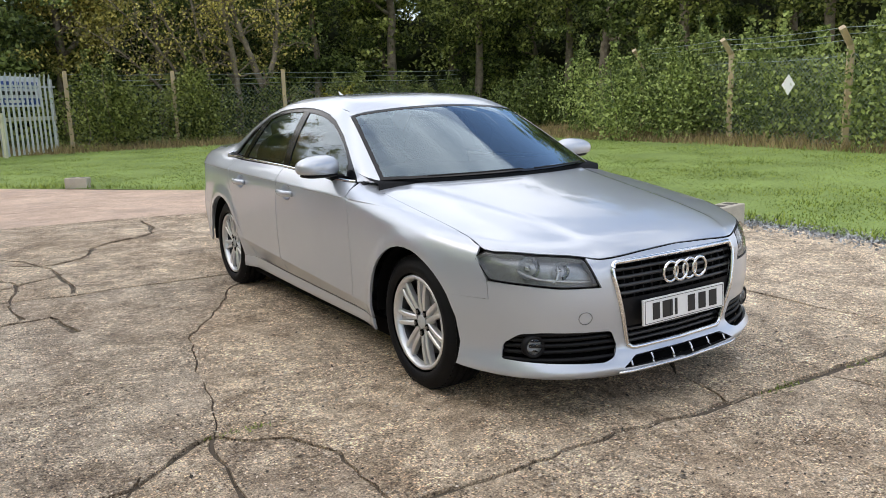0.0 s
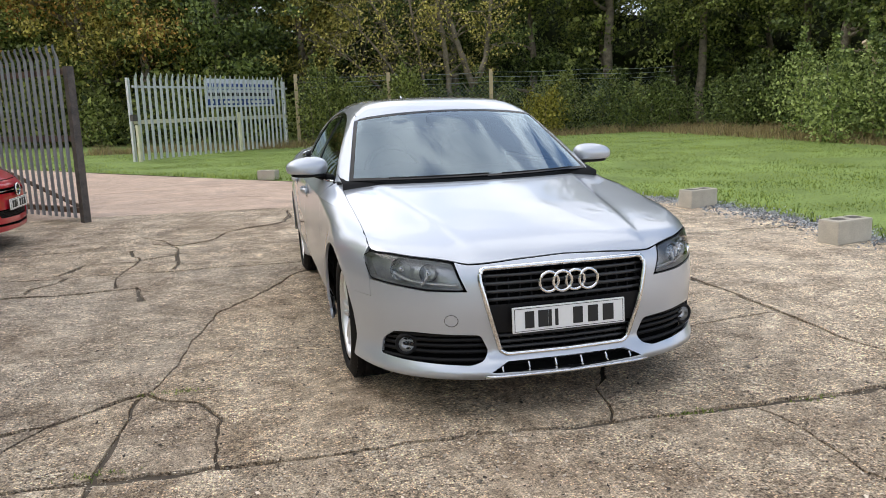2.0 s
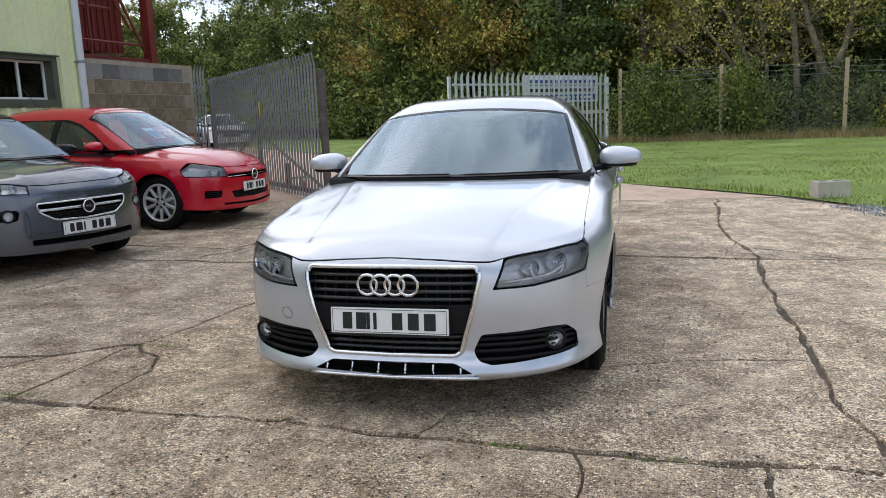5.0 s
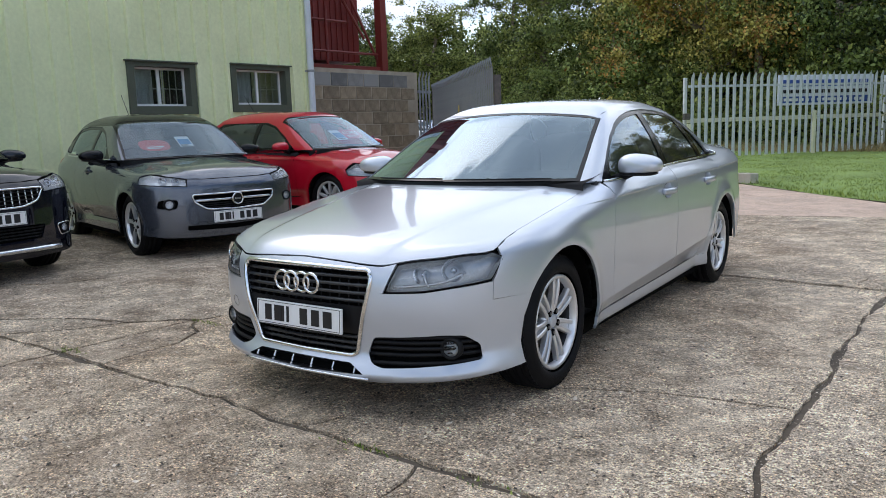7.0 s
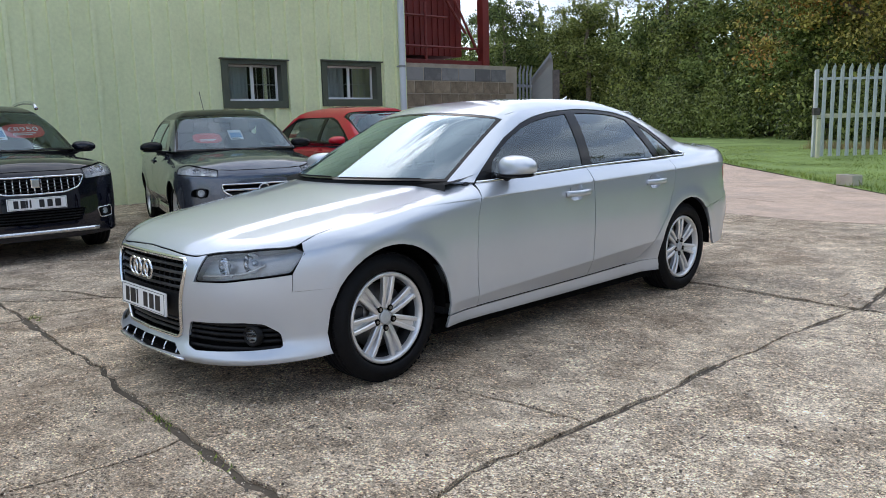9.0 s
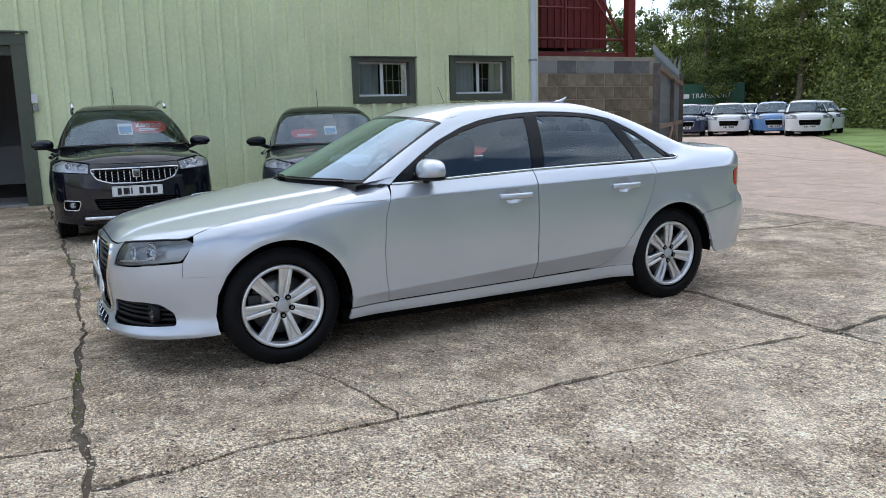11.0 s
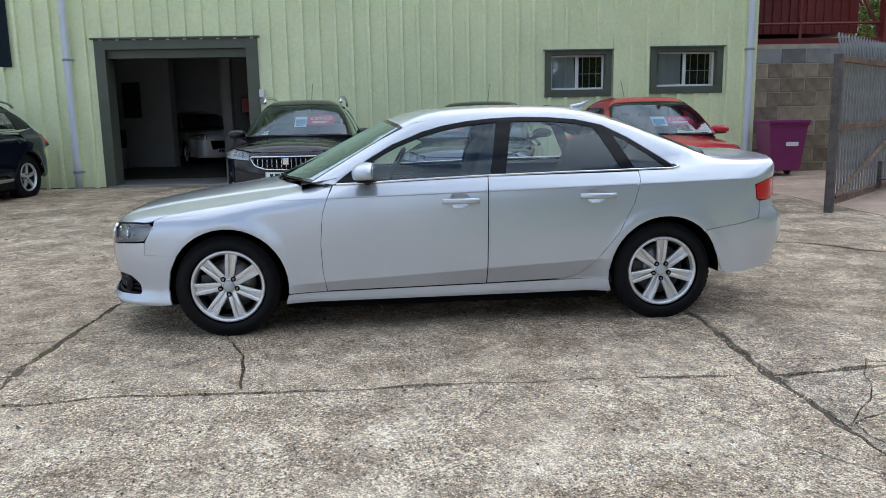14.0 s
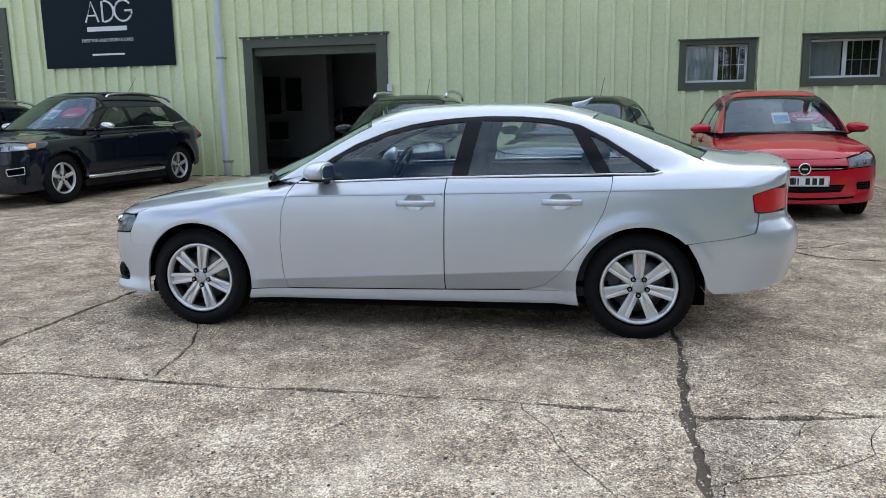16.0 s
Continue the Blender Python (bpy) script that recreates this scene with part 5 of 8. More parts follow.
GREEN = mat("green_cladding", (0.76, 0.81, 0.49), 0.42, 0, 0.08, 1.2, 18, 0.02, tint=(0.79, 0.83, 0.52))
DARK_GREEN = mat("dark_green_frame", (0.085, 0.095, 0.065), 0.5, 0, 0.15, 4, 60)
PIPE = mat("grey_pipe", (0.62, 0.66, 0.70), 0.4, 0, 0.06)
WHITE = mat("white_paintwork", (0.76, 0.76, 0.74), 0.5, 0, 0.06)
BLOCK = mat("concrete_block", (0.19, 0.145, 0.092), 0.9, 0, 0.35, 5, 70, 0.8, tint=(0.27, 0.215, 0.145), randomize=0.2)
TOP_BLOCK = mat("grey_block", (0.20, 0.195, 0.185), 0.9, 0, 0.35, 5, 70, 0.5, randomize=0.5)
MORTAR = mat("mortar", (0.36, 0.31, 0.24), 0.95, 0, 0.2, 6, 90, 0.4)
KERB_BLOCK = mat("pale_block", (0.50, 0.46, 0.38), 0.9, 0, 0.2, 7, 90, 0.5)
OXIDE = mat("red_oxide_steel", (0.17, 0.022, 0.018), 0.5, 0, 0.2, 2, 30, 0.05)
GALV = mat("galvanised_steel", (0.29, 0.305, 0.318), 0.5, 0.3, 0.16, 6, 120, 0.05)
GALV_PALE = mat("pale_galvanised", (0.58, 0.61, 0.62), 0.5, 0.25, 0.12, 6, 120)
RUSTY = mat("rusty_steel", (0.075, 0.075, 0.075), 0.75, 0.2, 0.4, 9, 90, 0.2, tint=(0.12, 0.10, 0.088))
POST = mat("weathered_post", (0.50, 0.45, 0.35), 0.9, 0, 0.25, 5, 60, 0.3, tint=(0.52, 0.38, 0.20))
WIRE = mat("fence_wire", (0.28, 0.34, 0.33), 0.5, 0.6, 0.2)
BARK = mat("bark", (0.13, 0.105, 0.075), 0.95, 0, 0.35, 6, 50, 0.8, tint=(0.24, 0.20, 0.145))
PURPLE = mat("purple_plastic", (0.20, 0.025, 0.12), 0.4, 0, 0.1)
SIGN_NAVY = mat("navy_sign", (0.006, 0.014, 0.021), 0.45, 0, 0.08, spec=0.12)
SIGN_WHITE = mat("sign_white", (0.80, 0.81, 0.80), 0.5, 0, 0.03)
BANNER = mat("pale_banner", (0.70, 0.73, 0.78), 0.6, 0, 0.1)
BANNER_BLUE = mat("banner_blue", (0.04, 0.09, 0.32), 0.6, 0, 0.15)
BEAM_YELLOW = mat("faded_yellow", (0.64, 0.62, 0.44), 0.7, 0, 0.15)
CONTAINER_GREEN = mat("container_green", (0.02, 0.10, 0.06), 0.5, 0, 0.15)
SHOW_FLOOR = mat("screed_floor", (0.30, 0.29, 0.27), 0.35, 0, 0.15, 2, 30)
PANE = glass("window_pane", (0.80, 0.84, 0.83), 1.3)
RUST_RAIL = mat("rust_brown_steel", (0.085, 0.065, 0.052), 0.8, 0.1, 0.4, 9, 90, 0.2, tint=(0.20, 0.125, 0.08))
CURTAIN = mat("net_curtain", (0.84, 0.84, 0.85), 0.9, 0, 0.08)


def leaf_mat(name, a, b):
    return mat(name, a, 0.55, 0, 0.45, 0.45, 6.0, 0.0, tint=b, island=True, trans=0.22, spec=0.3)


LEAF_DARK = leaf_mat("dark_leaves", (0.052, 0.085, 0.025), (0.14, 0.18, 0.048))
LEAF_MID = leaf_mat("green_leaves", (0.090, 0.130, 0.032), (0.24, 0.27, 0.070))
LEAF_LIGHT = leaf_mat("light_leaves", (0.125, 0.195, 0.050), (0.28, 0.335, 0.105))
LEAF_AUTUMN = leaf_mat("turning_leaves", (0.21, 0.21, 0.050), (0.46, 0.40, 0.11))
LEAF_ORANGE = leaf_mat("orange_leaves", (0.26, 0.13, 0.03), (0.40, 0.23, 0.06))
SHOW_WHITE = mat("showroom_paint", (0.50, 0.50, 0.49), 0.6, 0, 0.08, 1.5, 20)
LEAF_HEDGE = leaf_mat("hedge_leaves", (0.085, 0.125, 0.034), (0.22, 0.25, 0.075))
LEAF_YELLOW = leaf_mat("yellow_leaves", (0.15, 0.16, 0.025), (0.32, 0.29, 0.055))


# ---- ground ----
def rise(x, y):
    """Height of the gently sloping ground."""
    s = lambda v: np.logaddexp(0, np.asarray(v, float) / 0.8) * 0.8
    raw = 0.018 * s(-np.asarray(x) - 1.2) + 0.014 * s(np.asarray(y) - 3.0) + 0.010 * s(np.asarray(x) - 4.0)
    return 0.32 * np.tanh(raw / 0.32)


def axis(lo, hi, near, far, step):
    a = list(np.arange(lo, hi + 1e-6, step))
    k, d = step, []
    v = hi
    while v < far:
        k *= 1.35
        v += k
        d.append(v)
    return [2 * (lo + hi) / 2 - q for q in d[::-1]] + a + d


def sheet_grid(name, xs, ys, dz, material, kind="structure", label=""):
    nx, ny = len(xs), len(ys)
    X, Y = np.meshgrid(xs, ys)
    Z = rise(X, Y) + dz
    v = np.stack([X, Y, Z], -1).reshape(-1, 3)
    f = [(j * nx + i, j * nx + i + 1, (j + 1) * nx + i + 1, (j + 1) * nx + i) for j in range(ny - 1) for i in range(nx - 1)]
    return tagged(mesh_part(name, v, f, material, None, "", True), label, "", "", kind)


sheet_grid("ground", axis(-30, 30, 0, 1500, 1.5), axis(-30, 40, 0, 1500, 1.5), -0.016, SOIL, "structure", "dark bare soil under the yard and the lawn")

JOINTS = {  # name: (width, line)
    "a": (0.042, [(-9.2, -1.05), (-6.0, -0.98), (-2.8, -0.93), (-1.66, -0.93), (-0.9, -0.95), (0.13, -1.0), (0.9, -1.06), (1.9, -1.05), (4.2, -1.1)]),
    "b": (0.045, [(1.95, -1.05), (1.90, -0.45), (1.92, 0.2), (1.93, 0.89), (1.96, 1.6), (1.99, 2.4), (2.06, 2.95), (1.95, 3.8), (1.89, 4.5), (2.0, 5.6), (2.1, 7.0)]),
    "c": (0.048, [(-9.2, 3.15), (-6.0, 3.1), (-3.32, 3.11), (-2.85, 3.10), (-2.27, 3.11), (-1.99, 3.06), (-1.66, 3.11), (-0.9, 3.08), (0.78, 3.05), (1.46, 3.0), (2.06, 2.95), (2.7, 2.93), (4.3, 2.9)]),
    "d": (0.034, [(-9.0, 6.75), (-5.0, 6.85), (-2.25, 6.95), (-1.66, 6.98), (-1.05, 6.93), (0.07, 6.75), (0.62, 6.85), (1.61, 7.03), (3.0, 7.1)]),
    "e": (0.009, [(1.82, 3.03), (1.85, 3.4), (1.98, 3.8), (2.3, 4.4)]),
    "f": (0.016, [(0.60, -0.12), (0.95, -0.01), (1.25, 0.1), (1.55, 0.19), (1.92, 0.2)]),
    "g": (0.008, [(1.89, 3.57), (2.35, 3.3), (2.68, 3.0), (3.54, 2.95), (4.3, 3.1)]),
    "h": (0.034, [(-1.83, -0.01), (-2.0, -0.12), (-2.16, -0.22), (-2.6, -0.42), (-3.4, -0.9)]),
    "i": (0.008, [(-1.83, -0.01), (-1.77, 0.33), (-1.66, 0.7), (-1.61, 1.01), (-1.53, 1.47), (-1.08, 2.33), (-0.9, 2.63), (-0.5, 3.06)]),
    "j": (0.024, [(-1.83, -0.01), (-1.72, -0.12), (-1.58, -0.2), (-1.48, -0.45), (-1.5, -0.68), (-1.47, -0.93)]),
    "k": (0.026, [(-1.83, -0.01), (-1.86, -0.22), (-1.88, -0.55), (-1.92, -0.93), (-2.0, -1.4)]),
    "l": (0.065, [(-2.28, 4.56), (-1.99, 4.39), (-1.71, 4.53), (-1.61, 4.77), (-1.55, 5.06), (-1.24, 5.35), (-0.9, 5.62), (-0.81, 5.97), (-0.79, 6.6)]),
    "m": (0.038, [(-3.9, 4.2), (-3.2, 4.35), (-2.89, 4.33), (-2.68, 4.67), (-2.45, 5.05), (-2.18, 4.7), (-2.0, 4.23)]),
    "n": (0.050, [(-2.91, 3.19), (-2.77, 3.63), (-2.53, 3.66), (-2.36, 3.62), (-2.05, 3.85), (-1.93, 3.96)]),
    "o": (0.040, [(-2.0, 4.23), (-1.95, 3.96), (-1.95, 3.48), (-1.96, 3.15)]),
    "p": (0.020, [(0.15, -1.0), (0.2, -0.82), (0.25, -0.62), (0.35, -0.50), (0.5, -0.2)]),
    "q": (0.016, [(0.81, -1.06), (0.84, -1.35), (0.80, -1.7), (0.95, -2.4)]),
    "r": (0.024, [(1.5, -1.05), (1.45, -1.34), (1.55, -1.6), (1.8, -2.2)]),
    "s": (0.009, [(2.0, 2.2), (2.46, 2.41), (2.8, 2.59), (3.4, 2.93)]),
    "t": (0.010, [(2.06, 3.75), (2.36, 3.62), (2.5, 3.45), (2.62, 3.24), (2.71, 2.93)]),
    "u": (0.030, [(-4.2, 0.0), (-3.9, 0.2), (-3.78, 0.5), (-3.7, 1.2), (-3.4, 2.6)]),
    "v": (0.014, [(-2.7, -0.93), (-2.35, -0.57), (-2.16, -0.22)]),
    "w": (0.045, [(-3.7, 2.4), (-3.14, 2.43), (-2.95, 2.44), (-2.75, 2.41), (-2.35, 2.47), (-2.19, 2.49), (-2.14, 2.21), (-2.09, 2.01)]),
    "x": (0.030, [(-2.43, 4.23), (-2.37, 3.91), (-2.31, 3.83), (-2.34, 3.48), (-2.41, 3.14), (-2.40, 2.80), (-2.34, 2.53)]),
    "y": (0.045, [(-3.16, 2.51), (-3.02, 2.56), (-3.0, 2.73), (-2.86, 2.85), (-2.80, 3.06)]),
}


def cut_line(pts, width, seed):
    """The ragged outline of a crack: a long thin closed loop."""
    rnd = np.random.RandomState(seed)
    p = np.array(pts, float)
    q = [p[0]]
    for a, b in zip(p[:-1], p[1:]):
        k = max(1, int(np.linalg.norm(b - a) / 0.07))
        q += [a + (b - a) * t / k for t in range(1, k + 1)]
    q = np.array(q)
    d = np.gradient(q, axis=0)
    d /= np.maximum(np.linalg.norm(d, axis=1, keepdims=True), 1e-9)
    nrm = np.stack([-d[:, 1], d[:, 0]], 1)
    wob = np.convolve(rnd.normal(0, 0.022, len(q) + 4), np.ones(5) / 3.2, "valid")
    wob += rnd.normal(0, 0.004, len(q))
    wob[0] = wob[-1] = 0
    q = q + nrm * wob[:, None]
    w = 0.85 * width / 2 * np.clip(1 + np.convolve(rnd.normal(0, 0.6, len(q) + 2), np.ones(3) / 3, "valid"), 0.60, 2.0)
    return np.concatenate([q + nrm * w[:, None], (q - nrm * w[:, None])[::-1]])


def slabs(name, outline, holes, material, parent, step=0.5):
    """Concrete cut into slabs along its cracks; each slab is a piece of its own, 5 cm thick."""
    v2, f = fill2d(outline, holes, step, (), True)
    root = list(range(len(v2)))

    def find(a):
        while root[a] != a:
            root[a] = root[root[a]]
            a = root[a]
        return a
    for t in f:
        a = find(t[0])
        root[find(t[1])] = a
        root[find(t[2])] = a
    groups = {}
    for t in f:
        groups.setdefault(find(t[0]), []).append(t)
    rnd = random.Random(5)
    for tris in groups.values():
        tris = np.array(tris)
        ids = np.unique(tris)
        if len(tris) < 3:
            continue
        back_ = {int(k): i for i, k in enumerate(ids)}
        p = v2[ids]
        c = p.mean(0)
        tilt = (rnd.uniform(-0.0015, 0.0015), rnd.uniform(-0.0015, 0.0015))
        lift = rnd.uniform(-0.0015, 0.0015)
        z = rise(p[:, 0], p[:, 1]) + lift + np.clip((p - c) @ np.array(tilt), -0.003, 0.003)
        verts = [(x, y, h) for (x, y), h in zip(p, z)]
        faces = []
        seen = {}
        for t in tris:
            a, b, d = (back_[int(k)] for k in t)
            pa, pb, pd = p[a], p[b], p[d]
            if (pb[0] - pa[0]) * (pd[1] - pa[1]) - (pb[1] - pa[1]) * (pd[0] - pa[0]) < 0:
                b, d = d, b
            faces.append((a, b, d))
            for e in ((a, b), (b, d), (d, a)):
                if (e[1], e[0]) in seen:
                    del seen[(e[1], e[0])]
                else:
                    seen[e] = 1
        low = {}
        for a, b in seen:
            for k in (a, b):
                if k not in low:
                    low[k] = len(verts)
                    verts.append((verts[k][0], verts[k][1], verts[k][2] - 0.05))
            faces.append((b, a, low[a], low[b]))
        mesh_part("slab", verts, faces, material, parent)


def fast_quads(name, v, material, parent=None, label="", kind="", tri=False):
    """A mesh of separate quads (or triangles) from an array of shape (n, 4, 3)."""
    n, k = v.shape[0], v.shape[1]
    me = bpy.data.meshes.new(name)
    me.vertices.add(n * k)
    me.vertices.foreach_set("co", v.reshape(-1).astype(np.float32))
    me.loops.add(n * k)
    me.loops.foreach_set("vertex_index", np.arange(n * k, dtype=np.int32))
    me.polygons.add(n)
    me.polygons.foreach_set("loop_start", np.arange(0, n * k, k, dtype=np.int32))
    me.polygons.foreach_set("loop_total", np.full(n, k, dtype=np.int32))
    me.materials.append(material)
    me.update(calc_edges=True)
    ob = new(name, me)
    if parent is not None:
        ob.parent = parent
    return tagged(ob, label, "", "", kind)


# ---- plants ----
def leaves_at(p, size, rnd, droop=0.3):
    """Diamond-shaped leaves of random turn at the points p."""
    n = len(p)
    a = rnd.normal(size=(n, 3))
    a[:, 2] -= droop
    a /= np.linalg.norm(a, axis=1, keepdims=True)
    b = np.cross(a, rnd.normal(size=(n, 3)))
    b /= np.maximum(np.linalg.norm(b, axis=1, keepdims=True), 1e-6)
    s = size * rnd.uniform(0.6, 1.35, (n, 1))
    return np.stack([p - a * s * 0.5, p + b * s * 0.30 - a * s * 0.05, p + a * s * 0.5, p - b * s * 0.30 - a * s * 0.05], 1)


def limb(p0, p1, r0, r1, rnd, bend=0.15, n=7):
    t = np.linspace(0, 1, n)[:, None]
    p = np.array(p0) * (1 - t) + np.array(p1) * t
    d = np.linalg.norm(np.array(p1) - np.array(p0))
    off = np.cumsum(rnd.normal(0, bend * d / n, (n, 3)), 0)
    off -= off[-1] * t
    return p + off, np.linspace(r0, r1, n)


def tree(name, x, y, h, spread, leafy, bark, material, seed, label, category="tree", stems=1, leaf=0.14, count=9000, low=0.25, lean=0.0, group="", spots=None):
    """A tapered trunk with forking limbs, and a crown of leaf clumps along the boughs."""
    rnd = np.random.RandomState(seed)
    t = thing(name, x, y, float(rise(x, y)) - 0.1, 0, label, category, group)
    V, F, ends = [], [], []

    def put(p, r, sides=7):
        v, f = tube_data(p, r, sides)
        k = sum(len(q) for q in V)
        V.append(v)
        F.extend([tuple(i + k for i in g) for g in f])
    for s in range(stems):
        a = rnd.uniform(0, 6.28)
        base = np.array((0.25 * math.cos(a) * (stems > 1), 0.25 * math.sin(a) * (stems > 1), 0))
        top = np.array((spread * 0.35 * math.cos(a) * (stems > 1) + lean, spread * 0.25 * math.sin(a) * (stems > 1), h * 0.86))
        r0 = 0.022 * h / math.sqrt(stems) * bark
        p, r = limb(base, top, r0, r0 * 0.25, rnd, 0.10, 10)
        put(p, r, 9)
        for k in range(10 if stems == 1 else 7):
            i = rnd.randint(2, 9)
            az, up_ = rnd.uniform(0, 6.28), rnd.uniform(0.15, 0.8)
            ln = spread * rnd.uniform(0.55, 1.0) * (1.15 - 0.5 * i / 9)
            e = p[i] + ln * np.array((math.cos(az) * math.cos(up_), math.sin(az) * math.cos(up_), math.sin(up_)))
            q, rr = limb(p[i], e, r[i] * 0.55, 0.012, rnd, 0.22, 7)
            put(q, rr, 6)
            ends += [q[3], q[4], q[5], q[6]]
            for _ in range(3):
                j = rnd.randint(3, 7)
                e2 = q[j] + rnd.normal(0, 0.35, 3) * spread * 0.5 + np.array((0, 0, 0.1))
                q2, r2 = limb(q[j], e2, rr[j] * 0.6, 0.006, rnd, 0.2, 5)
                put(q2, r2, 5)
                ends += [q2[2], q2[3], q2[4]]
    mesh_part("trunk", np.concatenate(V), F, BARK, t, "", True)
    ends = np.array(ends)
    extra = np.stack([rnd.normal(0, spread * 0.45, leafy), rnd.normal(0, spread * 0.45, leafy), h * (low + (1 - low) * rnd.beta(1.6, 1.3, leafy))], 1)
    c = np.concatenate([ends, extra])
    c = c[c[:, 2] > h * low * 0.7]
    which = rnd.randint(0, len(c), count)
    tight = rnd.uniform(0.10, 0.30, len(c))[which][:, None] * spread * 0.42
    p = c[which] + rnd.normal(size=(count, 3)) * tight * np.array((1, 1, 0.6))
    fast_quads("crown", leaves_at(p, leaf, rnd), material, t)
    if spots is not None:
        k = which < len(c) * 0.12
        w2 = rnd.randint(0, max(1, len(c) // 12), count // 9)
        p2 = c[-1 - w2] + rnd.normal(size=(len(w2), 3)) * 0.28 * spread * 0.42
        fast_quads("turning_sprays", leaves_at(p2, leaf, rnd), spots, t)
    return t


def hedge(name, line, height, depth, count, leaf, material, seed, label, stuff=True, rough=0.35):
    """Shrubs along a line: leaf clumps of uneven height with twigs in them."""
    rnd = np.random.RandomState(seed)
    p = np.array(line, float)
    seg = np.linalg.norm(np.diff(p, axis=0), axis=1)
    cum = np.concatenate([[0], np.cumsum(seg)])
    nb = max(6, int(cum[-1] * 2.2))
    s = rnd.uniform(0, cum[-1], nb)
    bx, by = np.interp(s, cum, p[:, 0]), np.interp(s, cum, p[:, 1])
    bx, by = bx + rnd.normal(0, depth * 0.35, nb), by + rnd.normal(0, depth * 0.35, nb)
    bh = height * (1 - rough + rough * 1.6 * rnd.beta(2, 2.2, nb))
    which = rnd.randint(0, nb, count)
    t = rnd.beta(1.25, 1.1, count)
    rad = 0.42 * np.sqrt(np.maximum(0.06, 1 - (2 * t - 0.85) ** 2)) * depth * 0.75
    q = np.stack([bx[which] + rnd.normal(size=count) * rad, by[which] + rnd.normal(size=count) * rad, t * bh[which]], 1)
    # sprays that stick out at the top
    up_ = rnd.randint(0, nb, count // 12)
    k = rnd.uniform(0, 1, count // 12)
    q2 = np.stack([bx[up_] + (rnd.normal(size=len(up_)) * 0.06 + np.sin(up_ * 7.1) * 0.22 * k), by[up_] + rnd.normal(size=len(up_)) * 0.06, bh[up_] * (0.88 + 0.30 * k)], 1)
    q = np.concatenate([q, q2])
    q[:, 2] += rise(q[:, 0], q[:, 1])
    ob = fast_quads(name, leaves_at(q, leaf, rnd, 0.15), material, None, label, "stuff")
    # twigs
    V, F = [], []
    for i in range(0, nb, 2):
        a = np.array((bx[i], by[i], float(rise(bx[i], by[i]))))
        e = a + np.array((rnd.normal(0, 0.3), rnd.normal(0, 0.3), bh[i] * 1.02))
        v, f = tube_data(*limb(a, e, 0.018, 0.005, rnd, 0.2, 5), 5)
        kk = sum(len(z) for z in V)
        V.append(v)
        F.extend([tuple(j + kk for j in g) for g in f])
    mesh_part("twigs", np.concatenate(V), F, BARK, ob)
    return ob


def in_lawn(x, y):
    return in_poly(np.stack([x, y], 1), LAWN_EDGE)


LAWN_EDGE = np.array([(4.22, 0.1), (4.55, 3.7), (4.15, 5.5), (3.0, 7.3), (0.75, 9.25), (-0.93, 10.92), (-2.5, 12.42), (-4.4, 14.25), (-9.0, 19.2), (-20.0, 31.0), (-30.0, 42.0), (30.0, 42.0), (40.0, 19.0)])
lv, lf = fill2d(LAWN_EDGE, (), 1.2)
tagged(mesh_part("lawn", [(x, y, float(rise(x, y)) + 0.004 + 0.025 * noise.noise(Vector((x * 0.9, y * 0.9, 0)))) for x, y in lv], [tuple(t) for t in lf], LAWN, None, "", True), "short green lawn with uneven tufts", "lawn", "", "structure")


def blades(name, n, box_, height, material, seed, label, keep, near=(4, 4), wide=0.006):
    """Blades of grass as thin triangles."""
    rnd = np.random.RandomState(seed)
    x = rnd.uniform(box_[0], box_[1], n)
    y = rnd.uniform(box_[2], box_[3], n)
    k = keep(x, y)
    x, y = x[k], y[k]
    n = len(x)
    h = height * rnd.uniform(0.5, 1.3, n) * (0.7 + 0.6 * np.array([noise.noise(Vector((a * 1.3, b * 1.3, 3))) for a, b in zip(x, y)]))
    az = rnd.uniform(0, 6.28, n)
    lx, ly = np.cos(az) * wide, np.sin(az) * wide
    bend = rnd.normal(0, 0.4, (n, 2)) * h[:, None]
    z = rise(x, y)
    v = np.stack([np.stack([x - lx, y - ly, z], 1), np.stack([x + lx, y + ly, z], 1), np.stack([x + bend[:, 0], y + bend[:, 1], z + h], 1)], 1)
    return fast_quads(name, v, material, None, label, "stuff")


nearer = lambda x, y: in_lawn(x, y) & (np.random.RandomState(3).uniform(0, 1, len(x)) < np.clip(9.0 / np.hypot(x - 1, y + 2), 0.10, 1.0))
blades("grass", 460000, (-9, 16, -2.5, 24), 0.034, BLADES, 11, "short green grass blades of the lawn", nearer, wide=0.008)
edge_d = lambda x, y: np.min(np.hypot(x[:, None] - resample(LAWN_EDGE, 0.5)[None, :200, 0], y[:, None] - resample(LAWN_EDGE, 0.5)[None, :200, 1]), 1)
blades("long_grass", 75000, (-6, 16, 4, 23.5), 0.34, DRY, 12, "dry brown grass along the foot of the hedge", lambda x, y: in_lawn(x, y) & ((y > 21.2 - 0.05 * x) | (x > 12.3 - 0.0 * y)), wide=0.012)
blades("edge_tufts", 60000, (-6, 6, -1, 16), 0.12, BLADES, 13, "rough green tufts along the concrete's edge", lambda x, y: in_lawn(x, y) & (edge_d(x, y) < 0.35), wide=0.009)


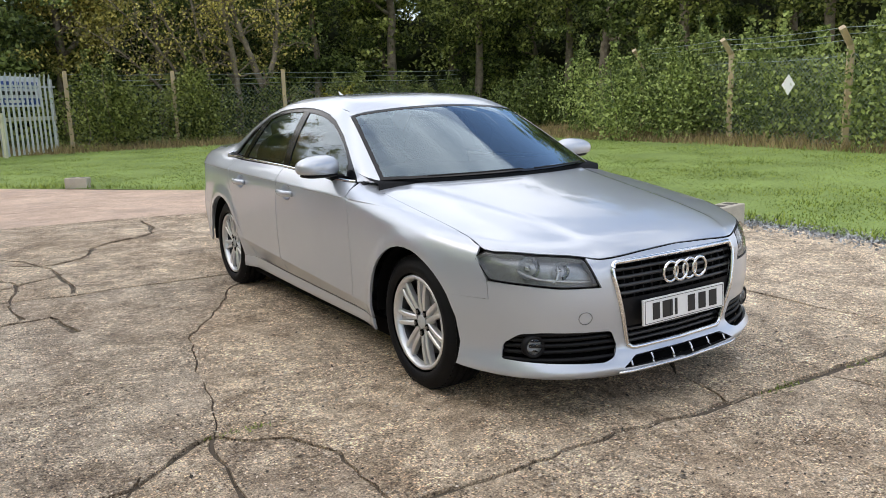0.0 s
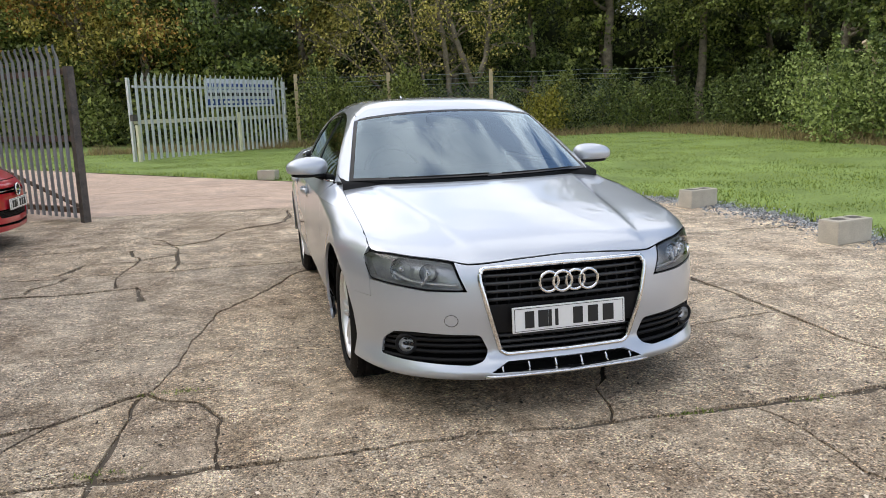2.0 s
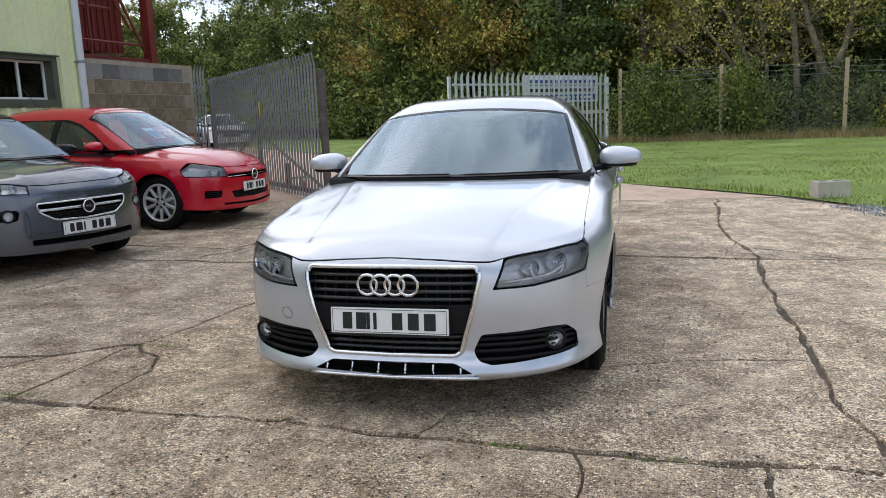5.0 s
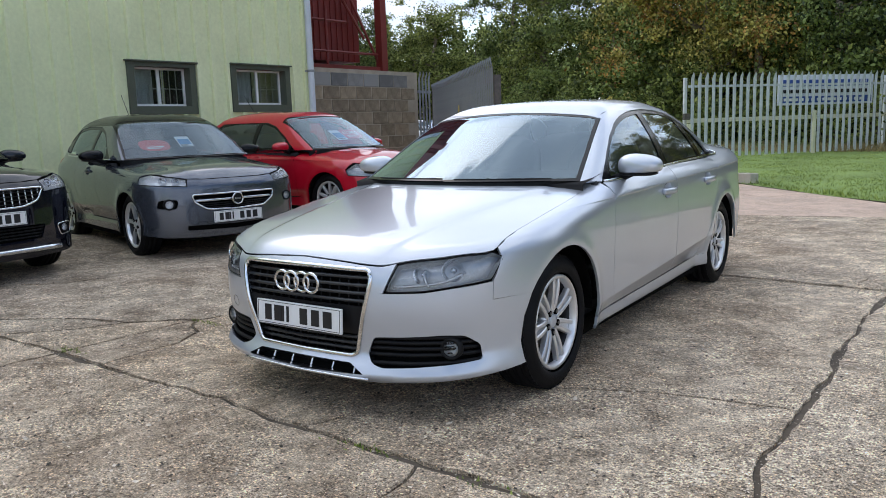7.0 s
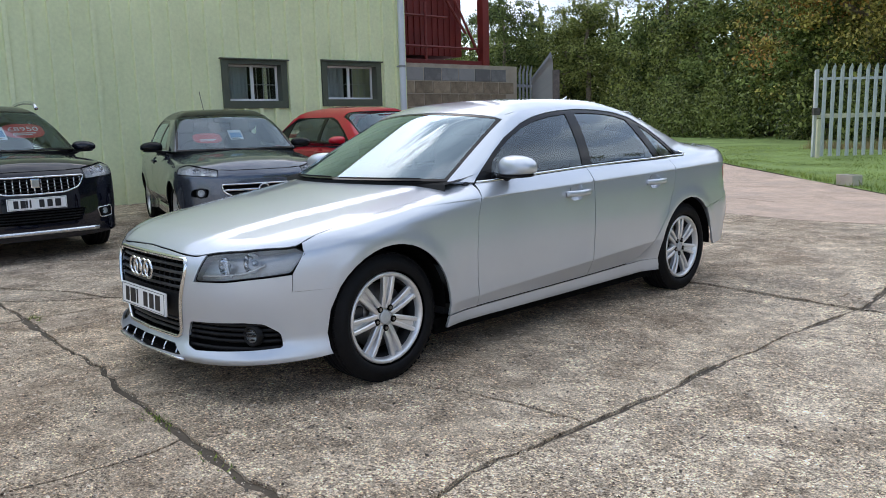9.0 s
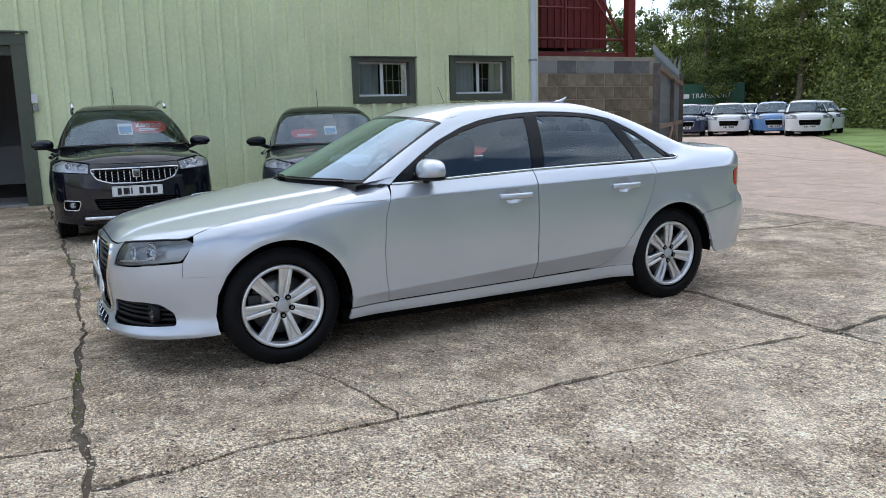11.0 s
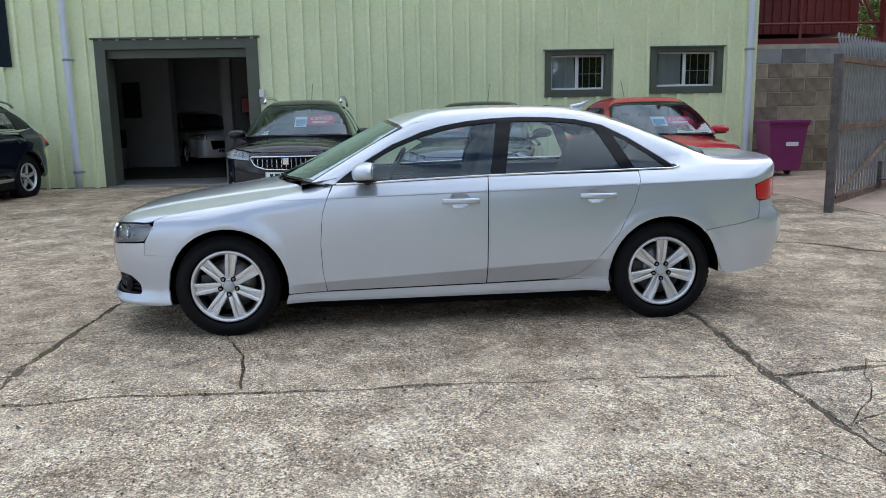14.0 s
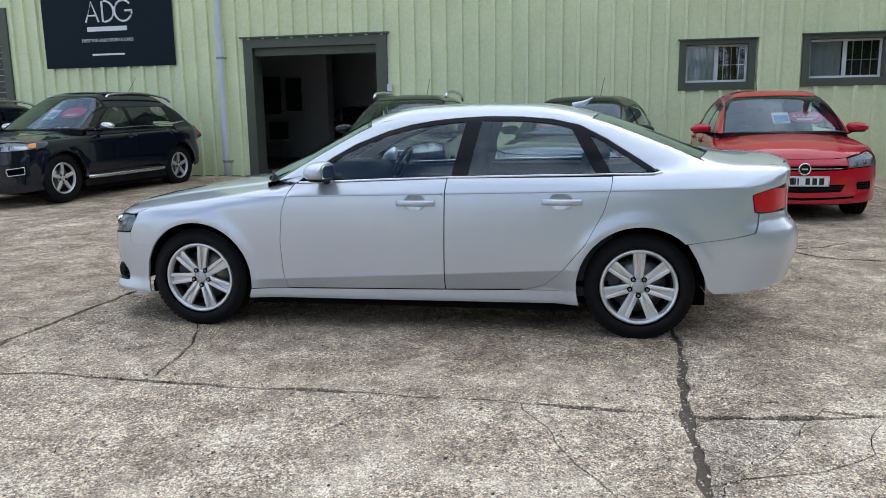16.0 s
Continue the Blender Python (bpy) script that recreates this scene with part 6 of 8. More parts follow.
# ---- the parked cars ----
def town_shape(base, oh, roh, half, high, hub, arch, belt, bon, cowl, st, rt, rb, rim, tyre, wg):
    """A hatchback or tall car: wheelbase, overhangs, half width, height, and the main points of its profile."""
    end = base + roh
    cy, cz = cowl
    return Shape(
        half=half, tyre=tyre, rim=rim, fold=(0.40, 0.03, 0.33), base=base, hub=hub, arch=arch, flare=0.016, belt=belt, blend=base - 0.2, soft=0.085,
        crease=(belt - 0.16, 0.02, 0.0), lean=0.20, crown=0.13, ridge=0.008, ridge_x=curve((-oh, 0.38), (cy, 0.55)),
        plan=curve((-oh - 0.05, half - 0.05), (-0.4, half - 0.012), (0.1, half - 0.004), (base / 2, half), (base, half - 0.004), (end, half - 0.07)),
        section=curve((0.15, -0.06), (0.22, -0.02), (0.30, -0.022), (0.36, -0.026), (0.46, -0.008), (0.65, 0.0), (0.9, -0.01), (1.2, -0.04)),
        top=curve((-oh - 0.06, bon - 0.10), (-oh + 0.05, bon - 0.015), (-oh + 0.22, bon + 0.45 * (cz - bon)), (cy - 0.15, cz - 0.02), (cy + 0.3, belt), (rb, belt + 0.03), (end, belt - 0.03)),
        nose=curve((0.12, -oh + 0.10), (0.22, -oh + 0.005), (0.32, -oh), (0.5, -oh + 0.005), (bon - 0.10, -oh + 0.02), (bon, -oh + 0.09), (bon + 0.15, -oh + 0.35), (1.2, -oh + 0.8)),
        bow=curve((0, 0), (0.30, 0.022), (0.5, 0.075), (0.65, 0.150), (0.75, 0.235), (0.85, 0.37), (0.98, 0.65)),
        tail=curve((0.2, end - 0.10), (0.45, end), (0.6, end), (0.8, end - 0.04), (belt, end - 0.06), (belt + 0.2, end - 0.2)),
        glass=curve((0.2, wg - 0.03), (1.0, wg), (base - 0.3, wg - 0.005), (end, wg - 0.08)), tumble=0.30,
        screen=(cowl, (st, high - 0.06)), screen_bow=0.26, rear=((rt, high - 0.055), (rb, belt + 0.06)), rear_bow=0.15,
        roof=curve((st - 0.15, high - 0.055), (st + 0.25, high - 0.012), ((st + rt) / 2, high), (rt - 0.1, high - 0.035), (rt + 0.3, high - 0.09)))


def town_layout(S, p):
    """Panel lines of a hatchback from a few numbers."""
    b, cy, st, rt, rb, end = S.belt, S.screen[0][0], S.screen[1][0], S.rear[0][0], S.rear[1][0], S.base + p["roh"]
    high = S.screen[1][1] + 0.06
    dh = high - b - 0.13
    a0 = p.get("a", cy + 0.42)
    fa, ra = arc(0, S.hub, S.arch, -3, 140, 16), arc(S.base, S.hub, S.arch, 48, 183, 16)
    top = [(a0, b - 0.02), (a0 + 0.30 * (st - a0) + 0.12, b + 0.40 * dh), (st + 0.14, b + 0.78 * dh), (st + 0.42, b + 0.97 * dh), ((st + rt) / 2 + 0.25, b + dh), (rt - 0.12, b + 0.93 * dh), (rt + p["tip"] - 0.12, b + 0.55 * dh), (rt + p["tip"], b + 0.16)]
    low = [(rt + p["tip"] - 0.05, b + 0.07), (S.base / 2 + 0.2, b + 0.005)]
    s = p["split"]
    z1 = lambda y, k: b + 0.01 + k
    def up(y):
        q = np.array(top)
        return float(np.interp(y, q[:, 0], q[:, 1])) - 0.03
    panes = [[(a0 + 0.17, b + 0.012)] + [(y, up(y)) for y in np.linspace(a0 + 0.22, s - 0.05, 5)] + [(s - 0.045, b + 0.02)],
             [(s + 0.035, b + 0.022)] + [(y, up(y)) for y in np.linspace(s + 0.04, rt - 0.10, 5)] + [(rt - 0.03, b + 0.10), (rt - 0.05, b + 0.055)]]
    d0 = p.get("door", 0.56)
    rear_edge = [(S.base - S.arch - 0.05, 0.34), (S.base - S.arch + 0.06, 0.62), (rt - 0.0, b - 0.16), (rt + 0.02, b + 0.02)] if p["doors"] == 2 else []
    doors = [dict(outline=[(a0 + 0.01, b - 0.022), (s, b - 0.002), (s - 0.01, 0.33), (d0, 0.33), (d0 - 0.02, 0.6), (a0 - 0.02, b - 0.05)], handle=(s - 0.16, b - 0.14))]
    if p["doors"] == 2:
        doors.append(dict(outline=[(s, b), (rt + 0.02, b + 0.02), (rt, b - 0.16), (S.base - S.arch + 0.06, 0.62), (S.base - S.arch - 0.05, 0.34), (s - 0.01, 0.33)], handle=(rt - 0.15, b - 0.12)))
        inner = [(S.base - S.arch - 0.05, 0.34), (S.base - S.arch + 0.06, 0.62), (rt, b - 0.16), (rt + 0.02, b + 0.02)]
    else:
        inner = [(s - 0.01, 0.33), (s, b - 0.002)]
    bonnet_front = [(0.0, -p["oh"] + 0.075), (0.3, -p["oh"] + 0.095), (0.45, -p["oh"] + 0.14), (0.60, -p["oh"] + 0.24), (S.half - 0.15, -p["oh"] + 0.40)]
    return dict(
        bonnet_x=curve((-0.5, S.half - 0.125), (0.1, S.half - 0.115), (0.6, S.half - 0.13)), bonnet_front=bonnet_front,
        cowl=(cy - 0.07, 0.30), screen_base=(cy, 0.26), screen_x=(S.half - 0.155, S.half - 0.27), screen_top=(st - 0.02, 0.18),
        roof_x=curve((st, S.half - 0.275), (rt, S.half - 0.29)), rear_top=(rt + 0.02, 0.12), rear_x=(S.half - 0.24, S.half - 0.30), rear_base=(rb, 0.14), boot_x=curve((0, 0.6), (5, 0.6)),
        dlo_top=top, dlo_low=low, panes=panes, belt_line=[(a0, b - 0.02), (s, b), (rt, b + 0.02), (rt + p["tip"] - 0.05, b + 0.07)], belt_trim=p.get("belt", GLOSS_BLACK),
        fender_low=[(d0, 0.33)] + fa + [(-p["oh"] + 0.43, S.hub + 0.24), (-p["oh"] + 0.43, p["lamp_z"] - 0.02), (-p["oh"] + 0.47, p["lamp_z"] + 0.06)],
        fender_rear=[(a0 - 0.12, b - 0.02), (a0 - 0.02, b - 0.05), (d0 - 0.02, 0.6)],
        flank_rear=[(end - 0.13, b - 0.02), (end - 0.12, 0.40), (S.base + S.arch + 0.02, 0.34)] + [q for q in arc(S.base, S.hub, S.arch, 5, 183, 20)] + inner + [(rt + p["tip"] - 0.05, b + 0.065)],
        doors=doors, sill=[(S.arch, 0.322), (S.arch - 0.01, 0.21), (S.base - S.arch + 0.01, 0.21), (S.base - S.arch, 0.322)], sill_paint=p.get("sill"),
        mirror_at=(S.half - 0.06, a0 + 0.10, b + 0.03), mirror_paint=p["mirror"], spokes=p["spokes"], style=p["style"], alloy=p.get("alloy"),
        dash=cy + 0.45, seat=cy + 1.0, bench=cy + 1.72, mirror=st + 0.02, lining=[(-0.45, st + 0.05), (0.45, st + 0.05), (0.45, rt - 0.1), (-0.45, rt - 0.1)], roof_paint=p.get("roof"))


def town_car(name, at, turn, label, S, p, body, front):
    car = thing(name, at[0], at[1], float(rise(at[0], at[1])), turn, label, "car")
    c = town_layout(S, p)
    if c["roof_paint"] is None:
        c["roof_paint"] = body
    if c["sill_paint"] is None:
        c["sill_paint"] = body
    c["screen"] = PARKED_SCREEN
    shell(car, S, c, body, 0.07)
    oh, lz, h = p["oh"], p["lamp_z"], S.half
    front.setdefault("bumper", [("t", x, y - 0.004) for x, y in c["bonnet_front"][:3]] + [(0.47, lz - 0.05), (0.60, lz - 0.04), ("s", -oh + 0.44, lz - 0.02), ("s", -oh + 0.435, S.hub + 0.24), ("s", -S.arch * 0.77, S.hub + S.arch * 0.64), ("s", -S.arch, S.hub), ("s", -S.arch + 0.02, 0.24), (h - 0.22, 0.21), (0.35, 0.20), (0.0, 0.20)])
    front.setdefault("lamp", [("t", 0.455, c["bonnet_front"][2][1] - 0.002), (0.475, lz - 0.045), (0.60, lz - 0.035), ("s", -oh + 0.43, lz - 0.015), ("s", -oh + 0.465, lz + 0.055), ("t", h - 0.155, -oh + 0.395), ("t", 0.60, -oh + 0.236)])
    front_end(car, S, front, body)
    end = S.base + p["roh"]
    R = lambda pts: ring_points(S, "ring_rear", pts)
    rp = [(0.0, S.belt - 0.03), (h * 0.6, S.belt - 0.04), ("s", end - 0.135, S.belt - 0.03), ("s", end - 0.125, 0.40), (h * 0.6, 0.36), (0.0, 0.36)]
    panel("tailgate", S, "ring_rear", R(rp + mirrored(rp)), body, car, (), 0.09, "lower")
    for s in ("left", "right"):
        panel("tail_lamp", S, s, fillet([(end - 0.30, S.belt - 0.18), (end - 0.12, S.belt - 0.20), (end - 0.12, S.belt + 0.0), (end - 0.24, S.belt - 0.02)], 0.03), RED_LENS, car, (), 0.06, "whole", -0.004, 0.01)
    number_plate(car, 0.0, -oh - 0.008, front.get("plate", 0.42))
    tube("aerial", [(0, S.rear[0][0] - 0.15, S.rear[0][1] + 0.03), (0.0, S.rear[0][0] + 0.10, S.rear[0][1] + 0.33)], 0.004, INK, car)
    return car


def windscreen_cards(car, S, items):
    """Sale cards that lean against the inside of the windscreen; items: (x, how far up, width, height, kind, words)."""
    (y0, z0), (y1, z1) = S.screen
    slope = math.degrees(math.atan2(z1 - z0, y1 - y0))
    for x, k, w, h, kind, words in items:
        y = y0 + (y1 - y0) * k + S.screen_bow * x * x + 0.05
        m = car.matrix_world @ pose(x, y, z0 + (z1 - z0) * k - 0.015, -(90 - slope))
        if kind == "sheet":
            e = thing("price_sheet", label="white printed price sheet with blue panel behind windscreen", category="sign", group="windscreen cards")
            e.matrix_world = m
            box("card", -w / 2, w / 2, 0, 0.002, -h / 2, h / 2, CARD_WHITE, e, "", 0)
            box("blue_panel", -w * 0.42, w * 0.42, -0.003, -0.001, -h * 0.30, h * 0.22, CARD_BLUE, e, "", 0)
            for j in range(3):
                box("text_bar", -w * 0.38, w * (0.1 + 0.1 * j), -0.003, -0.001, -h * (0.36 + 0.04 * j), -h * (0.345 + 0.04 * j), INK, e, "", 0)
        else:
            e = thing("price_card", label="rounded " + ("pink" if kind is CARD_PINK else "red") + " price card behind windscreen", category="sign", group="windscreen cards")
            e.matrix_world = m
            n = 28
            v = []
            for d in (0.0, 0.003):
                for i in range(n):
                    a = 2 * math.pi * i / n
                    cx, sx = math.cos(a), math.sin(a)
                    v.append((w / 2 * np.sign(cx) * abs(cx) ** 0.7, d, h / 2 * np.sign(sx) * abs(sx) ** 0.7))
            mesh_part("card", v, [tuple(range(n)), tuple(range(2 * n - 1, n - 1, -1))] + [(i, n + i, n + (i + 1) % n, (i + 1) % n) for i in range(n)], kind, e)
            if words:
                text_part("price", words, h * 0.42, SIGN_WHITE, e, pose(0, -0.003, h * 0.10, 90), 0.0008)
            for j in range(2):
                box("text_bar", -w * 0.28, w * (0.28 - 0.1 * j), -0.003, -0.001, -h * (0.20 + 0.12 * j), -h * (0.14 + 0.12 * j), SIGN_WHITE, e, "", 0)


def round_badge(car, x, y, z, r, fill):
    ring = [(x + r * math.cos(a), y - 0.006, z + r * math.sin(a)) for a in np.linspace(0, 2 * math.pi, 28, endpoint=False)]
    b = tube("badge", ring, r * 0.14, CHROME, car, "chrome ring badge", 8, True)
    v, f = tube_data([(x, y - 0.002, z), (x, y + 0.012, z)], r, 24)
    mesh_part("badge_disc", v, f, fill, b)
    box("badge_mark", x - r * 0.55, x + r * 0.55, y - 0.008, y - 0.002, z - r * 0.16, z + r * 0.16, CHROME, b, "", 0.002)


def slat_row(z0, z1, n, r, m):
    return [(z, r, m) for z in np.linspace(z0, z1, n)]


# grey small hatchback
S1 = town_shape(2.31, 0.74, 0.64, 0.86, 1.48, 0.315, 0.345, 0.99, 0.80, (0.28, 0.97), 1.00, 2.36, 2.78, 0.235, 0.215, 0.765)
c1 = town_car("hatchback_car", (-4.40, 2.17), 75, "dark grey three-door hatchback with black roof and alloy wheels", S1,
              dict(roh=0.64, oh=0.74, doors=1, split=1.42, tip=0.22, lamp_z=0.755, mirror=GLOSS_BLACK, spokes=5, style="swirl", roof=GLOSS_BLACK, belt=CHROME), GREY_PAINT,
              dict(openings=[dict(outline=[(0.0, 0.625), (0.44, 0.625), (0.42, 0.55), (0.30, 0.475), (0.0, 0.465)], round=0.03, sink=0.05, frame=0.009, slats=slat_row(0.49, 0.53, 3, 0.006, TRIM_BLACK) + [(0.565, 0.015, SATIN)]),
                             dict(pair=True, outline=[(0.56, 0.585), (0.72, 0.585), (0.74, 0.50), (0.58, 0.49)], round=0.035, sink=0.03),
                             dict(outline=[(0.0, 0.315), (0.5, 0.325), (0.5, 0.275), (0.0, 0.265)], round=0.01, sink=0.03)],
                   bulbs=[(0.56, 0.765, 0.035), (0.66, 0.775, 0.040)], fogs=[(0.645, 0.54, 0.038)], plate=0.395))
round_badge(c1, 0, -0.755, 0.565, 0.055, TRIM_BLACK)
windscreen_cards(c1, S1, [(0.05, 0.42, 0.16, 0.21, "sheet", ""), (-0.30, 0.35, 0.34, 0.22, CARD_RED, "")])

# red hatchback
S2 = town_shape(2.55, 0.80, 0.70, 0.875, 1.49, 0.318, 0.348, 0.965, 0.72, (0.22, 0.95), 1.0, 2.45, 3.02, 0.225, 0.205, 0.785)
c2 = town_car("hatchback_car", (-4.38, 4.92), 88, "bright red five-door hatchback with dark alloy wheels", S2,
              dict(roh=0.70, oh=0.80, doors=2, split=1.50, tip=0.28, lamp_z=0.635, mirror=RED_PAINT, spokes=10, style="thin", alloy=ALLOY), RED_PAINT,
              dict(openings=[dict(outline=[(0.0, 0.618), (0.46, 0.622), (0.46, 0.575), (0.0, 0.560)], round=0.01, sink=0.035, slats=[(0.590, 0.006, CHROME)]),
                             dict(outline=[(0.0, 0.415), (0.44, 0.415), (0.40, 0.335), (0.0, 0.325)], round=0.015, sink=0.05, slats=slat_row(0.345, 0.395, 4, 0.007, TRIM_BLACK)),
                             dict(pair=True, outline=[(0.56, 0.435), (0.74, 0.445), (0.745, 0.355), (0.58, 0.355)], round=0.02, sink=0.03, slats=slat_row(0.375, 0.42, 3, 0.006, TRIM_BLACK)),
                             dict(outline=[(0.0, 0.268), (0.55, 0.285), (0.55, 0.262), (0.0, 0.240)], round=0.006, sink=0.025)],
                   bulbs=[(0.56, 0.635, 0.026), (0.66, 0.645, 0.030)], lamp_strips=[[(0.50, 0.605), (0.60, 0.610), (0.68, 0.625)]], lamp_inner=LAMP_DARK, plate=0.455))
round_badge(c2, 0, -0.812, 0.590, 0.060, TRIM_BLACK)
windscreen_cards(c2, S2, [(0.0, 0.40, 0.20, 0.25, "sheet", ""), (0.30, 0.42, 0.40, 0.24, CARD_PINK, "£12950")])

# black tall crossover
S3 = town_shape(2.54, 0.84, 0.78, 0.87, 1.55, 0.335, 0.368, 1.02, 0.88, (0.26, 1.03), 1.03, 2.45, 3.00, 0.215, 0.205, 0.775)
c3 = town_car("crossover_car", (-5.00, -0.14), 88, "glossy black crossover car with silver roof rails", S3,
              dict(roh=0.78, oh=0.84, doors=2, split=1.50, tip=0.30, lamp_z=0.80, mirror=BLACK_PAINT, spokes=5, style="wide", sill=TRIM_BLACK), BLACK_PAINT,
              dict(openings=[dict(outline=[(0.0, 0.80), (0.46, 0.80), (0.40, 0.69), (0.26, 0.645), (0.0, 0.640)], round=0.03, sink=0.05, frame=0.009, fins=list(np.linspace(-0.40, 0.40, 15)), fin_r=0.008, fin_material=SATIN, slats=slat_row(0.67, 0.77, 4, 0.005, TRIM_BLACK), slat_in=0.012),
                             dict(outline=[(0.0, 0.48), (0.45, 0.48), (0.40, 0.36), (0.0, 0.35)], round=0.02, sink=0.05, slats=slat_row(0.38, 0.46, 4, 0.006, TRIM_BLACK)),
                             dict(pair=True, outline=[(0.57, 0.46), (0.74, 0.47), (0.74, 0.37), (0.60, 0.36)], round=0.03, sink=0.02, frame=0.006)],
                   bulbs=[(0.55, 0.83, 0.038), (0.66, 0.85, 0.042)], fogs=[(0.66, 0.42, 0.030)], plate=0.555))
tube("skid_plate", [(x, -0.845 + 0.12 * x * x, 0.275) for x in np.linspace(-0.55, 0.55, 11)], 0.022, SATIN, c3)
box("badge", -0.04, 0.04, -0.852, -0.84, 0.70, 0.79, CHROME, c3, "chrome badge", 0.01)
for s in (-1, 1):
    r_ = [(s * 0.56, y, float(S3.roof(np.array([y]))[0]) + z) for y, z in ((1.15, -0.03), (1.3, 0.025), (1.9, 0.035), (2.4, 0.02), (2.55, -0.04))]
    tube("roof_rail", spline(r_, 5), 0.022, SATIN, c3)
windscreen_cards(c3, S3, [(0.02, 0.45, 0.17, 0.27, "sheet", ""), (0.30, 0.50, 0.42, 0.30, CARD_RED, "£8950")])

# dark blue large estate car
S4 = town_shape(2.77, 0.92, 0.94, 0.945, 1.70, 0.372, 0.408, 1.10, 0.93, (0.35, 1.09), 1.20, 2.75, 3.42, 0.235, 0.235, 0.835)
c4 = town_car("estate_car", (-5.16, -6.12), 81.7, "dark navy sport utility car with silver alloy wheels and side bars", S4,
              dict(roh=0.94, oh=0.92, doors=2, split=1.68, tip=0.42, lamp_z=0.84, mirror=SATIN, spokes=5, style="wide", belt=CHROME, sill=TRIM_BLACK), NAVY_PAINT,
              dict(openings=[dict(outline=[(0.0, 0.84), (0.36, 0.84), (0.36, 0.70), (0.28, 0.66), (0.0, 0.66)], round=0.03, sink=0.05, frame=0.012, slats=slat_row(0.69, 0.81, 6, 0.008, TRIM_BLACK)),
                             dict(outline=[(0.0, 0.50), (0.5, 0.50), (0.45, 0.38), (0.0, 0.37)], round=0.02, sink=0.05, slats=slat_row(0.40, 0.48, 4, 0.008, TRIM_BLACK)),
                             dict(pair=True, outline=[(0.62, 0.55), (0.80, 0.58), (0.80, 0.48), (0.64, 0.46)], round=0.02, sink=0.03, frame=0.007)],
                   bulbs=[(0.58, 0.86, 0.040), (0.68, 0.87, 0.042)], plate=0.57))
for s in (-1, 1):
    tube("side_bar", spline([(s * 0.90, 0.48, 0.36), (s * 0.955, 0.62, 0.355), (s * 0.965, 1.4, 0.36), (s * 0.955, 2.15, 0.365), (s * 0.90, 2.29, 0.37)], 6), 0.030, SATIN, c4)
    r_ = [(s * 0.60, y, float(S4.roof(np.array([y]))[0]) + z) for y, z in ((1.35, -0.09), (1.5, -0.05), (2.2, -0.03), (2.8, -0.05), (3.0, -0.10))]
    tube("roof_rail", spline(r_, 5), 0.020, SATIN, c4)
    panel("indicator", S4, "left" if s > 0 else "right", fillet([(-0.46, 0.85), (-0.42, 0.92), (-0.52, 0.91), (-0.55, 0.85)], 0.015), AMBER, c4, (), 0.04, "lower", -0.003, 0.0)
windscreen_cards(c4, S4, [(0.02, 0.45, 0.20, 0.27, "sheet", ""), (0.38, 0.5, 0.44, 0.30, CARD_PINK, "")])

# a further dark car beyond it, and the row in the far yard
copy_thing(c3, pose(-6.3, -9.3, float(rise(-6.3, -9.3)), 0, 0, 84))
S5 = town_shape(2.40, 0.78, 0.62, 0.85, 1.42, 0.31, 0.34, 0.95, 0.82, (0.30, 0.95), 0.95, 2.15, 2.70, 0.21, 0.20, 0.76)
def far_car(at, turn, label, body):
    return town_car("small_car", at, turn, label, S5, dict(roh=0.62, oh=0.78, doors=1, split=1.45, tip=0.25, lamp_z=0.72, mirror=body, spokes=5, style="wide"), body,
                    dict(openings=[dict(outline=[(0.0, 0.64), (0.40, 0.64), (0.36, 0.42), (0.0, 0.40)], round=0.04, sink=0.04, frame=0.012, slats=slat_row(0.46, 0.60, 3, 0.008, TRIM_BLACK))], bulbs=[(0.56, 0.73, 0.055)], plate=0.38))
f1 = far_car((-20.36, 24.05), 43, "dark blue small car parked in the far yard", paint("deep_blue_paint", (0.012, 0.020, 0.075)))
f2 = far_car((-19.15, 25.35), 43, "white small car parked in the far yard", WHITE_PAINT)
far_car((-17.85, 26.60), 43, "light blue small car parked in the far yard", BLUE_PAINT)
for at, src in (((-23.0, 24.9), f2), ((-20.78, 28.30), f2), ((-23.18, 27.90), f1), ((-15.68, 25.90), f2), ((-17.28, 28.90), f2)):
    copy_thing(src, pose(at[0], at[1], float(rise(*at)), 0, 0, 43))


# ---- the green building: u runs along its front, w out of it ----
FRONT = pose(-8.834, 0, 0, 0, 0, -3.63)


def corrugated(name, u0, u1, z0, z1, parent, material=None):
    """Ribbed steel sheet from u0 to u1: flat pans with trapezoid ribs every 0.30 m."""
    k0 = math.floor(u0 / 0.300)
    prof = []
    k = k0
    while k * 0.300 < u1 + 0.3:
        c = k * 0.300
        prof += [(c - 0.040, 0.0), (c - 0.028, 0.058), (c + 0.028, 0.058), (c + 0.040, 0.0)]
        k += 1
    pts = [(u0, 0.0)] + [q for q in prof if u0 + 0.002 < q[0] < u1 - 0.002] + [(u1, 0.0)]
    v, n = [], len(pts)
    for z in (z0, z1):
        v += [(w, u, z) for u, w in pts]
    v += [(-0.02, u0, z0), (-0.02, u1, z0), (-0.02, u0, z1), (-0.02, u1, z1)]
    f = [(i, i + 1, n + i + 1, n + i) for i in range(n - 1)]
    b = 2 * n
    f += [(b + 1, b, b + 2, b + 3), (0, n, b + 2, b), (n - 1, b + 1, b + 3, 2 * n - 1)]
    v = [FRONT @ Vector(q) for q in v]
    return mesh_part(name, v, f, material or GREEN, parent)


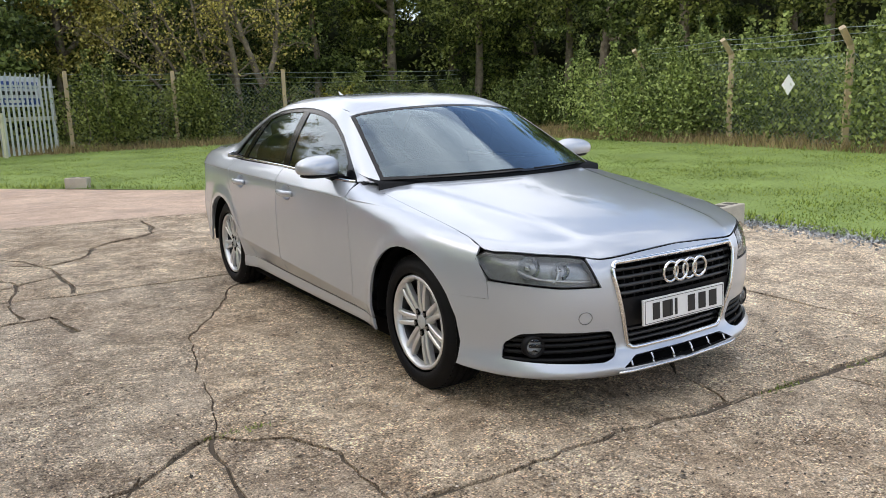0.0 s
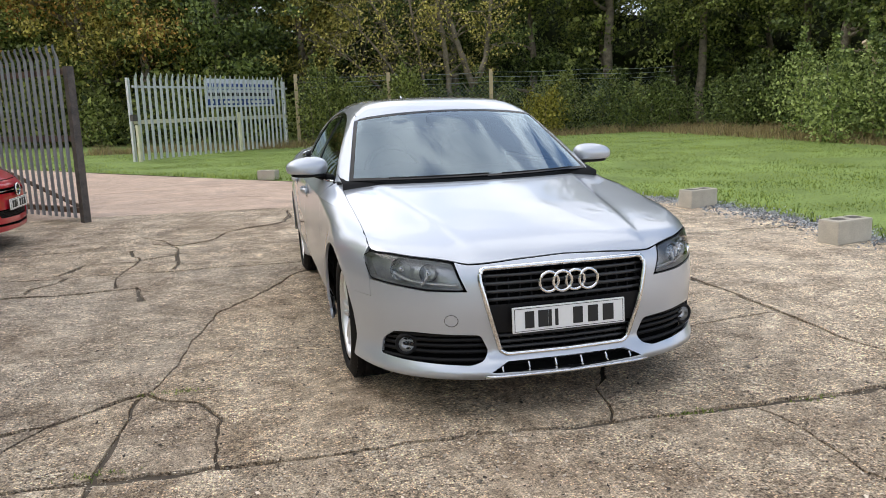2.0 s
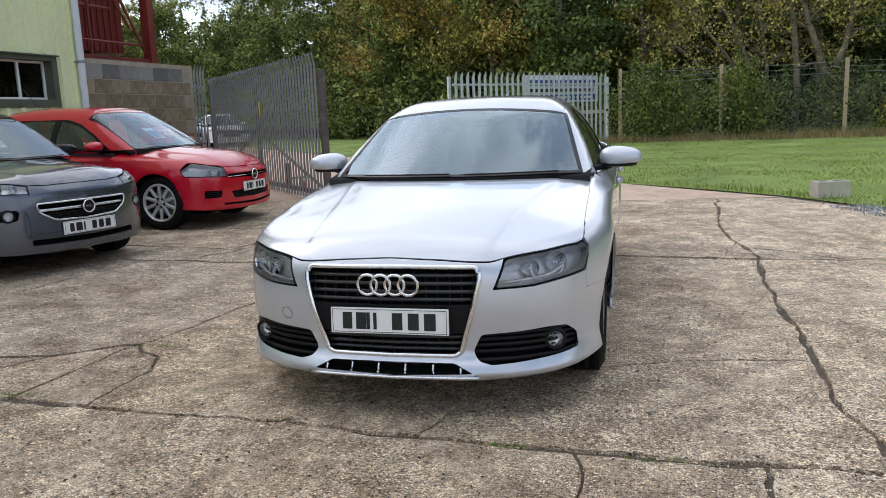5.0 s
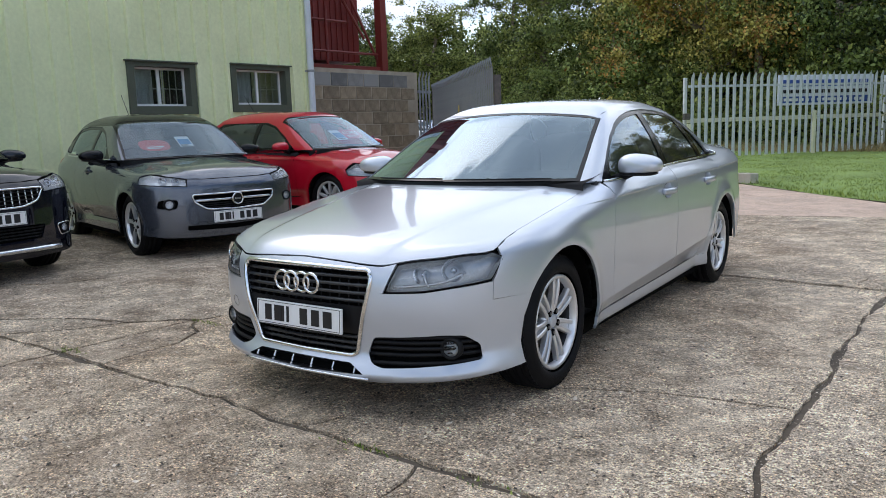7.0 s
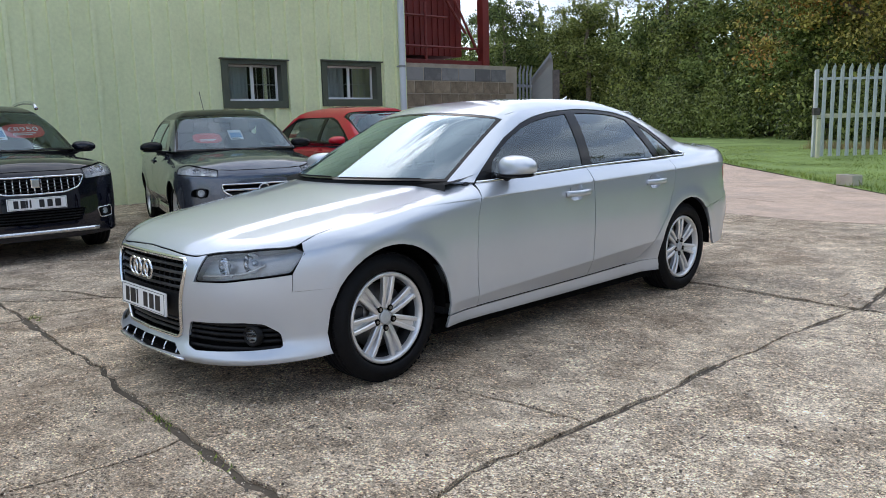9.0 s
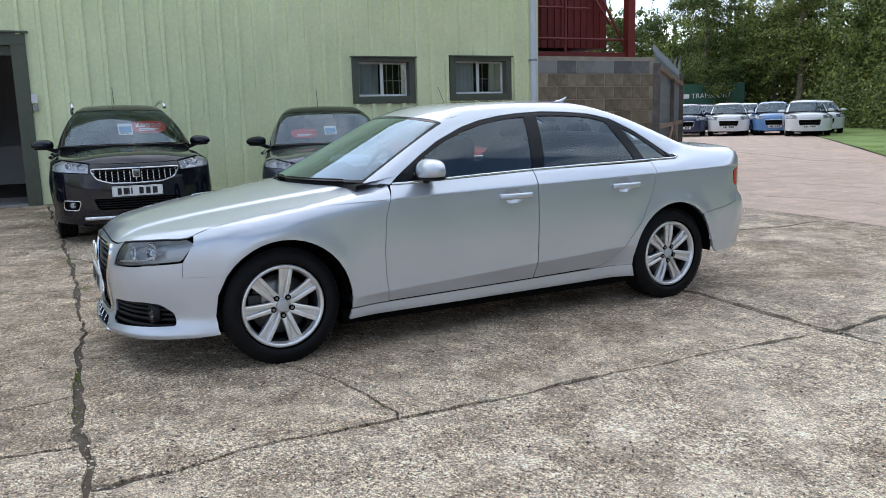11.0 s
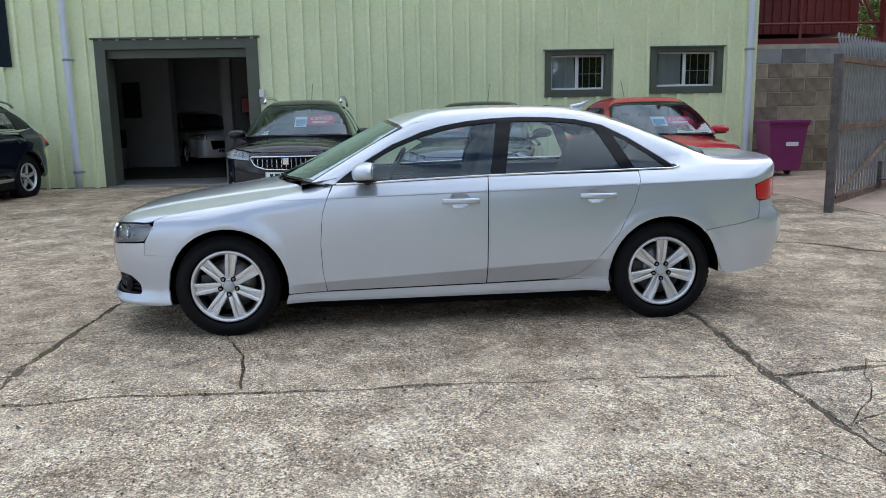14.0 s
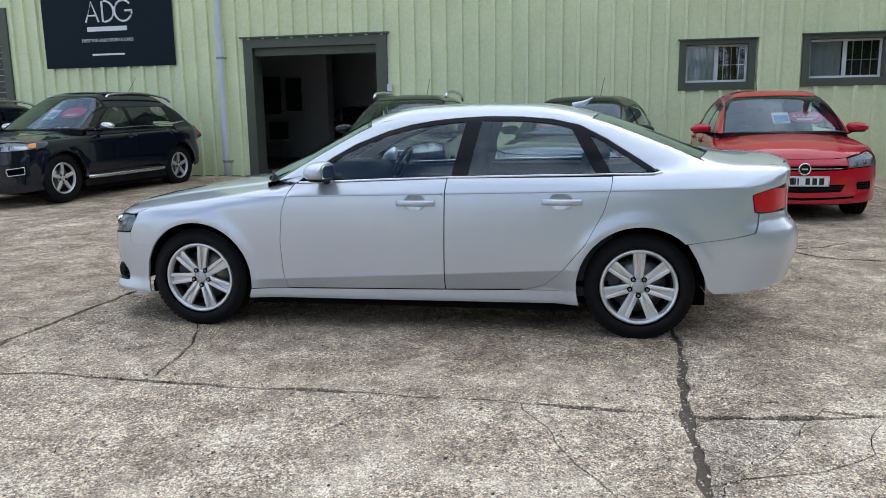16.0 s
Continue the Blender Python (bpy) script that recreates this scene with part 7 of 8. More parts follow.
wall = tagged(new("wall_west"), "pale green ribbed steel cladding of an industrial unit", "wall", "", "structure")
Z0, Z1 = 0.10, 6.6
for u0, u1, a, b in ((-9.45, -4.0, Z0, Z1), (-4.0, -1.14, 2.76, Z1), (-1.14, 4.11, Z0, Z1), (4.11, 5.34, Z0, 1.63), (4.11, 5.34, 2.46, Z1), (5.34, 6.06, Z0, Z1), (6.06, 7.40, Z0, 1.66), (6.06, 7.40, 2.49, Z1), (7.40, 7.95, Z0, Z1), (-12.6, -9.45, 3.6, Z1), (-18.0, -12.6, Z0, Z1)):
    corrugated("cladding_sheet", u0, u1, a, b, wall)
screws = []
for z in (2.36, 3.9, 0.9):
    for k in range(-32, 27):
        c = k * 0.300
        if -4.0 < c < -1.14 and z < 2.8 or 4.1 < c < 5.35 and 1.6 < z < 2.5 or 6.0 < c < 7.4 and 1.6 < z < 2.5:
            continue
        for s in range(6):
            a, b = s * math.pi / 3, (s + 1) * math.pi / 3
            screws.append([(0.0505, c, z), (0.0445, c + 0.012 * math.cos(a), z + 0.012 * math.sin(a)), (0.0445, c + 0.012 * math.cos(b), z + 0.012 * math.sin(b))])
fast_quads("cladding_screws", np.array([[FRONT @ Vector(q) for q in t] for t in screws]), DARK_GREEN, wall, "", "stuff")
box("corner_flashing", -0.10, 0.036, 7.93, 8.02, Z0, Z1, GREEN, wall, "", 0.004, FRONT)
box("base_drip", -0.06, 0.012, -9.45, -4.05, 0.02, Z0 + 0.03, DARK_GREEN, wall, "", 0.004, FRONT)
box("base_drip", -0.06, 0.012, -1.1, 7.95, 0.02, Z0 + 0.03, DARK_GREEN, wall, "", 0.004, FRONT)
box("end_wall", -14.0, -0.1, 7.85, 7.95, 0.0, Z1, GREEN, wall, "", 0, FRONT)
tagged(box("roof", -14.0, 0.1, -18.0, 8.0, Z1, Z1 + 0.15, GREEN, None, "pale green steel roof of the unit", 0, FRONT), "", "roof", "", "structure")

# doorway and its dark green frame
door = thing("door_1", label="open dark green doorway of a showroom", category="doorway", kind="structure")
for nm, w0, w1, u0, u1, a, b in (("jamb", -0.34, 0.05, -4.03, -3.84, 0.05, 2.62), ("jamb", -0.34, 0.05, -1.32, -1.11, 0.05, 2.62), ("lintel", -0.34, 0.05, -4.03, -1.11, 2.60, 2.78), ("head_flashing", 0.0, 0.09, -4.08, -1.06, 2.78, 2.81)):
    box(nm, w0, w1, u0, u1, a, b, DARK_GREEN, door, "", 0.004, FRONT)
box("shutter_box", -0.33, -0.06, -3.84, -1.32, 2.45, 2.60, DARK_GREEN, door, "", 0.006, FRONT)
box("threshold", -0.30, 0.05, -4.0, -1.15, 0.06, 0.155, SHOW_FLOOR, door, "", 0.006, FRONT)
# showroom behind it
room = tagged(new("wall_showroom"), "white painted showroom walls and columns", "wall", "", "structure")
F_ = lambda *a: box(*a, 0, FRONT)
F_("back_wall", -7.6, -7.5, -9.0, 4.0, 0.1, 3.3, SHOW_WHITE, room, "")
F_("side_wall", -7.5, -0.36, 1.0, 1.1, 0.1, 3.3, SHOW_WHITE, room, "")
F_("side_wall", -7.5, -0.36, -9.1, -9.0, 0.1, 3.3, SHOW_WHITE, room, "")
F_("partition", -5.1, -4.95, -9.0, -4.70, 0.1, 3.3, SHOW_WHITE, room, "")
F_("column", -5.35, -4.95, -4.70, -4.33, 0.1, 3.3, SHOW_WHITE, room, "")
F_("column", -5.25, -5.00, -3.09, -2.86, 0.1, 3.3, SHOW_WHITE, room, "")
F_("dado", -5.20, -5.06, -2.86, 1.0, 0.1, 0.98, SHOW_WHITE, room, "")
F_("front_lining", -0.36, -0.32, -9.0, -4.05, 0.1, 3.3, SHOW_WHITE, room, "")
F_("front_lining", -0.36, -0.32, -1.1, 1.0, 0.1, 3.3, SHOW_WHITE, room, "")
tagged(box("floor", -7.5, -0.30, -9.0, 1.0, 0.02, 0.14, SHOW_FLOOR, None, "smooth grey screed floor of the showroom", 0, FRONT), "", "floor", "", "structure")
tagged(box("ceiling", -7.5, -0.36, -9.0, 1.0, 3.3, 3.36, SHOW_WHITE, None, "white showroom ceiling", 0, FRONT), "", "ceiling", "", "structure")
POSTER = mat("poster_print", (0.06, 0.07, 0.09), 0.4, 0, 0.6, 6, 30)
POSTER_RED = mat("poster_red", (0.40, 0.03, 0.03), 0.4, 0, 0.4, 6, 30)
for u, z, w, h, m_ in ((-5.27, 1.82, 0.40, 0.82, POSTER), (-5.95, 1.80, 0.58, 0.92, POSTER), (-6.62, 1.80, 0.34, 0.62, POSTER), (-5.75, 0.86, 0.50, 0.46, POSTER), (-2.4, 1.66, 0.46, 0.36, POSTER_RED), (-1.5, 1.75, 0.36, 0.5, POSTER)):
    q = thing("wall_poster", label="dark framed poster on a white showroom wall", category="poster", group="showroom posters")
    w0 = -4.95 if u < -4.0 else -5.06
    box("print", w0, w0 + 0.012, u - w / 2, u + w / 2, z - h / 2, z + h / 2, m_, q, "", 0.002, FRONT)
    for a in ((u - w / 2 - 0.015, u - w / 2, z - h / 2, z + h / 2), (u + w / 2, u + w / 2 + 0.015, z - h / 2, z + h / 2), (u - w / 2, u + w / 2, z + h / 2, z + h / 2 + 0.015), (u - w / 2, u + w / 2, z - h / 2 - 0.015, z - h / 2)):
        box("frame", w0, w0 + 0.022, *a, TRIM_BLACK, q, "", 0.002, FRONT)
q = FRONT @ Vector((-6.5, -3.7, 0.14))
copy_thing(f2, pose(q.x, q.y, q.z, 0, 0, 120))
sb = thing("side_table", label="small white display table against the showroom wall", category="table")
box("tabletop", -4.90, -4.50, -6.2, -5.4, 0.62, 0.66, SHOW_WHITE, sb, "", 0.004, FRONT)
for w, u in ((-4.88, -6.17), (-4.88, -5.45), (-4.54, -6.17), (-4.54, -5.45)):
    box("leg", w, w + 0.04, u, u + 0.04, 0.14, 0.62, SHOW_WHITE, sb, "", 0.003, FRONT)


def window_unit(name, u0, u1, z0, z1, open_):
    """A two-pane casement set back in a wide dark green surround, with bars inside."""
    e = thing(name, label="white two-pane window in a dark green surround", category="window", kind="structure")
    t = 0.115
    for nm, a in (("surround", (u0, u0 + t, z0, z1)), ("surround", (u1 - t, u1, z0, z1)), ("surround", (u0 + t, u1 - t, z1 - 0.075, z1)), ("surround", (u0 + t, u1 - t, z0, z0 + 0.13))):
        box(nm, -0.16, 0.045, *a, DARK_GREEN, e, "", 0.004, FRONT)
    box("head_flashing", 0.0, 0.085, u0 - 0.03, u1 + 0.03, z1, z1 + 0.022, DARK_GREEN, e, "", 0.003, FRONT)
    a0, a1, b0, b1 = u0 + t, u1 - t, z0 + 0.13, z1 - 0.075
    mid = (a0 + a1) / 2
    for side, (c0, c1) in enumerate(((a0, mid), (mid, a1))):
        d = 0.03 * side
        for a in ((c0, c0 + 0.035, b0, b1), (c1 - 0.035, c1, b0, b1), (c0 + 0.035, c1 - 0.035, b1 - 0.035, b1), (c0 + 0.035, c1 - 0.035, b0, b0 + 0.04)):
            box("casement", -0.135 - d, -0.095 - d, *a, WHITE, e, "", 0.004, FRONT)
        g = box("pane", -0.118 - d, -0.114 - d, c0 + 0.03, c1 - 0.03, b0 + 0.03, b1 - 0.03, PANE, e, "", 0, FRONT)
        g.visible_shadow = False
        for k in range(1, 4):
            x = c0 + (c1 - c0) * k / 4
            v, f = tube_data([FRONT @ Vector((-0.20, x, b0)), FRONT @ Vector((-0.20, x, b1))], 0.008, 6)
            mesh_part("bar", v, f, WHITE, e)
        v, f = tube_data([FRONT @ Vector((-0.20, c0, (b0 + b1) / 2 - 0.02)), FRONT @ Vector((-0.20, c1, (b0 + b1) / 2 - 0.02))], 0.008, 6)
        mesh_part("bar", v, f, WHITE, e)
    v, f = [], []
    xs = np.linspace(a0, a0 + (a1 - a0) * 0.48, 30)
    for z in (b0, b1):
        v += [FRONT @ Vector((-0.27 + 0.018 * math.sin(i * 1.3), x, z)) for i, x in enumerate(xs)]
    mesh_part("net_curtain", v, [(i, i + 1, 30 + i + 1, 30 + i) for i in range(29)], CURTAIN, e, "", True)
    # dark board behind the panes, the unlit room put in as colour
    box("room_shade", -1.6, -1.5, u0 - 0.3, u1 + 0.3, z0 - 0.4, z1 + 0.3, CABIN_GREY, e, "", 0, FRONT)


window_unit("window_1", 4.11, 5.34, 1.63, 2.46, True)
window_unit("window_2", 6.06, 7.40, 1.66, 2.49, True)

# second doorway at the far end, shut
d2 = thing("door_2", label="closed dark roller shutter door", category="door", kind="structure")
box("jamb", -0.2, 0.05, -9.62, -9.43, 0.05, 3.6, DARK_GREEN, d2, "", 0.004, FRONT)
box("jamb", -0.2, 0.05, -12.62, -12.43, 0.05, 3.6, DARK_GREEN, d2, "", 0.004, FRONT)
box("lintel", -0.2, 0.05, -12.43, -9.62, 3.42, 3.6, DARK_GREEN, d2, "", 0.004, FRONT)
SHUTTER = mat("dark_shutter", (0.05, 0.055, 0.05), 0.45, 0.3, 0.15)
for k in range(28):
    box("slat", -0.15, -0.11 + 0.012 * (k % 2), -12.43, -9.62, 0.08 + k * 0.12, 0.195 + k * 0.12, SHUTTER, d2, "", 0.004, FRONT)


def downpipe(u, w, name_label):
    e = thing("downpipe", label=name_label, category="pipe", group="downpipes")
    v, f = tube_data([FRONT @ Vector((w, u, z)) for z in np.linspace(0.12, Z1 - 0.1, 12)], 0.062, 14)
    mesh_part("pipe", v, f, PIPE, e, "", True)
    for z in (0.42, 2.43, 4.4):
        v, f = tube_data([FRONT @ Vector((w, u, z - 0.022)), FRONT @ Vector((w, u, z + 0.022))], 0.070, 14)
        mesh_part("bracket", v, f, GALV, e)
        box("bracket_lug", 0.0, w, u - 0.09, u + 0.09, z - 0.015, z + 0.015, GALV, e, "", 0.002, FRONT)


downpipe(-4.50, 0.11, "pale grey downpipe with steel brackets on green cladding")
downpipe(7.86, 0.12, "pale grey downpipe at the corner of the green building")
jb = thing("junction_box", label="small white electrical switch box on green cladding", category="switch box")
box("body", 0.03, 0.09, -1.14 + 0.03, -1.02, 1.72, 1.86, WHITE, jb, "", 0.008, FRONT)
box("socket", 0.03, 0.085, -1.10, -1.03, 1.60, 1.69, GALV, jb, "", 0.006, FRONT)

# company sign
sg = thing("company_sign", label="dark navy sign board with white lettering on green wall", category="sign")
box("board", 0.034, 0.060, -8.52, -5.52, 2.33, 3.98, SIGN_NAVY, sg, "", 0.003, FRONT)
TXT = FRONT @ pose(0.063, -7.02, 0, 90, 0, 90)
def sign_shape(pts, r, closed=False):
    v, f = tube_data([TXT @ Vector((x, z, 0.0)) for x, z in pts], r, 6, closed)
    mesh_part("emblem_stroke", v, f, SIGN_WHITE, sg)
sign_shape([(-0.46, 3.22), (-0.31, 3.62), (-0.16, 3.22)], 0.022)
sign_shape([(-0.40, 3.35), (-0.22, 3.35)], 0.018)
sign_shape([(-0.06, 3.22), (-0.06, 3.62)] + [(-0.06 + 0.06 + 0.20 * math.sin(a), 3.42 + 0.20 * math.cos(a)) for a in np.linspace(0, math.pi, 12)], 0.022, True)
sign_shape([(0.42 + 0.20 * math.cos(a), 3.42 + 0.20 * math.sin(a)) for a in np.linspace(0.7, 6.28, 20)] + [(0.46, 3.42)], 0.022)
box("lettering_bar", 0.060, 0.063, -7.47, -6.55, 3.04, 3.13, SIGN_WHITE, sg, "", 0, FRONT)
text_part("lettering", "PRESTIGE AND SPORTS CARS", 0.092, SIGN_WHITE, sg, FRONT @ pose(0.064, -7.02, 2.86, 90, 0, 90), 0.001)
box("lettering_bar", 0.060, 0.063, -7.40, -6.64, 2.565, 2.60, SIGN_WHITE, sg, "", 0, FRONT)

# wheelie bin
bn = thing("wheelie_bin", *(FRONT @ Vector((0.62, 8.28, 0.17))), -4, "purple plastic wheelie bin with closed lid by the block wall", "bin")
v = []
for z, a, b in ((0.10, 0.24, 0.26), (0.93, 0.31, 0.34)):
    v += [(-a, -b, z), (a, -b, z), (a, b, z), (-a, b, z)]
mesh_part("body", v, [(0, 1, 5, 4), (1, 2, 6, 5), (2, 3, 7, 6), (3, 0, 4, 7), (3, 2, 1, 0)], PURPLE, bn)
box("lid", -0.35, 0.36, -0.37, 0.37, 0.93, 0.985, PURPLE, bn, "", 0.02)
box("rim", -0.33, 0.33, -0.36, 0.36, 0.885, 0.93, PURPLE, bn, "", 0.01)
box("label_mark", 0.300, 0.3035, -0.05, 0.17, 0.55, 0.62, SIGN_WHITE, bn, "", 0, pose(0, 0, 0, 0, 3.2))
for s in (-0.24, 0.24):
    v, f = tube_data([(-0.2, s - 0.03, 0.1), (-0.2, s + 0.03, 0.1)], 0.1, 14)
    mesh_part("wheel", v, f, RUBBER, bn)

# dark red steel frame and cladding behind the block wall
rd = thing("red_building", label="dark red steel-framed building behind the block wall", category="building")
box("wall", -5.5, -1.12, 8.05, 10.50, 2.80, 9.0, OXIDE, rd, "", 0, FRONT)
for k in range(14):
    box("wall_rib", -1.12, -1.09, 8.10 + k * 0.17, 8.14 + k * 0.17, 2.80, 9.0, OXIDE, rd, "", 0, FRONT)
box("platform_beam", -5.5, -0.72, 8.03, 10.98, 2.55, 2.68, OXIDE, rd, "", 0.005, FRONT)
box("column", -0.85, -0.66, 10.76, 10.95, 0.1, 9.0, OXIDE, rd, "", 0.005, FRONT)
box("column", -0.85, -0.66, 8.05, 8.20, 0.1, 9.0, OXIDE, rd, "", 0.005, FRONT)
for a, b in (((-0.9, 9.9, 4.4), (-0.8, 10.8, 2.75)), ((-0.8, 8.2, 2.96), (-0.8, 10.8, 2.96)), ((-0.9, 8.2, 3.62), (-0.9, 9.9, 3.62)), ((-0.8, 9.2, 2.6), (-0.8, 9.2, 3.9)), ((-0.9, 9.4, 4.6), (-0.9, 10.45, 3.3))):
    v, f = tube_data([FRONT @ Vector(a), FRONT @ Vector(b)], 0.03, 6)
    mesh_part("brace", v, f, OXIDE, rd)

# loose concrete blocks by the lawn
def loose_block(x, y, turn, w=0.44, d=0.22, h=0.22):
    e = thing("concrete_block", x, y, float(rise(x, y)), turn, "pale concrete block lying at the lawn's edge", "block", "loose blocks")
    bm = bmesh.new()
    add_box(bm, -w / 2, w / 2, -d / 2, d / 2, 0, h, 0.012)
    for q in bm.verts:
        q.co += Vector((noise.noise(q.co * 9 + Vector((x, y, 0))), noise.noise(q.co * 9 + Vector((y, x, 5))), 0)) * 0.008
    b = part("block", bm, KERB_BLOCK, e)
    for c in (-0.24 * w, 0.24 * w):
        # flat dark patch on top, a hole's shade painted rather than cut
        box("hole_patch", c - 0.15 * w, c + 0.15 * w, -0.27 * d, 0.27 * d, h - 0.02, h + 0.0015, HOLE_SHADE, b, "flat dark patch for the shaded hole in the block", 0)


HOLE_SHADE = mat("block_hole_shade", (0.10, 0.09, 0.075), 0.95, 0, 0.4, 20, 90, 0.3)
loose_block(3.50, 7.05, 20)
loose_block(4.10, 4.55, 15)
loose_block(3.98, 1.98, 10)
loose_block(-0.88, 11.05, -30, 0.36, 0.2, 0.18)

# slate chippings between concrete and lawn
rnd = np.random.RandomState(8)
n = 5200
t = rnd.uniform(0, 1, n)
gx = np.interp(t, [0, 0.35, 0.7, 1], [4.2, 4.4, 4.35, 3.55]) + rnd.normal(0, 0.17, n)
gy = np.interp(t, [0, 0.35, 0.7, 1], [0.0, 2.6, 4.6, 6.2]) + rnd.normal(0, 0.12, n)
p = np.stack([gx, gy, rise(gx, gy) + 0.004 + rnd.uniform(0, 0.012, n)], 1)
fast_quads("gravel", leaves_at(p, 0.036, rnd, 0).reshape(-1, 4, 3), GRAVEL, None, "grey slate chippings beside the lawn", "stuff")

# ---- palisade fence and gate ----
def pale_mesh(h, material, w=0.076):
    """A W-section pale with a splayed, pointed head."""
    xs = [-w / 2, -w * 0.22, -w * 0.1, w * 0.1, w * 0.22, w / 2]
    ds = [0.012, 0.0, 0.014, 0.014, 0.0, 0.012]
    hs = [h - 0.10, h - 0.03, h - 0.06, h - 0.06, h - 0.03, h - 0.10]
    hs = [h - 0.07, h - 0.03, h, h, h - 0.03, h - 0.07]
    v = [(x, d, 0.04) for x, d in zip(xs, ds)] + [(x, d, h - 0.16) for x, d in zip(xs, ds)] + [(x * (0.62 + 0.3 * abs(x) / w), d - 0.03, z) for x, d, z in zip(xs, ds, hs)]
    f = [(r * 6 + i, r * 6 + i + 1, (r + 1) * 6 + i + 1, (r + 1) * 6 + i) for r in range(2) for i in range(5)]
    me = bpy.data.meshes.new("pale")
    me.from_pydata(v + [(x, y + 0.003, z) for x, y, z in v], [], f + [tuple(k + 18 for k in q[::-1]) for q in f])
    me.materials.append(material)
    return me


def palisade(e, length, h, material, spacing=0.142, w=0.076):
    me = pale_mesh(h, material, w)
    n = int(length / spacing)
    for i in range(n):
        o = new("pale", me)
        o.parent = e
        o.matrix_basis = pose(spacing * (i + 0.5), 0.0, 0, 0, 0, 0)


def between(name, a, b, dz, label, category, group="", kind=""):
    d = Vector((b[0] - a[0], b[1] - a[1], 0))
    e = thing(name, a[0], a[1], float(rise(*a)) + dz, math.degrees(math.atan2(d.y, d.x)), label, category, group, kind)
    return e, d.length


pf, ln = between("palisade_fence", (-3.90, 17.50), (0.26, 22.80), 0.0, "pale grey galvanised palisade fence beside the lawn", "fence")
palisade(pf, ln, 2.28, GALV_PALE, 0.218, 0.104)
for z in (1.92,):
    box("rail", 0, ln, 0.018, 0.06, z - 0.03, z + 0.03, GALV_PALE, pf)
box("height_rail", 0.0, ln, 0.064, 0.12, 0.97, 1.08, BEAM_YELLOW, pf)
for x in (-0.02, ln):
    box("post", x - 0.04, x + 0.04, 0.125, 0.20, -0.1, 2.15, GALV_PALE, pf)
box("yellow_stub", -0.07, 0.01, -0.08, 0.0, -0.1, 0.95, BEAM_YELLOW, pf)
box("yellow_stub", 3.98, 4.06, -0.10, -0.03, -0.1, 1.20, BEAM_YELLOW, pf)
box("lock_box", -0.16, 0.0, -0.04, 0.06, 1.05, 1.22, RUSTY, pf)
bs, ln2 = between("banner_board", (-2.14, 20.10), (-0.06, 22.73), 1.36, "white banner with blue lettering bars behind the fence", "sign")
box("board", 0, 3.35, 0.15, 0.17, 0, 0.84, BANNER, bs)
box("blue_band", 0.06, 3.29, 0.142, 0.1495, 0.06, 0.24, BANNER_BLUE, bs, "", 0)
rnd = random.Random(12)
for z0, z1, wide, m_ in ((0.52, 0.70, 0.26, BANNER_BLUE), (0.33, 0.43, 0.13, INK)):
    a = 0.12
    while a < 3.1:
        w = wide * rnd.uniform(0.6, 1.2)
        box("lettering_bar", a, min(3.25, a + w * 0.8), 0.140, 0.149, z0, z1, m_, bs, "", 0)
        a += w
a = 0.2
while a < 3.0:
    box("lettering_bar", a, a + 0.11, 0.136, 0.1415, 0.11, 0.19, SIGN_WHITE, bs, "", 0)
    a += 0.19

gt, gl = between("palisade_gate", (-3.26, 6.48), (-7.96, 11.55), 0.02, "open grey galvanised palisade gate leaf with rusty frame", "gate")
me = pale_mesh(2.15, GALV)
for i in range(int((gl - 0.15) / 0.14)):
    o = new("pale", me)
    o.parent = gt
    o.matrix_basis = pose(0.16 + 0.14 * i, 0.045, 0, 0, 0, 180)
for z in (0.13, 1.02, 1.83):
    box("rail", 0.05, gl, -0.045, 0.02, z - 0.035, z + 0.035, RUST_RAIL, gt)
box("end_post", -0.04, 0.04, -0.05, 0.045, -0.02, 1.88, RUSTY, gt)
box("hinge_post", gl - 0.08, gl + 0.02, -0.06, 0.04, 0.0, 2.05, RUSTY, gt)
box("mid_stile", gl * 0.5 - 0.04, gl * 0.5 + 0.04, -0.05, 0.015, 0.10, 1.84, RUSTY, gt)
for a, b in (((0.1, 0.16), (gl * 0.48, 0.98)), ((gl - 0.15, 0.16), (gl * 0.52, 0.98))):
    v, f = tube_data([(a[0], -0.03, a[1]), (b[0], -0.03, b[1])], 0.032, 4)
    mesh_part("brace", v, f, RUST_RAIL, gt)
RED_WHEEL = mat("red_castor", (0.35, 0.03, 0.02), 0.5, 0, 0.2)
v, f = tube_data([(2.05, -0.36, 0.10), (2.05, -0.30, 0.10)], 0.09, 20)
cs = mesh_part("castor_wheel", v, f, RED_WHEEL, gt, "red castor wheel")
for y in (-0.375, -0.285):
    box("castor_fork", 2.01, 2.09, y - 0.006, y + 0.006, 0.08, 0.24, GALV, cs)
box("castor_plate", 1.98, 2.12, -0.39, -0.05, 0.24, 0.26, RUSTY, cs)
box("castor_stem", 2.02, 2.08, -0.10, -0.045, 0.12, 0.50, RUSTY, cs)
box("warning_tag", 2.9, 2.98, 0.075, 0.08, 1.30, 1.55, mat("tag_yellow", (0.7, 0.55, 0.03), 0.5), gt)
p2, l2 = between("palisade_fence", (-8.17, 11.25), (-8.22, 11.85), 0.0, "short fixed galvanised palisade panel beside the gate", "fence")
palisade(p2, 0.60, 2.36, GALV)
for z in (0.4, 1.9):
    box("rail", 0, 0.6, 0.018, 0.06, z - 0.03, z + 0.03, GALV, p2)


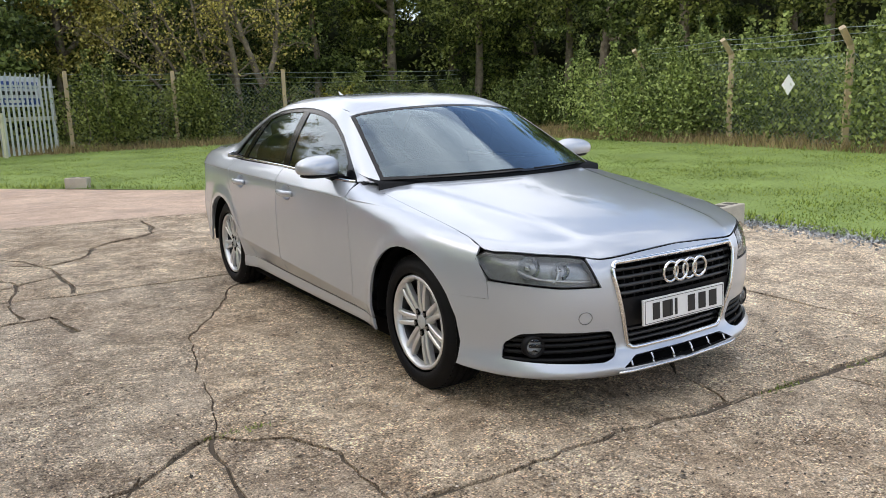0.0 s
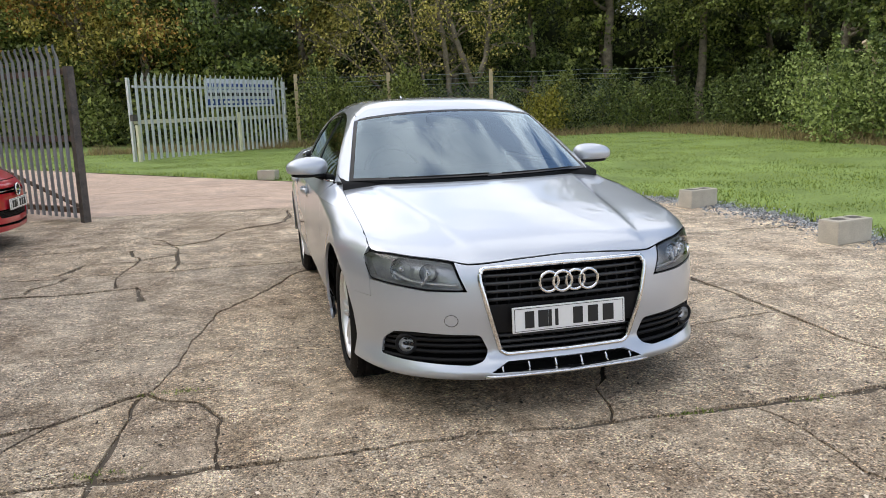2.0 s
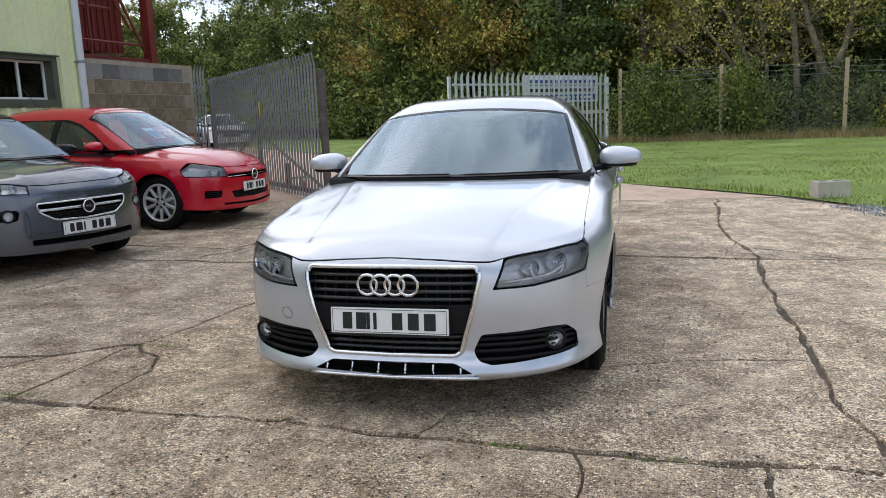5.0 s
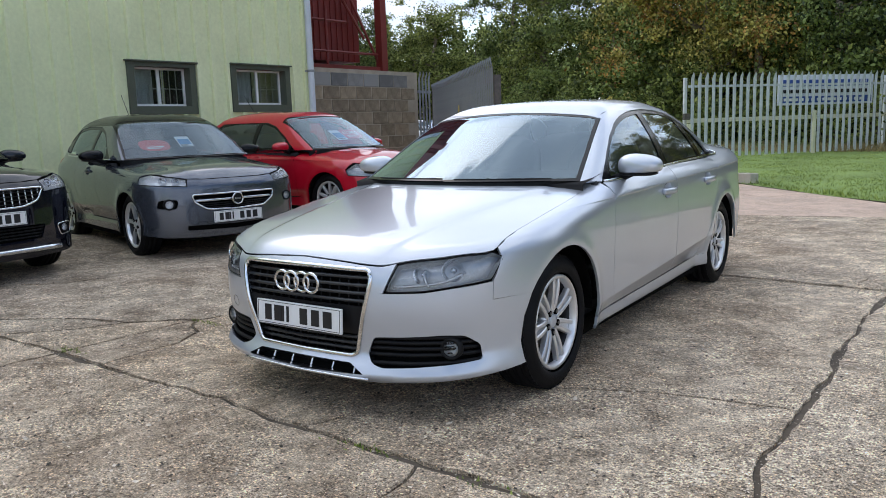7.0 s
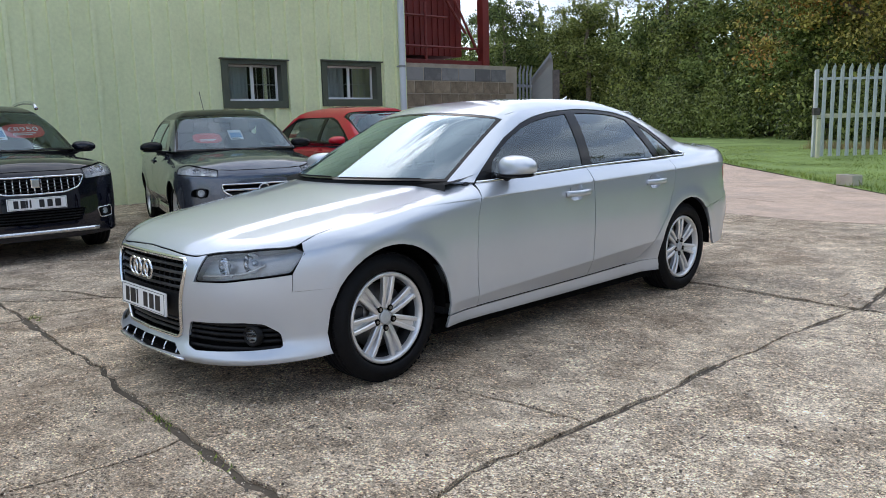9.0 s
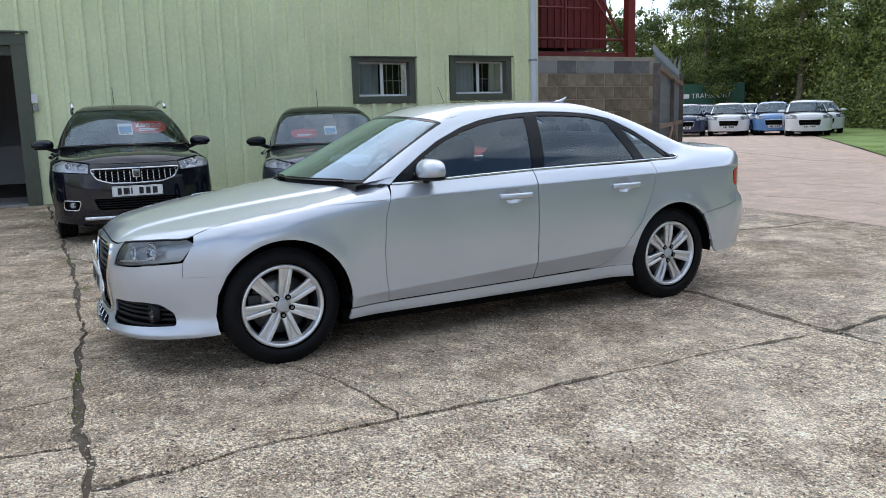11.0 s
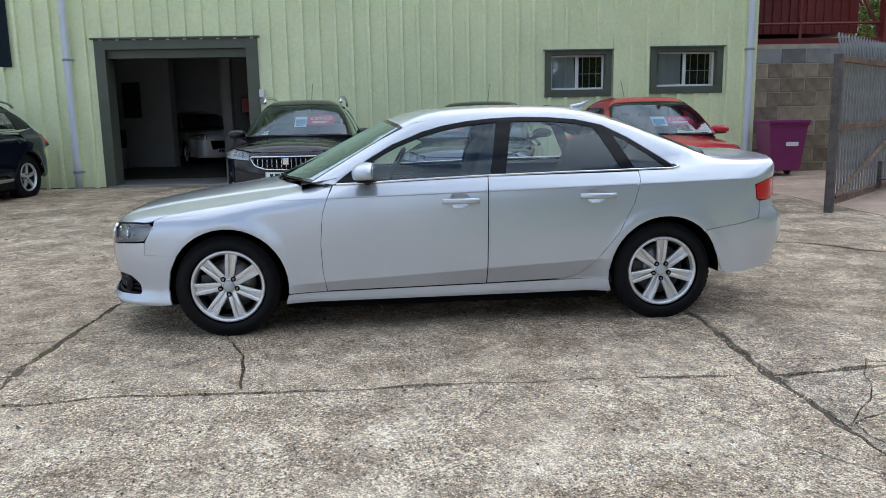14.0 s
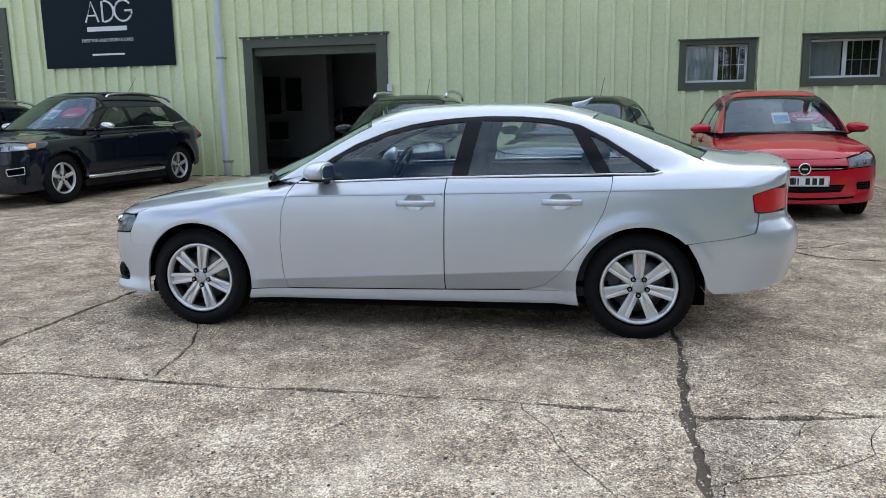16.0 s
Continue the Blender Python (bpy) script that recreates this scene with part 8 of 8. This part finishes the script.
# ---- post and wire fences ----
def straight_post(x, y, h):
    e = thing("fence_post", x, y, float(rise(x, y)) - 0.05, 0, "weathered concrete fence post in the hedge", "post", "back fence posts")
    bm = bmesh.new()
    add_box(bm, -0.055, 0.055, -0.055, 0.055, 0, h, 0.012)
    part("post", bm, POST, e)


for x, y in ((0.55, 22.9), (3.75, 23.15), (7.40, 22.85)):
    straight_post(x, y, 2.42)


def cranked_post(x, y, h=2.05):
    e = thing("cranked_fence_post", x, y, float(rise(x, y)) - 0.05, 0, "concrete fence post with a cranked top, lichen-stained", "post", "side fence posts")
    v, f = tube_data(spline([(0, 0, 0), (0, 0, 1.0), (0, 0, h), (-0.10, 0.0, h + 0.18), (-0.36, 0.0, h + 0.44)], 4), 0.085, 4)
    mesh_part("post", v, f, POST, e)


SIDE = [(12.55, 2.2), (13.15, 6.1), (13.85, 9.5), (14.9, 13.4)]
for x, y in SIDE:
    cranked_post(x, y)


def wires(name, line, heights, out, label, sag=0.04, r=0.006):
    V, F = [], []
    for (h, o) in heights:
        for a, b in zip(line[:-1], line[1:]):
            q = []
            for t in np.linspace(0, 1, 7):
                x, y = a[0] + (b[0] - a[0]) * t + o, a[1] + (b[1] - a[1]) * t
                q.append((x, y, float(rise(x, y)) + h - sag * 4 * t * (1 - t)))
            v, f = tube_data(q, r, 4)
            k = sum(len(z) for z in V)
            V.append(v)
            F.extend([tuple(i + k for i in g) for g in f])
    return tagged(mesh_part(name, np.concatenate(V), F, WIRE), label, "wire", "", "stuff")


def chain_link(name, line, h, label, step=0.11, r=0.0035):
    v = []
    for a, b in zip(line[:-1], line[1:]):
        L = math.hypot(b[0] - a[0], b[1] - a[1])
        for s in (-1, 1):
            for k in np.arange(-h, L, step):
                t0, t1 = (k, k + h) if s > 0 else (k + h, k)
                z0, z1 = 0.0, h
                # clip to the bay
                def cl(ta, za, tb, zb):
                    if ta < 0:
                        za, ta = za + (zb - za) * (0 - ta) / (tb - ta), 0
                    if ta > L:
                        za, ta = za + (zb - za) * (L - ta) / (tb - ta), L
                    return ta, za
                u0, w0 = cl(t0, z0, t1, z1)
                u1, w1 = cl(t1, z1, t0, z0)
                if abs(u1 - u0) < 0.02:
                    continue
                P = []
                for u, w in ((u0, w0), (u1, w1)):
                    x, y = a[0] + (b[0] - a[0]) * u / L, a[1] + (b[1] - a[1]) * u / L
                    P.append(np.array((x, y, float(rise(x, y)) + 0.05 + w)))
                d = np.array((0, 0, r * 1.4))
                v.append([P[0] - d, P[1] - d, P[1] + d, P[0] + d])
    return fast_quads(name, np.array(v), WIRE, None, label, "stuff")


BACK = [(0.55, 22.9), (3.75, 23.15), (7.40, 22.85), (11.0, 22.7), (14.5, 22.5)]
wires("fence_wires", BACK, [(2.28, 0), (2.12, 0), (1.95, 0)], 0, "barbed wires strung along the back fence")
wires("side_fence_wires", SIDE, [(2.44, -0.33), (2.32, -0.22), (2.2, -0.1), (1.9, 0)], 0, "barbed wires on the cranked posts")
chain_link("chain_link", SIDE, 1.9, "grey chain-link mesh of the side fence")
chain_link("back_chain_link", BACK, 1.8, "dark chain-link mesh of the back fence", 0.14, 0.0018)
dm = thing("diamond_sign", 12.98, 7.35, 1.02 + float(rise(12.98, 7.35)), 70, "white diamond warning sign on the chain-link fence", "sign")
box("plate", -0.16, 0.16, -0.004, 0.004, -0.16, 0.16, SIGN_WHITE, dm, "", 0.002, pose(0, 0, 0.32, 0, 45, 0))
box("mark", -0.06, 0.07, -0.008, -0.004, -0.05, 0.06, GALV, dm, "", 0, pose(0, 0, 0.32, 0, 45, 0))

# ---- hedges, shrubs and woods ----
hedge("hedge", [(0.7, 23.4), (4, 23.9), (8.5, 23.6), (13.5, 23.3)], 2.0, 1.5, 30000, 0.11, LEAF_HEDGE, 21, "bramble and shrub hedge along the back fence")
hedge("shrubs", [(0.6, 22.6), (2.6, 22.7), (5.0, 22.9)], 2.3, 1.2, 12000, 0.10, LEAF_MID, 22, "dark green ivy and shrubs grown over the fence")
hedge("yellow_shrub", [(8.6, 22.4), (9.8, 22.4)], 1.6, 0.9, 2600, 0.10, LEAF_YELLOW, 23, "shrub with yellowing leaves at the fence")
hedge("dark_shrubs", [(10.4, 22.3), (12.6, 22.1), (15.2, 20.6), (16.4, 17.5)], 1.9, 1.4, 20000, 0.10, LEAF_DARK, 27, "dark low shrubs and brambles along the back fence")
hedge("side_hedge", [(13.3, 3.0), (13.9, 6.0), (14.5, 9.0), (15.4, 13.4)], 2.5, 1.5, 36000, 0.11, LEAF_LIGHT, 24, "tall light green hedge behind the side fence")
hedge("bushes", [(13.4, 11.0), (14.2, 14.0)], 2.4, 1.5, 13000, 0.10, LEAF_LIGHT, 25, "light green bushes grown through the side fence")
hedge("far_hedge", [(-3.0, 26.0), (-8.0, 29.5), (-14.0, 33.0), (-24.0, 39.0)], 2.4, 1.6, 24000, 0.15, LEAF_HEDGE, 26, "clipped hedge beyond the far track")
hedge("tree_belt", [(-2.0, 28.0), (-7.0, 31.5), (-13.0, 36.5), (-22.0, 43.0), (-30.0, 49.0)], 4.8, 3.2, 46000, 0.22, LEAF_MID, 29, "dense belt of turning green trees beyond the far track", rough=0.55)
hedge("far_belt", [(-26.0, 52.0), (-36.0, 54.0), (-48.0, 50.0), (-58.0, 42.0), (-64.0, 30.0)], 8.8, 4.5, 64000, 0.38, LEAF_MID, 30, "far line of light green trees", rough=0.35)
hedge("bushes_behind", [(16.2, 3.2), (16.0, 6.0)], 2.6, 2.0, 6000, 0.13, LEAF_MID, 28, "bushes behind the side fence")

def bare_tree(name, x, y, stems, leaf_count, material, seed, label):
    """Stems along given bends with twigs off them and thin foliage high up; each stem is ((x, y, z, radius), ...)."""
    rnd = np.random.RandomState(seed)
    t = thing(name, x, y, float(rise(x, y)) - 0.1, 0, label, "tree")
    V, F, ends = [], [], []

    def put(p, r, sides):
        v, f = tube_data(p, r, sides)
        k = sum(len(q) for q in V)
        V.append(v)
        F.extend([tuple(i + k for i in g) for g in f])
    for st in stems:
        q = spline(st, 5)
        put(q[:, :3] + rnd.normal(0, 0.012, (len(q), 3)), np.maximum(q[:, 3], 0.012), 8)
        for i in range(len(q) // 3, len(q), 1):
            for _ in range(2):
                a, up_ = rnd.uniform(0, 6.28), rnd.uniform(0.0, 0.9)
                ln = rnd.uniform(0.5, 1.6)
                e = q[i, :3] + ln * np.array((math.cos(a) * math.cos(up_), math.sin(a) * math.cos(up_), math.sin(up_)))
                b, r = limb(q[i, :3], e, max(0.012, q[i, 3] * 0.4), 0.006, rnd, 0.25, 6)
                put(b, r, 5)
                for k in (3, 4):
                    e2 = b[k] + rnd.normal(0, 0.35, 3)
                    b2, r2 = limb(b[k], e2, 0.009, 0.004, rnd, 0.2, 4)
                    put(b2, r2, 4)
                    ends += [b2[2], b2[3]]
                ends.append(b[5])
    mesh_part("trunk", np.concatenate(V), F, BARK, t, "", True)
    ends = np.array([e for e in ends if e[2] > 2.2])
    p = ends[rnd.randint(0, len(ends), leaf_count)] + rnd.normal(0, 0.16, (leaf_count, 3))
    fast_quads("crown", leaves_at(p, 0.11, rnd), material, t)


bare_tree("forked_tree", 7.15, 24.1, [((0, 0, 0, 0.20), (0.02, 0, 1.0, 0.17), (-0.03, 0, 1.95, 0.15)), ((-0.03, 0, 1.9, 0.13), (-0.42, 0.05, 3.0, 0.11), (-0.80, 0.1, 4.2, 0.09), (-1.30, 0.2, 6.2, 0.06), (-1.5, 0.2, 8.5, 0.03)),
                                      ((-0.03, 0, 1.9, 0.12), (0.38, 0, 2.7, 0.10), (0.62, 0.1, 3.7, 0.08), (0.75, 0.1, 5.4, 0.06), (0.5, 0.2, 8.2, 0.03)), ((-1.0, 0.1, 0, 0.13), (-0.92, 0.1, 1.6, 0.11), (-1.08, 0.1, 3.4, 0.09), (-1.4, 0.1, 5.6, 0.06), (-1.9, 0.1, 8.0, 0.03))],
          5200, LEAF_AUTUMN, 31, "forked bare-stemmed tree with pale bark behind the back fence")
bare_tree("leaning_tree", 5.0, 24.6, [((0.2, 0, 0, 0.08), (0.1, 0, 1.5, 0.07), (-0.6, 0, 3.4, 0.05), (-1.7, 0, 5.4, 0.03)), ((0.0, 0.1, 0, 0.07), (-0.4, 0.1, 1.8, 0.06), (-1.4, 0, 3.4, 0.04), (-2.7, 0, 4.8, 0.02)), ((0.3, 0, 0, 0.07), (0.35, 0, 2.0, 0.06), (0.1, 0, 4.0, 0.05), (-0.3, 0, 6.6, 0.03)), ((-0.2, 0.2, 0, 0.06), (-1.0, 0.2, 1.6, 0.05), (-2.2, 0.1, 2.9, 0.03), (-3.4, 0, 3.8, 0.015))],
          2600, LEAF_AUTUMN, 32, "thin leaning stems with bare twigs behind the fence")
tree("spreading_tree", -7.2, 31.0, 12.0, 5.2, 50, 1.3, LEAF_AUTUMN, 33, "large spreading tree with turning orange-green leaves", leaf=0.15, count=36000, low=0.22, spots=LEAF_ORANGE)
wood = []
for k, (h, s, m_, lf_, c_) in enumerate(((11.5, 3.6, LEAF_DARK, 0.17, 20000), (12.5, 3.8, LEAF_MID, 0.17, 20000), (10.0, 3.4, LEAF_DARK, 0.16, 20000), (11.0, 3.6, LEAF_AUTUMN, 0.17, 18000), (9.5, 3.8, LEAF_LIGHT, 0.18, 22000))):
    wood.append(tree("woodland_tree", (-2.0, 14.0, 11.4, 1.5, -16.0)[k], (28.6, 27.0, 29.0, 29.6, 46.0)[k], h, s, 70, 0.9, m_, 40 + k, ("dense dark green tree of the wood", "dense green tree of the wood", "dense dark green tree of the wood", "tree with turning leaves at the wood's edge", "light green tree beyond the yard")[k], leaf=lf_, count=c_, low=0.10, group="woodland trees"))
rnd = random.Random(4)
spots_ = [(17.5, 25.5, 1), (20.5, 23, 1), (19.5, 19.5, 0), (19.0, 15.5, 1), (20.2, 11.0, 1), (19.5, 6.5, 1), (22.5, 8.5, 1), (23.0, 14.0, 2), (23.5, 19.0, 0), (5.0, 30.5, 2), (8.2, 31.0, 0), (15.5, 30.5, 2), (18.6, 29.0, 0), (22.0, 27.0, 2),
          (-4.4, 32.5, 3), (-1.2, 33.0, 0), (2.8, 34.0, 1), (6.4, 35.0, 2), (11.0, 34.0, 0), (-11.5, 35.5, 3), (-15.0, 38.5, 0), (-9.0, 38.0, 1), (-5.5, 37.5, 2),
          (-4.8, 29.2, 1), (-9.8, 33.2, 4), (-13.2, 35.6, 1), (-17.2, 40.0, 4), (-20.5, 41.5, 1), (-21.5, 50.0, 4), (-27.0, 54.0, 0), (-32.5, 52.5, 4), (-37.5, 50.5, 1), (-43.0, 47.0, 4), (-47.5, 42.5, 0), (-53.0, 40.0, 1), (-56.0, 34.0, 4), (-60.0, 30.0, 2), (-24.0, 44.0, 0), (-39.0, 44.5, 0), (-33.0, 47.5, 1), (-30.0, 60.0, 2), (-49.0, 50.0, 2)]
for x, y, k in spots_:
    z = float(rise(x, y)) - 0.1
    o = copy_thing(wood[k], pose(x, y, z, 0, 0, rnd.uniform(0, 360)))
    o.scale = [rnd.uniform(0.85, 1.12)] * 2 + [rnd.uniform(0.82, 1.05)]

# dark sheet far behind the first trees, the wood's shade put in its colour
WOOD_SHADE = mat("wood_shade", (0.012, 0.018, 0.008), 0.95, 0, 0.6, 0.5, 5, 1.0, tint=(0.035, 0.045, 0.016))
def wood_shade(line, h, seed):
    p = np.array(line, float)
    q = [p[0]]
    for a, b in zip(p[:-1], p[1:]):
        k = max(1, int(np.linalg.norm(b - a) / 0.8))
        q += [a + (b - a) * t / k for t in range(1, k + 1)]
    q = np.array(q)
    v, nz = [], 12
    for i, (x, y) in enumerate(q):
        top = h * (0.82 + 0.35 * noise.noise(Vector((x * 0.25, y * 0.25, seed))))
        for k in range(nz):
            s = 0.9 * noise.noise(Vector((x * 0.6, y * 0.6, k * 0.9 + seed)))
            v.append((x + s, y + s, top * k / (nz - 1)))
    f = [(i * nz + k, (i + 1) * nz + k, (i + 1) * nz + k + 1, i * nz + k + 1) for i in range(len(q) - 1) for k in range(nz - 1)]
    return tagged(mesh_part("backdrop", v, f, WOOD_SHADE, None, "", True), "dark sheet with the wood's shade put in its colour", "backdrop", "", "structure")


wood_shade([(-13, 42), (0, 38), (14, 36.5), (24, 31), (27.5, 20), (27.5, 8)], 9.5, 1)

# green container in the far yard
ct = thing("shipping_container", -38.0, 44.0, float(rise(-27, 34)), 45, "dark green shipping container with white lettering", "container")
bm = bmesh.new()
add_box(bm, -2.45, 2.45, 0, 2.4, 0.1, 3.15, 0.02)
part("body", bm, CONTAINER_GREEN, ct)
for k in range(24):
    box("rib", -2.40 + k * 0.2, -2.32 + k * 0.2, -0.035, 0.0, 0.25, 2.9, CONTAINER_GREEN, ct, "", 0)
text_part("lettering", "TRANSPORT", 0.50, SIGN_WHITE, ct, pose(0.12, -0.05, 2.25, 90), 0.003)
box("lettering_bar", -2.3, -1.45, -0.05, -0.04, 2.08, 2.42, SIGN_WHITE, ct, "", 0)
box("lettering_bar", -1.5, 0.45, -0.05, -0.04, 1.50, 1.64, SIGN_WHITE, ct, "", 0)

# ---- block wall, course by course ----
bw = tagged(new("wall_block"), "rough brown concrete block wall with grey coping blocks", "wall", "", "structure")
box("mortar_core", -0.20, -0.006, 8.03, 11.18, 0.05, 2.52, MORTAR, bw, "", 0, FRONT)
bme = {}
for kind, hgt, m_ in (("b", 0.246, BLOCK), ("t", 0.262, TOP_BLOCK)):
    bm = bmesh.new()
    add_box(bm, -0.21, 0.0, -0.228, 0.228, 0, hgt, 0.012)
    for q in bm.verts:
        q.co.x += 0.004 * noise.noise(q.co * 20)
    me = bpy.data.meshes.new("block")
    bm.to_mesh(me)
    bm.free()
    me.materials.append(m_)
    bme[kind] = me
rnd = random.Random(2)
for c_ in range(9):
    z = 0.10 + c_ * 0.2595
    top = c_ == 8
    k = 0
    u = 8.03 + (0.235 if c_ % 2 else 0.0) + 0.228
    us = []
    if c_ % 2:
        us.append((8.03 + 0.112, 0.46))
    while u < 11.0:
        us.append((u + 0.0, 1.0))
        u += 0.470
    for uu, sc in us:
        o = new("block", bme["t" if top else "b"])
        o.parent = bw
        o.matrix_basis = FRONT @ Matrix.Translation((rnd.uniform(-0.004, 0.006), uu, z)) @ Matrix.Diagonal((1, sc, 1, 1))

# ---- the concrete yard, cut into slabs by its joints and cracks ----
yard = tagged(new("pavement_yard"), "worn exposed-aggregate concrete slabs with dark cracks", "pavement", "", "structure")
YARD = [(-9.3, -18.0), (30.0, -18.0), (30.0, 13.4), (4.14, 0.0), (4.45, 3.7), (4.05, 5.4), (2.95, 7.05), (1.61, 7.03), (0.62, 6.85), (0.07, 6.75), (-1.05, 6.93), (-2.25, 6.95), (-5.0, 6.85), (-8.6, 6.75)]
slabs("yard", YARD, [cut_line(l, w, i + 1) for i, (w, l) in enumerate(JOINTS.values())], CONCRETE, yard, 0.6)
track = tagged(new("pavement_track"), "smooth reddish-brown concrete track leading out through the gate", "pavement", "", "structure")
TRACK_EDGE = [(-8.6, 6.78), (-5.0, 6.88), (-2.25, 6.98), (-1.05, 6.96), (0.07, 6.78), (0.62, 6.88), (1.61, 7.06), (2.95, 7.15), (0.72, 9.22), (-0.95, 10.88), (-2.53, 12.38), (-4.43, 14.2), (-9.05, 19.1), (-20.0, 30.9), (-32.0, 44.0), (-60.0, 30.0), (-30.0, 10.0), (-8.5, 11.3)]
slabs("track", TRACK_EDGE, [cut_line([(-8.5, 9.0), (-5.0, 9.4), (-3.0, 9.9), (-1.2, 10.4)], 0.02, 77), cut_line([(-11, 16), (-6.5, 14.0), (-4.6, 14.0)], 0.03, 78), cut_line([(-2.8, 8.1), (-1.4, 8.5), (-0.9, 8.35)], 0.02, 79)], TRACK, track, 1.0)
# unseen ground added so the saloon's flank reflects pale concrete
sheet_grid("pavement_beyond", list(np.arange(30.0, 91.0, 6.0)), list(np.arange(-70.0, 14.0, 6.0)), -0.004, CONCRETE, "structure", "unseen worn concrete added east of the yard for pale reflections")
sheet_grid("pavement_far", list(np.arange(-9.0, 31.0, 6.5)), list(np.arange(-70.0, -17.9, 6.5)), -0.004, CONCRETE, "structure", "unseen worn concrete added south of the yard for pale reflections")
# aggregate that stands proud of the worn surface
rnd = np.random.RandomState(17)
n = 330000
x, y = rnd.uniform(-6.5, 6.0, n), rnd.uniform(-5.0, 7.0, n)
k = in_poly(np.stack([x, y], 1), np.array(YARD)) & (rnd.uniform(0, 1, n) < np.array([0.55 + 0.6 * noise.noise(Vector((a * 0.8, b * 0.8, 7))) for a, b in zip(x, y)]))
x, y = x[k], y[k]
n = len(x)
az, size = rnd.uniform(0, 6.28, n), rnd.gamma(3.0, 0.0014, n) + 0.0020
u = np.stack([np.cos(az), np.sin(az), rnd.normal(0, 0.25, n)], 1) * size[:, None] * rnd.uniform(0.5, 1.0, (n, 1))
w = np.stack([-np.sin(az), np.cos(az), rnd.normal(0, 0.25, n)], 1) * size[:, None] * rnd.uniform(0.35, 0.8, (n, 1))
c = np.stack([x, y, rise(x, y) + 0.0045], 1)
fast_quads("aggregate", np.stack([c - u, c - w, c + u, c + w], 1), GRIT, None, "small stones worn out of the concrete surface", "stuff")
# moss and grass in the joints
moss = []
rnd = np.random.RandomState(6)
for cx, cy, n_, s_ in ((-1.70, -0.02, 70, 0.07), (-1.9, -0.86, 60, 0.07), (0.5, -1.03, 40, 0.10), (1.1, -1.07, 20, 0.12), (-3.4, -0.95, 25, 0.1)):
    x, y = cx + rnd.normal(0, s_, n_), cy + rnd.normal(0, 0.018, n_)
    h = rnd.uniform(0.004, 0.016, n_)
    a = rnd.uniform(0, 6.28, n_)
    d = np.stack([np.cos(a), np.sin(a), 0 * a], 1) * 0.006
    b_ = np.stack([x, y, rise(x, y) - 0.008], 1)
    tip = b_ + np.stack([rnd.normal(0, 0.01, n_), rnd.normal(0, 0.01, n_), h + 0.008], 1)
    moss.append(np.stack([b_ - d, b_ + d, tip], 1))
fast_quads("joint_weeds", np.concatenate(moss), BLADES, None, "small green weeds growing in the slab joints", "stuff")
